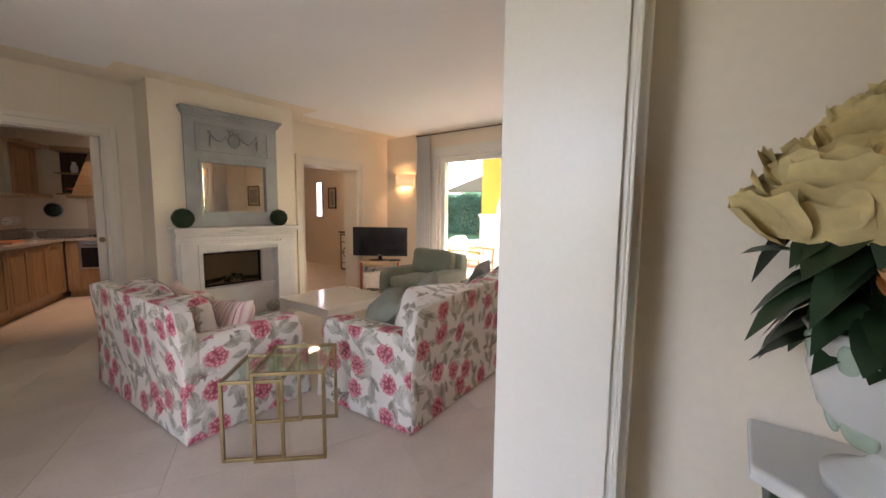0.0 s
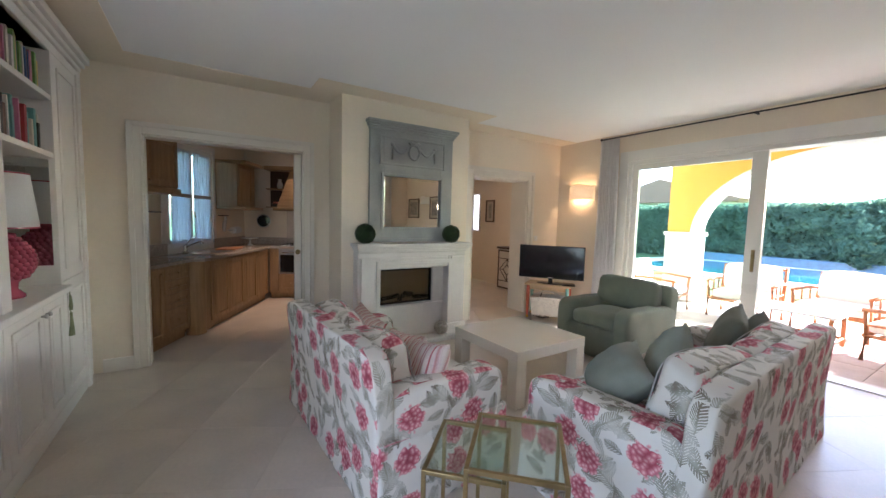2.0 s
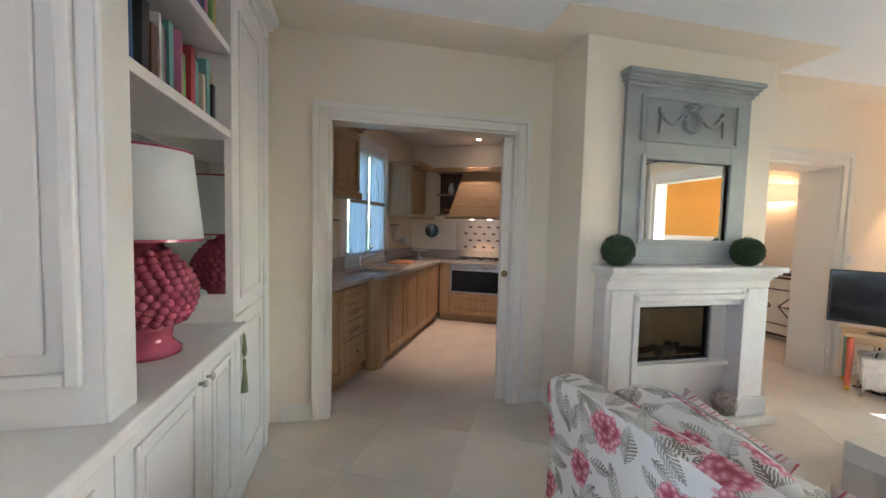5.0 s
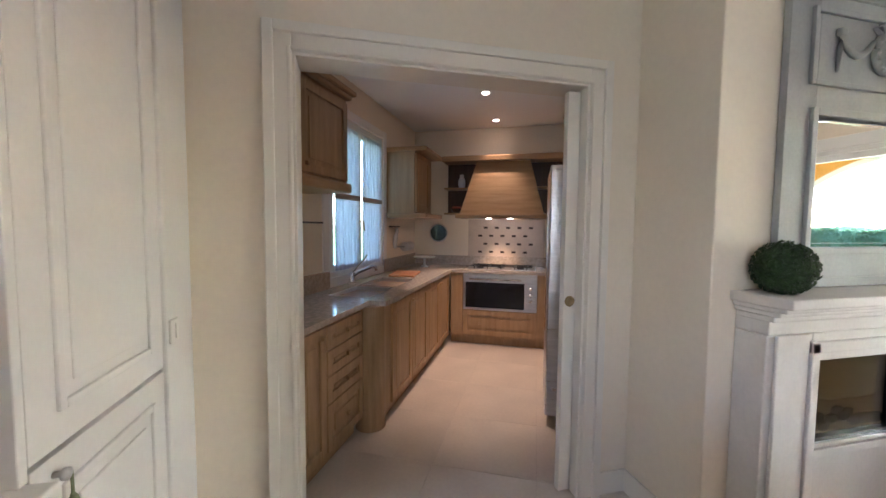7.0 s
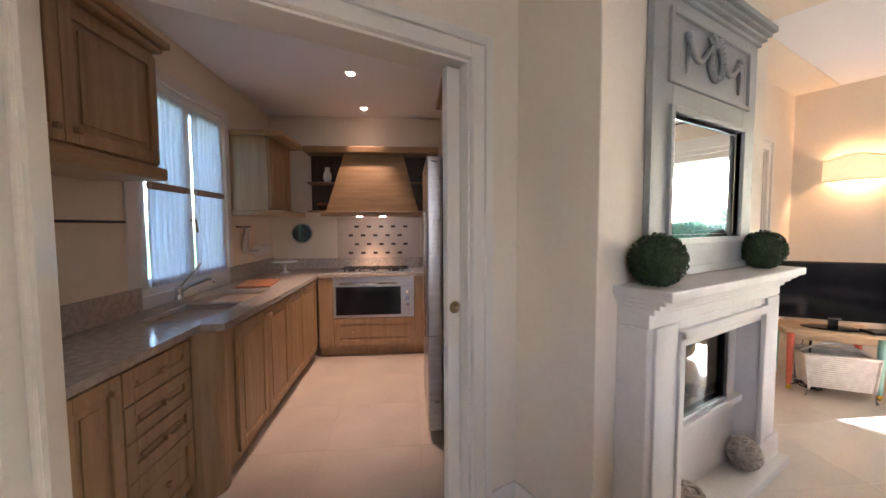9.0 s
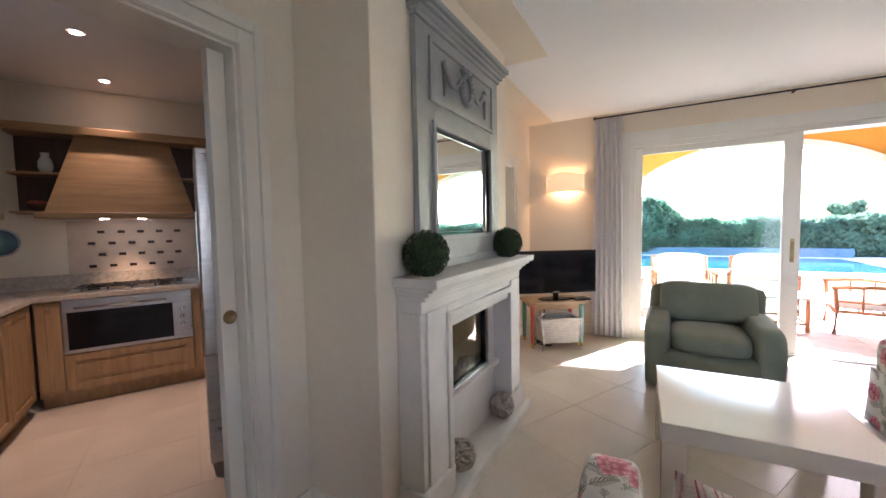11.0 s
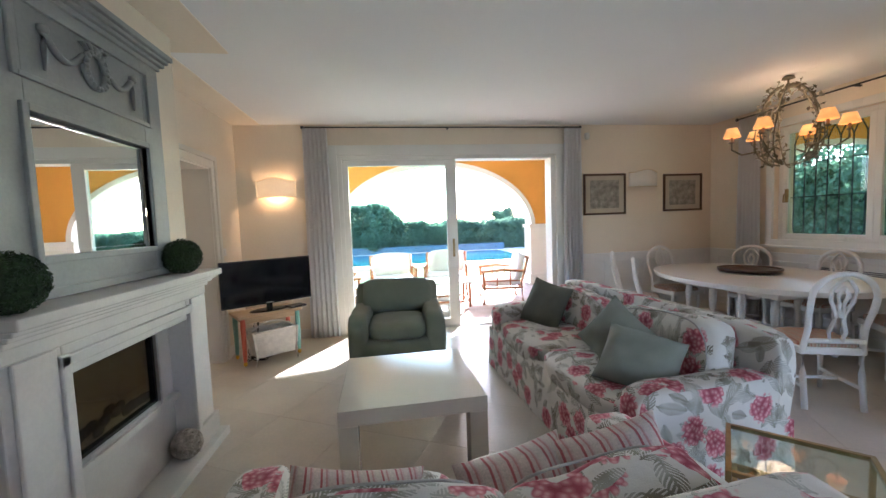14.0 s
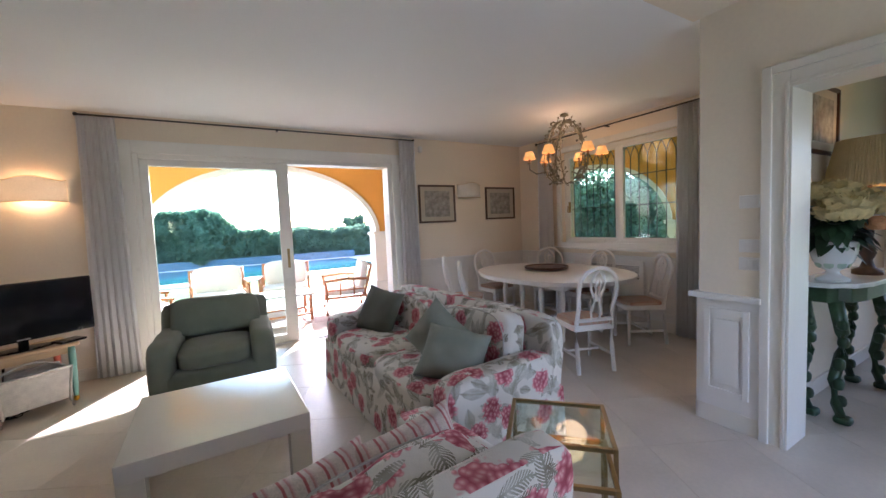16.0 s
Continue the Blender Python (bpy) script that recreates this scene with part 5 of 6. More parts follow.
VX, VY, VZ = 0.585, 1.36, 0.93
vs = base("flower_vase", pose(VX, VY, VZ), "white ceramic urn with yellow peonies and dark leaves", "vase")
Build().lathe([(0.085, 0), (0.085, 0.018), (0.06, 0.03), (0.035, 0.05), (0.032, 0.065), (0.06, 0.085), (0.098, 0.13), (0.115, 0.19), (0.112, 0.24), (0.125, 0.262), (0.115, 0.265), (0.10, 0.24)], 36).done("urn", M_CERAMIC, vs, smooth=True)
ac_leaf = Build()
for k in range(8):
    a = k * math.pi / 4
    for j in range(4):
        ac_leaf.soft((0.05 - 0.006 * j, 0.016, 0.06), (0, 0, 0), 2.4, 3, 0, 0, 0, pose((0.080 + 0.010 * j) * math.cos(a), (0.080 + 0.010 * j) * math.sin(a), 0.115 + 0.035 * j, 14, 0, math.degrees(a) + 90))
ac_leaf.done("leaf_relief", M_CELADON, vs, smooth=True)
random.seed(41)


def peony(b, c, r, seed):
    rnd = random.Random(seed)
    for ring, (cnt, rr, up, sz) in enumerate(((9, 0.12, 0.55, 0.40), (13, 0.30, 0.50, 0.44), (16, 0.52, 0.36, 0.46), (18, 0.74, 0.14, 0.50), (18, 0.90, -0.12, 0.52), (15, 0.94, -0.34, 0.56))):
        for i in range(cnt):
            a = 2 * math.pi * (i + 0.37 * ring) / cnt + rnd.uniform(-0.22, 0.22)
            jig = Vector((rnd.uniform(-1, 1), rnd.uniform(-1, 1), rnd.uniform(-1, 1))) * r * 0.10
            ctr = Vector((rr * r * math.cos(a) * 0.75, rr * r * math.sin(a) * 0.75, up * r * 1.0))
            out_dir = Vector((math.cos(a), math.sin(a), 0))
            upv = (Vector((0, 0, 1)) * (1.0 - 0.62 * rr) + out_dir * (0.2 + 0.6 * rr)).normalized()
            side = Vector((-math.sin(a), math.cos(a), 0))
            g = {}
            for p in range(5):
                for q in range(5):
                    s, t = p / 2 - 1, q / 4
                    w = sz * r * 0.85 * math.sin(math.pi * (0.18 + 0.47 * t))
                    cup = out_dir.lerp(Vector((0, 0, 1)), 0.3) * (-0.18 * r * (1 - s * s) + 0.12 * r * t * t)
                    pt = Vector(c) + ctr + jig * (0.4 + t) + side * (s * w) + upv * (t * (1 - 0.42 * s * s) * sz * r * 0.8) + Vector((0, 0, 0.3 * r * rr * t * t)) + cup + Vector((0, 0, 0.05 * r * math.sin(5 * s + 3 * seed + ring + i)))
                    g[p, q] = b.bm.verts.new(pt + noise.noise_vector(pt * 22) * r * 0.06 * t)
            for p in range(4):
                for q in range(4):
                    b.bm.faces.new((g[p, q], g[p + 1, q], g[p + 1, q + 1], g[p, q + 1]))


fl, pe = Build(), Build()
for i, (x, y, z, r) in enumerate(((-0.08, -0.06, 0.45, 0.13), (0.03, 0.0, 0.54, 0.13), (0.17, -0.10, 0.48, 0.12), (-0.02, 0.08, 0.56, 0.10), (0.14, 0.06, 0.50, 0.11))):
    peony(fl, (x, y, z), r, i + 1)
peony(pe, (-0.02, -0.2, 0.36), 0.06, 9)
pe.done("peach_rose", M_PEACH, vs, smooth=True)
pe = Build()
peony(pe, (0.2, 0.08, 0.44), 0.07, 10)
fl.done("peonies", M_PETAL, vs, smooth=True)
pe.done("peach_rose", M_PEACH, vs, smooth=True)
lv = Build()


def big_leaf(b, p, d, size, droop):
    d = Vector(d).normalized()
    side = d.cross(Vector((0, 0, 1))).normalized()
    rows = []
    for i in range(6):
        t = i / 5
        w = size * 0.33 * math.sin(math.pi * min(1, 0.08 + 0.92 * t)) ** 0.8
        mid_p = Vector(p) + d * size * t + Vector((0, 0, -droop * size * t * t))
        rows.append([b.bm.verts.new(mid_p - side * w + Vector((0, 0, 0.12 * w))), b.bm.verts.new(mid_p), b.bm.verts.new(mid_p + side * w + Vector((0, 0, 0.12 * w)))])
    for r0, r1 in zip(rows, rows[1:]):
        for k in (0, 1):
            b.bm.faces.new((r0[k], r0[k + 1], r1[k + 1], r1[k]))


for i in range(140):
    a = random.uniform(0, 2 * math.pi)
    z = random.uniform(0.24, 0.50)
    rr = random.uniform(0.02, 0.11)
    big_leaf(lv, (rr * math.cos(a), rr * math.sin(a), z), (math.cos(a), math.sin(a), random.uniform(-0.5, 0.5)), random.uniform(0.08, 0.14), random.uniform(0.3, 1.3))
for i in range(14):
    a = i * 0.45
    lv.tube([(0.03 * math.cos(a), 0.03 * math.sin(a), 0.2), (0.08 * math.cos(a), 0.08 * math.sin(a), 0.42), (0.1 * math.cos(a), 0.1 * math.sin(a), 0.5)], 0.004, 5)
lv.done("foliage", M_DARKLEAF, vs, smooth=True)

tl2 = base("console_lamp", pose(1.05, 1.30, 0.93), "dark carved lamp with a cream pleated shade", "lamp")
Build().lathe([(0.08, 0), (0.08, 0.03), (0.04, 0.05), (0.025, 0.10), (0.045, 0.15), (0.02, 0.22), (0.03, 0.30), (0.012, 0.36), (0.012, 0.78)], 20).done("stem", M_DARKWOOD, tl2, smooth=True)
ps = Build()
rows = []
for r, z in ((0.24, 0.62), (0.17, 0.95)):
    rows.append([ps.bm.verts.new(((r + 0.004 * (i % 2)) * math.cos(i * math.pi / 90), (r + 0.004 * (i % 2)) * math.sin(i * math.pi / 90), z)) for i in range(180)])
for i in range(180):
    ps.bm.faces.new((rows[0][i], rows[0][(i + 1) % 180], rows[1][(i + 1) % 180], rows[1][i]))
ob = ps.done("pleated_shade", M_PLEAT, tl2)
ob.modifiers.new("thick", "SOLIDIFY").thickness = 0.003
lamp("POINT", "console_bulb", (1.05, 1.30, 1.72), LAMPS * 3.0, (1, 0.62, 0.28), 0.05)
picture(pose(0.95, 1.529, 2.05), 0.6, 0.5, "dark framed picture above the console")

# ---- kitchen, set at an angle to the living room ----
KA = math.degrees(math.atan2(0.46, -0.888))
KR = pose(-5.618, 0.415, 0, 0, 0, KA)


def kbox(b, u0, v0, z0, u1, v1, z1):
    return b.box(u0, -v1, z0, u1, -v0, z1)


kw = Build()
kbox(kw, 0.54, -0.75, 0, 1.67, -0.55, 0.97)
kbox(kw, 0.54, -0.75, 2.34, 1.67, -0.55, CZ)
kbox(kw, -0.86, -0.75, 0, 0.54, -0.55, CZ)
kbox(kw, 1.67, -0.75, 0, 3.0, -0.55, CZ)
kbox(kw, 2.78, -0.55, 0, 2.95, 2.0, CZ)
kbox(kw, 0.1, 1.95, 0, 2.95, 2.1, CZ)
structure(kw.done("wall_kitchen", M_WALL, at=KR), "beige painted kitchen walls", "wall")
kc = Build()
kbox(kc, -1.0, -0.8, CZ + 0.003, 3.0, 2.15, CZ + 0.15)
structure(kc.done("ceiling_kitchen", M_CEIL, at=KR), "white kitchen ceiling", "ceiling")


def unit(name, label, group="kitchen units"):
    return base(name, KR, label, "cabinet", group)


def door_front(top, u0, u1, z0, z1, face, knob=None, axis="v"):
    """A framed oak front; axis v: faces +v, u: faces -u."""
    b = Build()
    w, t = 0.055, 0.02

    def put(a0, a1, c0, c1, d0, d1):
        if axis == "v":
            kbox(b, a0, face + d0, c0, a1, face + d1, c1)
        else:
            kbox(b, face - d1, a0, c0, face - d0, a1, c1)
    put(u0, u0 + w, z0, z1, 0, t)
    put(u1 - w, u1, z0, z1, 0, t)
    put(u0 + w, u1 - w, z0, z0 + w, 0, t)
    put(u0 + w, u1 - w, z1 - w, z1, 0, t)
    put(u0 + w, u1 - w, z0 + w, z1 - w, 0, 0.008)
    put(u0 + w + 0.03, u1 - w - 0.03, z0 + w + 0.03, z1 - w - 0.03, 0.008, 0.015)
    d = b.done("door", M_OAK, top, bevel=0.003)
    if knob:
        k = Build()
        if axis == "v":
            kbox(k, knob[0] - 0.012, face + t, knob[1] - 0.012, knob[0] + 0.012, face + t + 0.022, knob[1] + 0.012)
        else:
            kbox(k, face - t - 0.022, knob[0] - 0.012, knob[1] - 0.012, face - t, knob[0] + 0.012, knob[1] + 0.012)
        k.done("knob", M_OAKSIDE, d, bevel=0.004)


c1 = unit("base_cabinet", "light oak base cabinet with four drawers")
b = Build()
kbox(b, -0.62, -0.54, 0.10, 0.12, -0.05, 0.865)
kbox(b, -0.6, -0.54, 0.0, 0.1, -0.10, 0.10)
b.done("body", M_OAK, c1)
door_front(c1, -0.61, -0.35, 0.12, 0.85, -0.05, (-0.40, 0.80))
zs = [0.12, 0.40, 0.56, 0.71, 0.85]
for z0, z1 in zip(zs, zs[1:]):
    door_front(c1, -0.34, 0.10, z0 + 0.003, z1 - 0.003, -0.05, (-0.12, (z0 + z1) / 2))
c2 = unit("base_cabinet", "light oak sink cabinet with rounded end")
b = Build()
kbox(b, 0.22, -0.54, 0.10, 2.2, 0.07, 0.865)
kbox(b, 0.26, -0.54, 0.0, 2.2, 0.02, 0.10)
b.done("body", M_OAK, c2)
Build().lathe([(0.105, 0.0), (0.105, 0.865)], 24, pose(0.215, 0.03, 0)).done("rounded_end", M_OAK, c2, smooth=False)
for i in range(4):
    u0 = 0.34 + i * 0.455
    door_front(c2, u0, u0 + 0.445, 0.12, 0.85, 0.07, (u0 + (0.43 if i % 2 == 0 else 0.035), 0.80))
c3 = unit("base_cabinet", "light oak oven housing with a wide drawer")
b = Build()
kbox(b, 2.22, 0.09, 0.10, 2.76, 1.22, 0.865)
kbox(b, 2.28, 0.09, 0.0, 2.76, 1.22, 0.10)
b.done("body", M_OAK, c3)
door_front(c3, 0.25, 1.10, 0.13, 0.42, 2.22, (0.45, 0.27), "u")
door_front(c3, 0.10, 0.24, 0.13, 0.85, 2.22, None, "u")
wt = unit("worktop", "polished beige granite worktop with upstand", "")
b = Build()
kbox(b, -0.63, -0.55, 0.865, 0.18, -0.02, 0.90)
kbox(b, 0.18, -0.55, 0.865, 0.27, 0.10, 0.90)
kbox(b, 0.27, -0.06, 0.865, 1.28, 0.105, 0.90)
kbox(b, 0.27, -0.55, 0.865, 1.28, -0.40, 0.90)
kbox(b, 0.74, -0.40, 0.865, 0.79, -0.06, 0.90)
kbox(b, 1.28, -0.55, 0.865, 2.76, 0.105, 0.90)
kbox(b, 2.18, 0.105, 0.865, 2.76, 1.22, 0.90)
kbox(b, -0.7, -0.552, 0.90, 0.54, -0.53, 1.04)
kbox(b, 1.67, -0.552, 0.90, 2.76, -0.53, 1.04)
kbox(b, 2.76, -0.55, 0.90, 2.778, 1.22, 1.02)
b.done("slab", M_WORKTOP, wt)
sk = unit("kitchen_sink", "double stainless steel sink set in the worktop", "")
b = Build()
for u0, u1 in ((0.27, 0.74), (0.79, 1.28)):
    kbox(b, u0, -0.40, 0.74, u1, -0.06, 0.745)
    kbox(b, u0, -0.40, 0.74, u0 + 0.006, -0.06, 0.896)
    kbox(b, u1 - 0.006, -0.40, 0.74, u1, -0.06, 0.896)
    kbox(b, u0, -0.40, 0.74, u1, -0.394, 0.896)
    kbox(b, u0, -0.066, 0.74, u1, -0.06, 0.896)
b.done("bowl", M_STEEL, sk, bevel=0.004)
fa = unit("faucet", "chrome single-lever kitchen tap", "")
Build().lathe([(0.03, 0.9), (0.028, 0.93), (0.022, 0.97), (0.026, 1.0), (0.01, 1.01)], 16, pose(0.78, 0.46, 0)).tube([(0.78, 0.46, 0.97), (0.78, 0.40, 1.01), (0.78, 0.28, 1.06), (0.78, 0.24, 1.06), (0.78, 0.235, 1.03)], 0.013).tube([(0.78, 0.46, 1.0), (0.80, 0.42, 1.06), (0.82, 0.36, 1.13), (0.82, 0.34, 1.16)], 0.008).done("spout", M_CHROME, fa, smooth=True)

wc1 = unit("wall_cabinet", "light oak wall cabinet with two framed doors")
b = Build()
kbox(b, -0.72, -0.548, 1.70, 0.24, -0.22, 2.27)
b.done("body", M_OAK, wc1)
door_front(wc1, -0.72, -0.31, 1.715, 2.24, -0.22, (-0.35, 1.765))
door_front(wc1, -0.305, 0.225, 1.715, 2.24, -0.22, (-0.265, 1.765))
b = Build()
kbox(b, -0.70, -0.548, 1.635, 0.26, -0.185, 1.70)
kbox(b, -0.70, -0.548, 2.27, 0.26, -0.18, 2.30)
kbox(b, -0.68, -0.548, 2.30, 0.285, -0.155, 2.335)
b.done("cornice", M_OAKSIDE, wc1, bevel=0.012, segs=3)
wc2 = unit("wall_cabinet", "light oak wall cabinet beside the hood")
b = Build()
kbox(b, 1.76, -0.548, 1.55, 2.30, -0.22, 2.22)
b.box(2.0, -0.12, 1.55, 2.3, 0.12, 2.22, pose(0.12, 0.34, 0, 0, 0, 0))
b.done("body", M_OAK, wc2)
door_front(wc2, 1.78, 2.28, 1.57, 2.20, -0.22)
b = Build()
kbox(b, 1.74, -0.548, 1.50, 2.46, -0.08, 1.55)
kbox(b, 1.74, -0.548, 2.22, 2.46, -0.08, 2.27)
b.done("cornice", M_OAKSIDE, wc2, bevel=0.012, segs=3)
hd = unit("range_hood", "flared oak-faced range hood with downlights", "")
b = Build()
vs = [b.bm.verts.new((u, -v, z)) for u, v, z in ((2.36, 0.16, 1.56), (2.36, 1.16, 1.56), (2.77, 1.16, 1.56), (2.77, 0.16, 1.56), (2.58, 0.33, 2.22), (2.58, 0.99, 2.22), (2.77, 0.99, 2.22), (2.77, 0.33, 2.22))]
for f in ((0, 1, 2, 3), (4, 7, 6, 5), (0, 4, 5, 1), (1, 5, 6, 2), (2, 6, 7, 3), (3, 7, 4, 0)):
    b.bm.faces.new([vs[i] for i in f])
b.done("canopy", M_OAKSIDE, hd, bevel=0.004)
b = Build()
kbox(b, 2.33, 0.11, 1.51, 2.77, 1.20, 1.56)
kbox(b, 2.50, -0.1, 2.22, 2.77, 1.4, 2.29)
b.done("moulding", M_OAKSIDE, hd, bevel=0.01, segs=3)
for v in (0.5, 0.76):
    Build().lathe([(0.03, 1.505), (0.03, 1.51)], 16, pose(2.5, -v, 0)).done("downlight", M_SPOT, hd)
sh = unit("open_shelf", "open oak niche shelf with a small jug", "")
b = Build()
kbox(b, 2.55, -0.08, 1.56, 2.77, 0.17, 1.58)
kbox(b, 2.55, -0.08, 1.88, 2.77, 0.28, 1.90)
kbox(b, 2.55, 0.99, 1.88, 2.77, 1.4, 1.90)
b.done("boards", M_OAKSIDE, sh, bevel=0.003)
# back sheet of the niches, much darker than the oak boards
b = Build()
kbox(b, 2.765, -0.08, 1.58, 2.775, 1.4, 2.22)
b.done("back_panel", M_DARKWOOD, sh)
jg = base("jug", KR @ pose(2.64, -0.13, 1.90), "small white pottery jug on the niche shelf", "jug")
Build().lathe([(0.035, 0), (0.05, 0.05), (0.045, 0.1), (0.025, 0.14), (0.03, 0.17)], 16).tube([(0.04, 0, 0.13), (0.075, 0, 0.11), (0.05, 0, 0.05)], 0.006).done("body", M_CERAMIC, jg, smooth=True)
bw = base("fruit_bowl", KR @ pose(2.66, -0.06, 1.58), "brown bowl of reddish fruit in the niche", "bowl")
Build().lathe([(0.03, 0), (0.06, 0.02), (0.085, 0.06), (0.08, 0.06), (0.05, 0.025)], 20).done("bowl", M_DARKWOOD, bw, smooth=True)
fbn = Build()
for i in range(6):
    fbn.soft((0.05,) * 3, (0.035 * math.cos(i), 0.035 * math.sin(i), 0.065), 2, 3)
fbn.done("fruit", M_CORAL, bw, smooth=True)

ov = unit("oven", "stainless steel built-in oven with glass door", "")
b = Build()
kbox(b, 2.195, 0.25, 0.43, 2.235, 1.10, 0.86)
b.done("front", M_STEEL, ov, bevel=0.004)
b = Build()
kbox(b, 2.188, 0.28, 0.46, 2.196, 0.96, 0.76)
b.done("window", M_SCREEN, ov)
Build().tube([(2.15, -0.33, 0.80), (2.15, -0.92, 0.80)], 0.011).tube([(2.15, -0.36, 0.80), (2.2, -0.36, 0.80)], 0.008).tube([(2.15, -0.89, 0.80), (2.2, -0.89, 0.80)], 0.008).done("handle", M_CHROME, ov, smooth=True)
b = Build()
for z in (0.56, 0.63, 0.70):
    b.lathe([(0.022, 0), (0.018, 0.02), (0.003, 0.022)], 14, pose(2.195, -1.03, z, 0, -90, 0))
b.done("dials", M_CHROME, ov, smooth=True)
hb = unit("gas_hob", "steel gas hob with black pan supports", "")
b = Build()
kbox(b, 2.26, 0.26, 0.90, 2.72, 1.08, 0.908)
b.done("plate", M_STEEL, hb, bevel=0.003)
b = Build()
for v in (0.36, 0.52, 0.68, 0.84, 0.98):
    kbox(b, 2.29, v - 0.006, 0.925, 2.69, v + 0.006, 0.937)
    kbox(b, 2.29, v - 0.006, 0.908, 2.302, v + 0.006, 0.93)
    kbox(b, 2.678, v - 0.006, 0.908, 2.69, v + 0.006, 0.93)
for u in (2.36, 2.48, 2.60):
    kbox(b, u - 0.006, 0.30, 0.926, u + 0.006, 1.04, 0.936)
for u, v in ((2.38, 0.42), (2.38, 0.9), (2.6, 0.42), (2.6, 0.9), (2.48, 0.66)):
    b.lathe([(0.045, 0.908), (0.04, 0.92), (0.01, 0.922)], 14, pose(u, -v, 0))
b.done("pan_supports", M_IRON, hb)
tp = base("wall_tiles", KR, "beige splashback with small dark inset tiles", "tiles")
b = Build()
kbox(b, 2.772, 0.20, 1.02, 2.78, 1.18, 1.50)
b.done("splashback", M_SPLASH, tp)
b = Build()
kbox(b, 2.768, -0.026, -0.013, 2.773, 0.026, 0.013)
t0 = b.done("tile", M_DARKTILE, tp)
first_tile = True
for j in range(4):
    for i in range(5):
        v, z = 0.36 + i * 0.145 + (0.07 if j % 2 else 0), 1.08 + j * 0.105
        if v > 1.12:
            continue
        o = t0 if first_tile else new("tile", t0.data)
        first_tile = False
        o.parent = tp
        o.matrix_basis = pose(0, -v, z)

fr = unit("refrigerator", "tall stainless steel refrigerator, seen edge on", "")
b = Build()
kbox(b, 0.55, 1.27, 0.03, 1.25, 1.92, 1.84)
b.done("body", M_BLACK, fr, bevel=0.006)
for u0, u1 in ((0.55, 0.895), (0.905, 1.25)):
    b = Build()
    kbox(b, u0, 1.165, 0.06, u1, 1.265, 1.84)
    b.done("door", M_STEEL, fr, bevel=0.012, segs=3)
Build().tube([(0.86, -1.17, 0.6), (0.86, -1.17, 1.5)], 0.012).tube([(0.94, -1.17, 0.6), (0.94, -1.17, 1.5)], 0.012).box(0.85, -1.21, 0.62, 0.87, -1.165, 0.64).box(0.93, -1.21, 0.62, 0.95, -1.165, 0.64).box(0.85, -1.21, 1.46, 0.87, -1.165, 1.48).box(0.93, -1.21, 1.46, 0.95, -1.165, 1.48).done("handles", M_CHROME, fr)
tc = unit("tall_cabinet", "light oak cabinet above the refrigerator")
b = Build()
kbox(b, 0.5, 1.32, 1.88, 1.3, 1.94, 2.35)
kbox(b, 0.47, 1.28, 2.35, 1.33, 1.94, 2.41)
b.done("body", M_OAK, tc, bevel=0.006)

wi = base("window_2", KR, "white kitchen window with short voile curtains", "window", "", "structure")
b = Build()


def frame_v(b, v, u0, u1, z0, z1, w, d):
    kbox(b, u0, v, z0, u0 + w, v + d, z1)
    kbox(b, u1 - w, v, z0, u1, v + d, z1)
    kbox(b, u0 + w, v, z0, u1 - w, v + d, z0 + w)
    kbox(b, u0 + w, v, z1 - w, u1 - w, v + d, z1)


frame_v(b, -0.64, 0.54, 1.67, 0.97, 2.34, 0.05, 0.08)
frame_v(b, -0.61, 0.59, 1.105, 1.02, 2.29, 0.06, 0.05)
frame_v(b, -0.61, 1.105, 1.62, 1.02, 2.29, 0.06, 0.05)
frame_v(b, -0.552, 0.46, 1.75, 0.90, 2.42, 0.08, 0.014)
b.done("frame", M_WHITE, wi, bevel=0.004)
for u0, u1 in ((0.65, 1.045), (1.165, 1.56)):
    b = Build()
    kbox(b, u0, -0.60, 1.08, u1, -0.594, 2.23)
    b.done("pane", M_GLASS, wi).visible_shadow = False
Build().tube([(1.105, 0.545, 1.45), (1.105, 0.51, 1.45), (1.12, 0.505, 1.36)], 0.008).done("handle", M_BRASS, wi, smooth=True)
for u in (0.85, 1.36):
    for z0, h in ((1.03, 0.62), (1.66, 0.60)):
        cu = curtain("voile_curtain", KR @ pose(u, 0.535, z0), 0.42, h, 7, "short white voile curtain on the kitchen window", M_VOILE, 0.012)
    bd = base("curtain_band", KR @ pose(u, 0.53, 1.655), "beige hem band across the voile curtain", "curtain")
    Build().box(-0.21, -0.016, -0.02, 0.21, 0.016, 0.025).done("band", M_BAND, bd, bevel=0.008)
rl = unit("utensil_rail", "thin steel rail on the kitchen wall", "")
Build().tube([(-0.7, 0.52, 1.43), (0.42, 0.52, 1.43)], 0.007).tube([(1.78, 0.52, 1.40), (2.1, 0.52, 1.40)], 0.007).done("rail", M_IRON, rl, smooth=True)
ck = base("wall_clock", KR @ pose(2.765, 0.20, 1.32, 0, -90, 0), "round black kitchen clock with steel rim", "clock")
Build().lathe([(0.12, 0), (0.12, 0.03), (0.108, 0.036), (0.106, 0.026)], 32).done("rim", M_STEEL, ck, smooth=False)
Build().lathe([(0.106, 0.024), (0.106, 0.028)], 32).done("dial", M_SCREEN, ck)
cs = base("cake_stand", KR @ pose(2.35, 0.28, 0.90), "small white footed cake stand on the worktop", "dish")
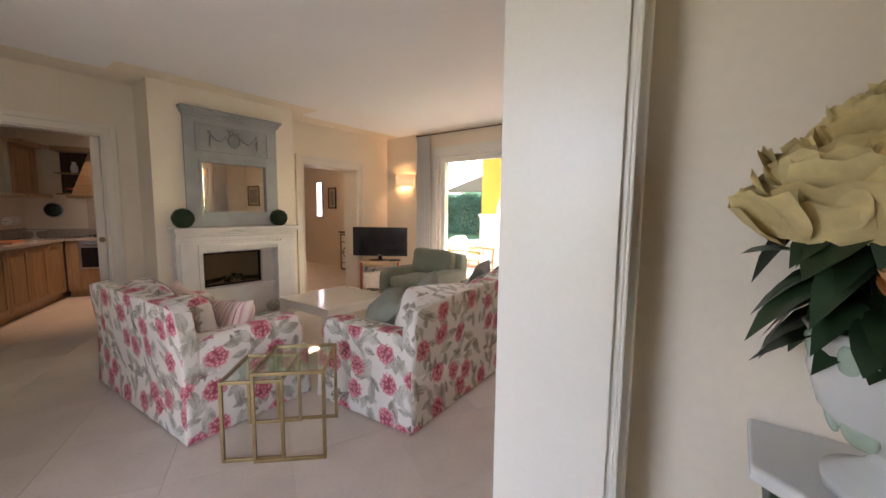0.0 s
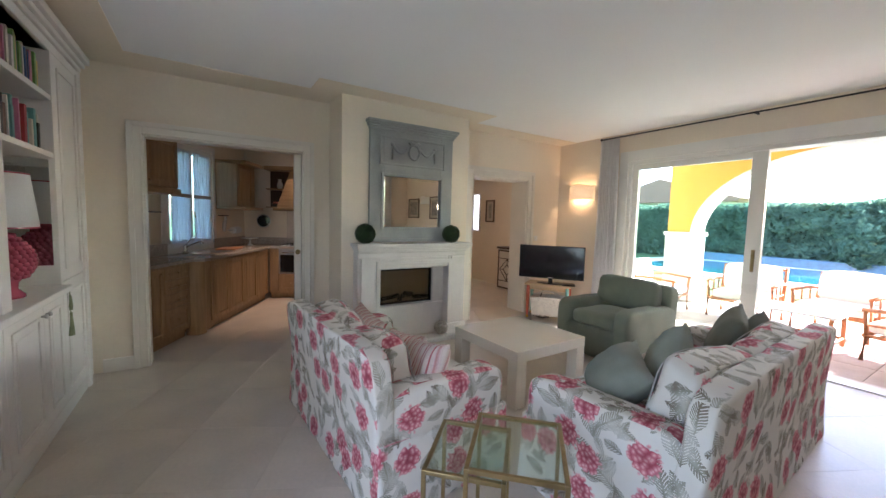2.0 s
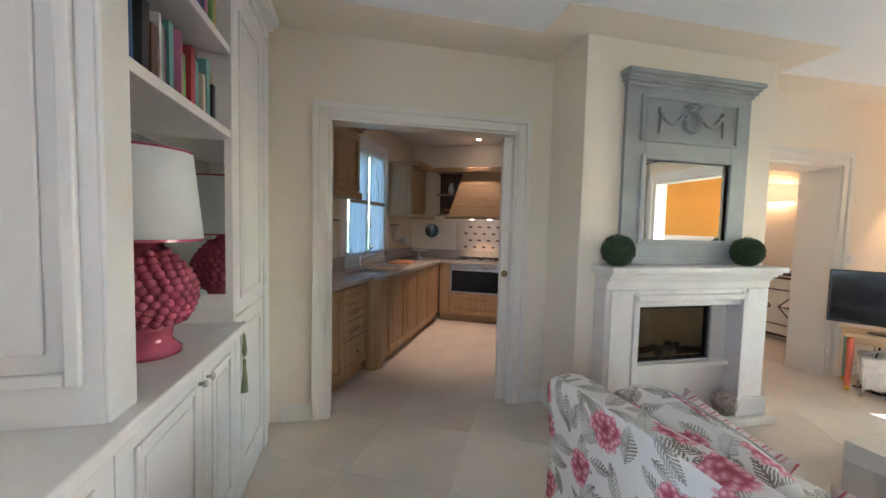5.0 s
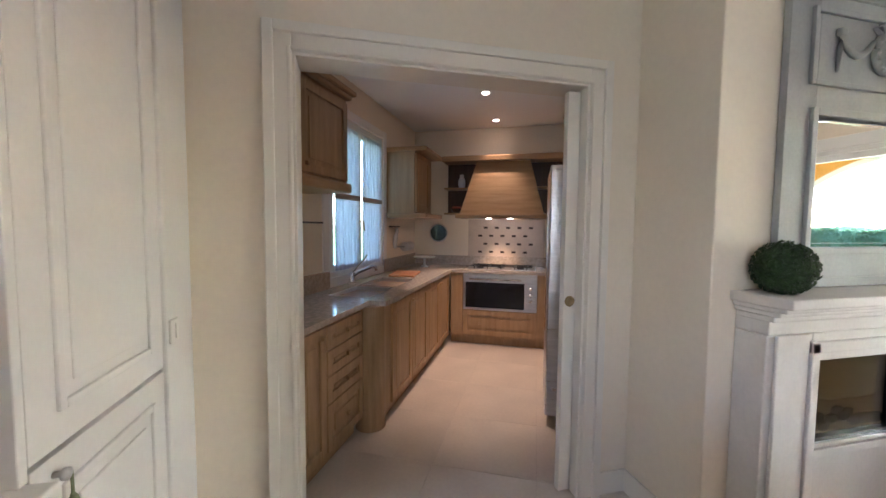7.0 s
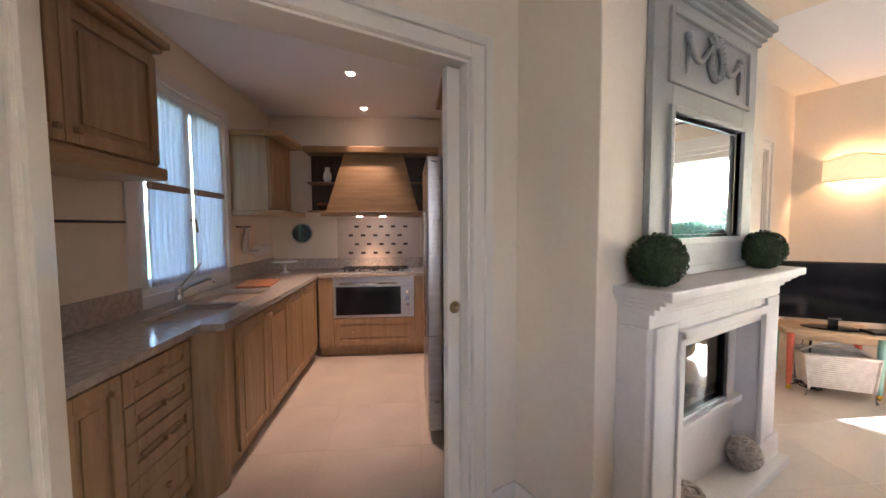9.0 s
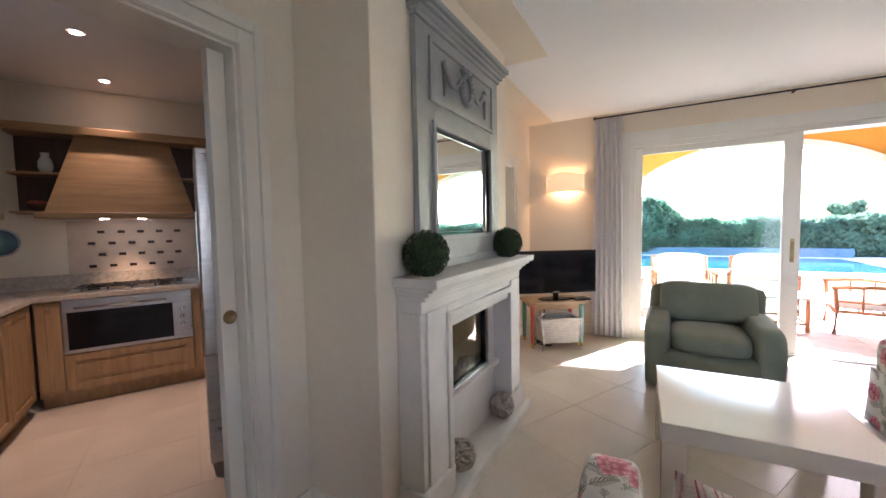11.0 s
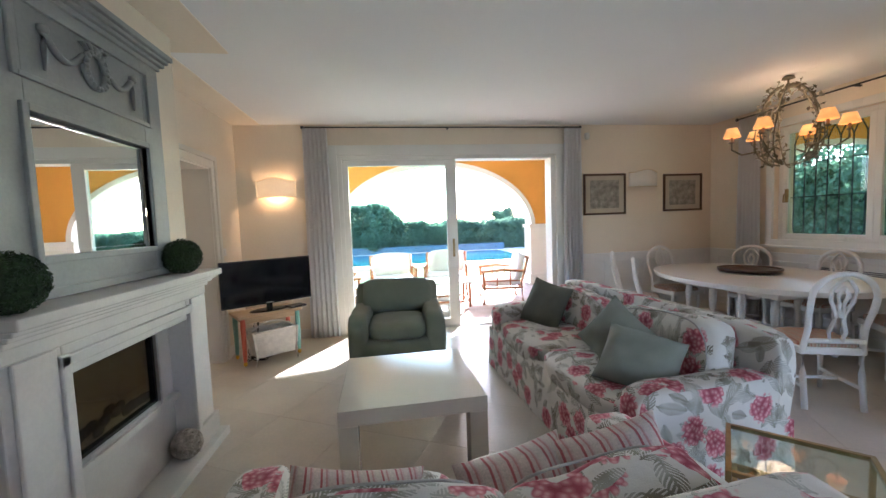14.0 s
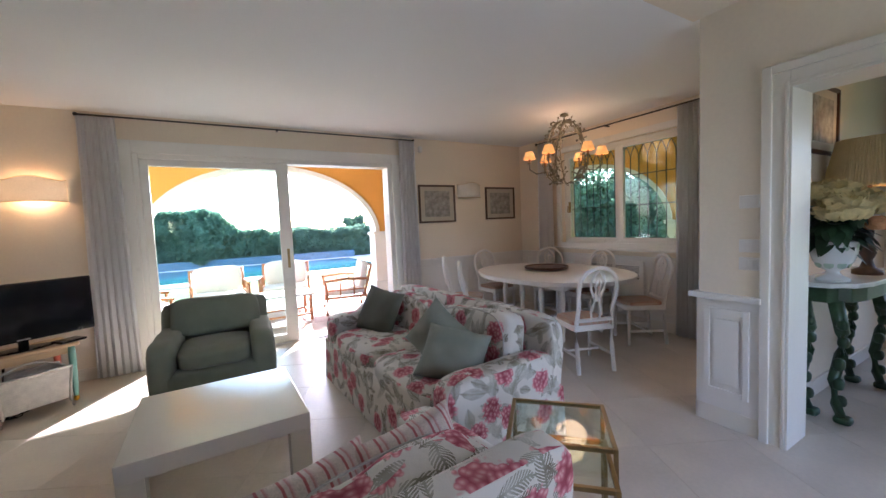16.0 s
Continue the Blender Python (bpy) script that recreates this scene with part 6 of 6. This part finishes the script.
Build().lathe([(0.05, 0), (0.045, 0.01), (0.015, 0.03), (0.013, 0.09), (0.03, 0.105), (0.13, 0.118), (0.14, 0.13), (0.13, 0.132)], 28).done("dish", M_CERAMIC, cs, smooth=True)
cbd = base("cutting_board", KR @ pose(1.55, 0.25, 0.90, 0, 0, 8), "reddish wooden chopping board on the worktop", "board")
Build().box(-0.2, -0.13, 0, 0.2, 0.13, 0.02).done("board", M_TEAK, cbd, bevel=0.006)
pt = base("paper_towel", KR @ pose(2.25, 0.47, 1.16), "white paper towel roll under the wall cabinet", "paper roll")
Build().lathe([(0.015, -0.11), (0.055, -0.11), (0.055, 0.11), (0.015, 0.11)], 20, pose(0, 0, 0, 0, 90, 0)).done("roll", M_WHITE, pt, smooth=False)
Build().tube([(-0.14, 0, 0), (0.14, 0, 0)], 0.008).box(-0.14, -0.005, -0.01, -0.13, 0.08, 0.01).box(0.13, -0.005, -0.01, 0.14, 0.08, 0.01).done("holder", M_STEEL, pt)
pc = base("ceramic_figure", KR @ pose(1.98, 0.52, 1.24), "cream ceramic wall ornament under the cabinet", "ornament")
Build().soft((0.12, 0.04, 0.2), (0, 0, 0), 2.3, 5, 0, 0.02, 3).soft((0.07, 0.04, 0.08), (0.03, 0, 0.11), 2, 4).done("figure", M_CERAMIC, pc, smooth=True)
for u, v in ((1.47, 0.58), (2.42, 0.58)):
    sp = base("ceiling_spotlight", KR @ pose(u, -v, CZ), "lit recessed ceiling spotlight with white rim", "spotlight", "kitchen spotlights")
    Build().lathe([(0.045, -0.006), (0.05, -0.001)], 20).done("rim", M_WHITE, sp)
    Build().lathe([(0.03, -0.010), (0.03, -0.0065)], 16).done("lens", M_SPOT, sp)
    p = KR @ Vector((u, -v, CZ - 0.03))
    lamp("SPOT", "spotlight_bulb", p, LAMPS * (62 if u < 2 else 16), (1, 0.72, 0.48), 0.03, (p.x, p.y, 0))
p, q = KR @ Vector((2.5, -0.63, 1.49)), KR @ Vector((2.62, -0.63, 0.9))
lamp("SPOT", "hood_bulb", p, LAMPS * 10, (1, 0.7, 0.42), 0.02, q)

# ---- hallway beyond the second doorway ----
hw = Build()
hw.box(-8.6, 6.15, 0, WX - 0.16, 6.3, 2.6).box(-8.8, 3.6, 0, -8.6, 6.3, 2.6).box(WX - 0.36, 4.87, 0, WX - 0.16, 6.15, 2.6)
hw.box(-8.6, 3.55, 0, WX - 0.16, 3.68, 2.6).box(WX - 0.36, 3.68, 2.10, WX - 0.16, 4.87, 2.6).box(WX - 0.36, 3.68, 0, WX - 0.16, 3.78, 2.1)
structure(hw.done("wall_hall", M_WALL), "cream plaster hall walls", "wall")
structure(solid("floor_hall", M_TILE, -8.6, NY + 0.3, -0.3, WX - 0.16, 6.15, -0.001), "beige stone hall floor", "floor")
structure(solid("ceiling_hall", M_CEIL, -8.8, 3.55, 2.6, WX - 0.16, 6.3, 2.7), "white hall ceiling", "ceiling")
hc = base("chest_of_drawers", pose(-6.02, 6.13, 0), "cream chest with dark lozenge strapwork and walnut top", "chest")
solid("body", M_TRIM, -0.55, -0.36, 0.03, 0.55, 0, 0.86, parent=hc, bevel=0.004)
solid("top", M_DARKWOOD, -0.58, -0.39, 0.86, 0.58, 0, 0.90, parent=hc, bevel=0.006)
b = Build()
frame_y(b, -0.36, -0.55, 0.55, 0.05, 0.84, 0.03, 0.008)
b.box(-0.55, -0.368, 0.66, 0.55, -0.36, 0.675).box(-0.55, -0.368, 0.2, 0.55, -0.36, 0.215)
for cx in (-0.27, 0.27):
    for s0 in (0.22, 0.11):
        w, h = s0, s0
        for k in range(4):
            a0, a1 = k * math.pi / 2, (k + 1) * math.pi / 2
            b.tube([(cx + w * math.cos(a0), -0.364, 0.44 + h * math.sin(a0)), (cx + w * math.cos(a1), -0.364, 0.44 + h * math.sin(a1))], 0.008, 5)
    for k in range(4):
        a0 = k * math.pi / 2
        b.tube([(cx + 0.11 * math.cos(a0), -0.364, 0.44 + 0.11 * math.sin(a0)), (cx + 0.22 * math.cos(a0), -0.364, 0.44 + 0.22 * math.sin(a0))], 0.008, 5)
b.done("strapwork", M_DARKWOOD, hc)
sconce(pose(-6.35, 6.15, 1.98), True, 0.5, 0.26)
lamp("POINT", "hall_bulb", (-6.35, 6.09, 1.96), LAMPS * 6.0, (1, 0.60, 0.28), 0.03)
# added point light to brighten the hall; it has no fixture
lamp("POINT", "hall_fill_light", (-5.9, 4.6, 2.35), LAMPS * 5.0, (1, 0.75, 0.5), 0.1)
picture(pose(-7.35, 6.15, 1.65), 0.3, 0.5, "small dark framed picture in the hall")
hn = base("window_3", pose(-7.85, 6.15, 1.62), "narrow bright hall window with white frame", "window", "", "structure")
b = Build()
frame_y(b, 0, -0.14, 0.14, -0.45, 0.45, 0.04, 0.03)
b.done("frame", M_WHITE, hn, bevel=0.003)
# the pane itself glows in place of daylight; the wall behind is solid
solid("pane", glow("glowing_window_pane", (0.95, 0.98, 1.0), (0.8, 0.8, 0.8), 0.4), -0.1, -0.012, -0.41, 0.1, -0.004, 0.41, parent=hn)

# ---- porch ----


def arch_outline(c, half, spring, rise, lo, hi, top, n=28):
    pts = [(lo, 0), (lo, top), (hi, top), (hi, 0), (c + half, 0), (c + half, spring)]
    pts += [(c + half * math.cos(math.pi * i / n), spring + rise * math.sin(math.pi * i / n)) for i in range(1, n)]
    return pts + [(c - half, spring), (c - half, 0)]


AC, AH, AS, AR = -2.02, 2.02, 1.28, 1.30
pw = base("porch_wall", pose(0, 8.42, 0), "ochre rendered porch wall with a wide arch", "wall", "", "structure")
Build().prism(arch_outline(AC, AH + 0.004, AS, AR + 0.004, -4.55, 4.5, 2.9), 0.3).done("wall", M_ORANGE, pw)
ab = Build()
ring = [(AC + (AH + d) * math.cos(math.pi * i / 32), AS + (AR + d) * math.sin(math.pi * i / 32), d) for d in (0.09, 0.0) for i in range(33)]
outer, inner = ring[:33], ring[33:]
for i in range(32):
    seg = [(outer[i][0], outer[i][1]), (outer[i + 1][0], outer[i + 1][1]), (inner[i + 1][0], inner[i + 1][1]), (inner[i][0], inner[i][1])]
    ab.prism(seg, 0.36, pose(0, -0.03, 0))
ab.done("arch_moulding", M_PORCHWHITE, pw)
pb = Build()
pb.box(-4.58, -0.025, 0, AC - AH + 0.03, 0.325, AS - 0.04).box(-4.61, -0.05, AS - 0.04, AC - AH + 0.06, 0.35, AS + 0.03).box(AC + AH - 0.03, -0.025, 0, 4.5, 0.325, AS - 0.04).box(AC + AH - 0.06, -0.05, AS - 0.04, 4.5, 0.35, AS + 0.03)
pb.box(-4.62, -0.06, 0, AC - AH + 0.06, 0.36, 0.22).box(AC + AH - 0.06, -0.06, 0, 4.5, 0.36, 0.22)
pb.done("plinth", M_PORCHWHITE, pw, bevel=0.01)
pe = base("porch_wall", Matrix.Translation((4.2, 0, 0)) @ Matrix(((0, 1, 0, 0), (1, 0, 0, 0), (0, 0, 1, 0), (0, 0, 0, 1))), "ochre rendered side wall of the porch with an arch", "wall", "", "structure")
Build().prism(arch_outline(6.2, 1.75, AS, 1.2, 0.0, 8.42, 2.9), 0.3).done("wall", M_ORANGE, pe)
b = Build()
for i in range(28):
    a0, a1 = math.pi * i / 28, math.pi * (i + 1) / 28
    b.prism([(6.2 + 1.83 * math.cos(a0), AS + 1.28 * math.sin(a0)), (6.2 + 1.83 * math.cos(a1), AS + 1.28 * math.sin(a1)), (6.2 + 1.745 * math.cos(a1), AS + 1.195 * math.sin(a1)), (6.2 + 1.745 * math.cos(a0), AS + 1.195 * math.sin(a0))], 0.36, pose(0, -0.03, 0))
b.done("arch_moulding", M_PORCHWHITE, pe)
Build().box(0, -0.025, 0, 4.48, 0.325, AS - 0.04).box(0, -0.05, AS - 0.04, 4.51, 0.35, AS + 0.03).done("plinth", M_PORCHWHITE, pe, bevel=0.01)
# roof slabs out of view, added so that the porch walls lie in shade
structure(solid("porch_roof", M_PORCHWHITE, -4.7, NY + 0.30, 2.80, 4.7, 8.9, 3.0), "unseen white roof slab, added to shade the porch", "ceiling")
solid("porch_side_roof", M_PORCHWHITE, EX + 0.28, -0.2, 2.80, 4.7, NY + 0.30, 3.0)
structure(bpy.data.objects["porch_side_roof"], "unseen white side roof slab, added to shade the porch", "ceiling")
structure(solid("roof", M_TERRA, -5.1, -1.0, 2.96, 1.95, NY + 0.31, 3.1), "terracotta roof of the house", "roof")


def garden_seat(at, w, label, cat, back=0.8):
    """Bamboo-style teak seat with white cushions; faces +y."""
    top = base("garden_armchair" if w < 0.9 else "garden_sofa", at, label, cat, "porch seats")
    b = Build()
    for x in (-w / 2, w / 2):
        b.tube([(x, 0.33, 0), (x, 0.31, 0.3), (x, 0.33, 0.56)], 0.022).tube([(x, -0.33, 0), (x, -0.30, 0.35), (x, -0.42, back)], 0.022)
        b.tube([(x, 0.36, 0.56), (x, 0.0, 0.585), (x, -0.36, 0.56)], 0.022).tube([(x, 0.33, 0.28), (x, -0.31, 0.28)], 0.02).tube([(x, 0.32, 0.40), (x, -0.33, 0.40)], 0.012)
        for y in (-0.12, 0.1):
            b.tube([(x, y, 0.28), (x, y, 0.57)], 0.012)
    for y, z in ((0.33, 0.28), (-0.31, 0.28), (-0.41, back - 0.02), (-0.36, 0.55)):
        b.tube([(-w / 2, y, z), (w / 2, y, z)], 0.02)
    for i in range(7):
        y = -0.28 + i * 0.1
        b.tube([(-w / 2, y, 0.285), (w / 2, y, 0.285)], 0.012, 5)
    b.done("frame", M_TEAK, top, smooth=True)
    k = 1 if w < 0.9 else 2
    for i in range(k):
        cw = (w - 0.06) / k
        x = -w / 2 + 0.03 + cw * (i + 0.5)
        Build().soft((cw, 0.66, 0.13), (x, 0.02, 0.365), 6, 6, 0.1, 0.006, i).done("seat_cushion", M_CREAMCUSH, top, smooth=True)
        Build().soft((cw, 0.14, 0.46), (0, 0, 0), 5, 6, 0, 0.008, i + 3, pose(x, -0.29, 0.62, 12, 0, 0)).done("back_cushion", M_CREAMCUSH, top, smooth=True)


garden_seat(pose(-1.12, 7.05, 0, 0, 0, 80), 0.78, "orange teak armchair with white canvas cushions", "chair")
garden_seat(pose(-1.95, 8.0, 0, 0, 0, 170), 0.80, "orange teak armchair with white canvas cushions", "chair")
garden_seat(pose(-3.0, 7.85, 0, 0, 0, 185), 0.80, "orange teak armchair with white canvas cushions", "chair")
garden_seat(pose(-3.95, 7.1, 0, 0, 0, -80), 0.80, "orange teak armchair with white canvas cushions", "chair")
gt = base("garden_table", pose(-2.2, 6.95, 0), "low orange teak garden table with pale top", "table")
solid("top", M_COPING, -0.5, -0.32, 0.40, 0.5, 0.32, 0.43, parent=gt, bevel=0.006)
b = Build()
for x in (-0.44, 0.44):
    for y in (-0.27, 0.27):
        b.tube([(x, y, 0), (x, y, 0.40)], 0.024)
b.tube([(-0.44, -0.27, 0.1), (0.44, -0.27, 0.1)], 0.016).tube([(-0.44, 0.27, 0.1), (0.44, 0.27, 0.1)], 0.016).tube([(-0.44, -0.27, 0.1), (-0.44, 0.27, 0.1)], 0.016).tube([(0.44, -0.27, 0.1), (0.44, 0.27, 0.1)], 0.016)
b.done("frame", M_TEAK, gt, smooth=True)

# ---- garden ----
structure(solid("ground", M_LAWN, -400, -400, -0.4, 400, 400, -0.06), "green lawn", "ground")
PX0, PX1, PY0, PY1 = -9.0, 2.4, 14.2, 19.2
cp = Build()
cp.box(PX0 - 0.9, PY0 - 0.9, -0.07, PX1 + 1.5, PY0, -0.03).box(PX0 - 0.9, PY1, -0.07, PX1 + 1.5, PY1 + 0.6, -0.03).box(PX0 - 0.9, PY0, -0.07, PX0, PY1, -0.03).box(PX1, PY0, -0.07, PX1 + 1.5, PY1, -0.03)
structure(cp.done("pavement", M_COPING, bevel=0.01), "pale stone paving round the pool", "pavement")
structure(solid("water", M_WATER, PX0 + 0.02, PY0 + 0.02, -0.07, PX1 - 0.02, PY1 - 0.02, -0.045), "blue-green swimming pool water", "water")
structure(solid("pool_wall", M_POOLRIM, PX0 - 0.4, PY1 + 0.15, -0.05, PX1 + 0.4, PY1 + 0.4, 0.30, bevel=0.01), "low blue mosaic wall behind the pool", "wall")


def foliage(name, label, count, place, size, material=M_LEAF, seed=1, cat="hedge"):
    rnd = random.Random(seed)
    b = Build()
    for i in range(count):
        p, nrm = place(rnd)
        d = (nrm + 0.8 * Vector((rnd.uniform(-1, 1), rnd.uniform(-1, 1), rnd.uniform(-1, 1)))).normalized()
        leaf_quad(b, p, d, rnd.uniform(size * 0.6, size * 1.3), rnd.uniform(0, 6.3))
    return tagged(b.done(name, material), label, cat, "", "stuff")


def hedge_top(x):
    lump_h = 0.22 * noise.noise(Vector((x * 0.9, 0, 0))) + 0.12 * noise.noise(Vector((x * 2.7, 3, 0)))
    high = 2.35 if x < -3.0 else 1.38 + 0.97 * max(0, 1 - (x + 3.0) / 0.8)
    return high + lump_h


def hedge_place(rnd):
    x = rnd.uniform(-24, 14)
    h = hedge_top(x)
    if rnd.random() < 0.28:
        y = rnd.uniform(20.0, 21.6)
        return Vector((x, y, h + rnd.uniform(-0.15, 0.1))), Vector((0, -0.2, 1))
    z = rnd.uniform(-0.05, h)
    dent = 0.35 * noise.noise(Vector((x * 1.1, z * 1.3, 7)))
    return Vector((x, 20.0 + dent + rnd.uniform(-0.12, 0.25), z)), Vector((0, -1, 0.25))


foliage("hedge", "tall dense green laurel hedge beyond the pool", 60000, hedge_place, 0.2, M_LEAF, 3)
# solid dark blocks behind the leaves stand in for the hedge's shaded depth
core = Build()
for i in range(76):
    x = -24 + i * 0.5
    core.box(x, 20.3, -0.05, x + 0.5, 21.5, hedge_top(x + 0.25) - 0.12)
tagged(core.done("hedge_heart", M_BOX), "solid dark core that stands in for shade inside the hedge", "hedge", "", "stuff")


def east_place(rnd):
    y = rnd.uniform(0, 16)
    h = 2.9 + 0.5 * noise.noise(Vector((y * 0.8, 0, 5))) + 0.6 * (y > 8.5)
    z = rnd.uniform(-0.05, h)
    dent = 0.5 * noise.noise(Vector((y * 1.0, z * 1.2, 2)))
    return Vector((9.0 + dent + rnd.uniform(-0.1, 0.6), y, z)), Vector((-1, 0, 0.25))


foliage("hedge", "tall mixed green shrubs beyond the side arch", 22000, east_place, 0.16, M_LEAF, 8)
# one dark box, again in place of the shade between the leaves
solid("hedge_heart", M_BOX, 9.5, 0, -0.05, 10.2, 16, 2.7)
tagged(bpy.data.objects["hedge_heart.001"], "solid dark core that stands in for shade inside the shrubs", "hedge", "", "stuff")


def shrub(at, r, h, n, seed, label="rounded garden shrub with green leaves"):
    def place(rnd):
        d = Vector((rnd.gauss(0, 1), rnd.gauss(0, 1), rnd.gauss(0, 1))).normalized()
        q = Vector((d.x * r, d.y * r, h * (0.5 + 0.5 * d.z)))
        return Vector(at) + q * (0.75 + 0.35 * noise.noise(d * 2.5 + Vector((seed, 0, 0))) + rnd.uniform(-0.1, 0.1)), d
    foliage("shrub", label, n, place, 0.16, M_LEAF, seed, "shrub")


shrub((-3.75, 19.8, -0.05), 1.0, 2.4, 5000, 4, "large rounded green shrub before the hedge")


def tree(at, h, r, seed):
    rnd = random.Random(seed)
    top = base("tree", pose(*at), "distant leafy tree beyond the hedge", "tree", "garden trees")
    b = Build().tube([(0, 0, 0), (0.1, 0, h * 0.3), (0, 0.1, h * 0.6)], 0.22, 8, 0.1)
    tips = []
    for i in range(9):
        a = i * 0.7
        t = Vector((r * 0.7 * math.cos(a), r * 0.7 * math.sin(a), h * (0.25 + 0.65 * rnd.random())))
        b.tube([(0, 0, h * 0.4), t * 0.6 + Vector((0, 0, h * 0.15)), t], 0.08, 6, 0.02)
        tips.append(t)
    b.done("trunk", M_DARKWOOD, top, smooth=True)
    lv = Build()
    for i in range(3000):
        t = rnd.choice(tips)
        d = Vector((rnd.gauss(0, 1), rnd.gauss(0, 1), rnd.gauss(0, 0.8))).normalized()
        leaf_quad(lv, t + d * r * 0.65 * rnd.uniform(0.2, 1.0), d, rnd.uniform(0.15, 0.35), rnd.uniform(0, 6.3))
    lv.done("crown", M_LEAF, top)


tree((10.4, 44, -0.06), 2.9, 1.1, 2)
nb = base("neighbour_house", pose(-15.5, 32, 0), "distant house with a low brown tiled roof", "house")
solid("wall", M_PORCHWHITE, -4, -3, -0.06, 4, 3, 3.3, parent=nb)
b = Build().prism([(-5, 3.2), (-4.8, 3.05), (4.8, 3.05), (5, 3.2), (0, 4.7)], 8, pose(0, -4, 0))
b.done("roof", M_TERRA, nb)

# ---- paving and floor pieces ----
pf = structure(solid("porch_floor", M_GROUT, -5.6, NY + 0.3, -0.3, 4.9, 9.2, -0.03), "pink stone porch paving", "pavement")
me = Build().box(-0.297, -0.297, -0.03, 0.297, 0.297, -0.012).done("paver", M_PORCHFLOOR, pf)
paver_mesh = me.data
k = 0
for i in range(17):
    for j in range(5):
        o = me if k == 0 else new("paver", paver_mesh)
        k += 1
        o.parent = pf
        o.matrix_basis = pose(-5.25 + 0.6 * i, NY + 0.62 + 0.6 * j, 0)

fl = structure(solid("floor", M_GROUT, -9.0, -1.6, -0.3, 2.9, NY + 0.3, -0.003), "large beige stone floor tiles laid at an angle", "floor")
T = 0.60
ca, sa = math.cos(radians(-27.4)), math.sin(radians(-27.4))
LO, HI = (-8.9, -0.75), (2.7, NY + 0.28)


def clip(poly, axis, lim, keep_low):
    out = []
    for p, q in zip(poly, poly[1:] + poly[:1]):
        a, b2 = ((lim - p[axis]), (lim - q[axis])) if keep_low else ((p[axis] - lim), (q[axis] - lim))
        if a >= 0:
            out.append(p)
        if a * b2 < 0:
            t = a / (a - b2)
            out.append((p[0] + (q[0] - p[0]) * t, p[1] + (q[1] - p[1]) * t))
    return out


tile_mesh = None
for i in range(-24, 24):
    for j in range(-24, 24):
        cx, cy = -3.0 + (i * T) * ca - (j * T) * sa, 2.0 + (i * T) * sa + (j * T) * ca
        h = T / 2 - 0.0007
        corners = [(cx + x * ca - y * sa, cy + x * sa + y * ca) for x, y in ((-h, -h), (h, -h), (h, h), (-h, h))]
        poly = corners
        for axis in (0, 1):
            poly = clip(poly, axis, LO[axis], False)
            poly = clip(poly, axis, HI[axis], True) if poly else poly
        if len(poly) < 3:
            continue
        whole = len(poly) == 4 and all(abs(a[0] - c[0]) + abs(a[1] - c[1]) < 1e-6 for a, c in zip(poly, corners))
        if whole and tile_mesh:
            o = new("tile", tile_mesh)
        else:
            local = [((x - cx) * ca + (y - cy) * sa, -(x - cx) * sa + (y - cy) * ca) for x, y in poly]
            b = Build()
            lo_r = [b.bm.verts.new((x, y, -0.02)) for x, y in local]
            mid_r = [b.bm.verts.new((x, y, -0.0012)) for x, y in local]
            hi_r = [b.bm.verts.new((x * 0.998, y * 0.998, 0.0)) for x, y in local]
            b.bm.faces.new(hi_r)
            for r0, r1 in ((lo_r, mid_r), (mid_r, hi_r)):
                for q in range(len(r0)):
                    w = (q + 1) % len(r0)
                    b.bm.faces.new((r0[q], r0[w], r1[w], r1[q]))
            o = b.done("tile", M_TILE)
            if whole:
                tile_mesh = o.data
        o.parent = fl
        o.matrix_basis = pose(cx, cy, 0, 0, 0, -27.4)
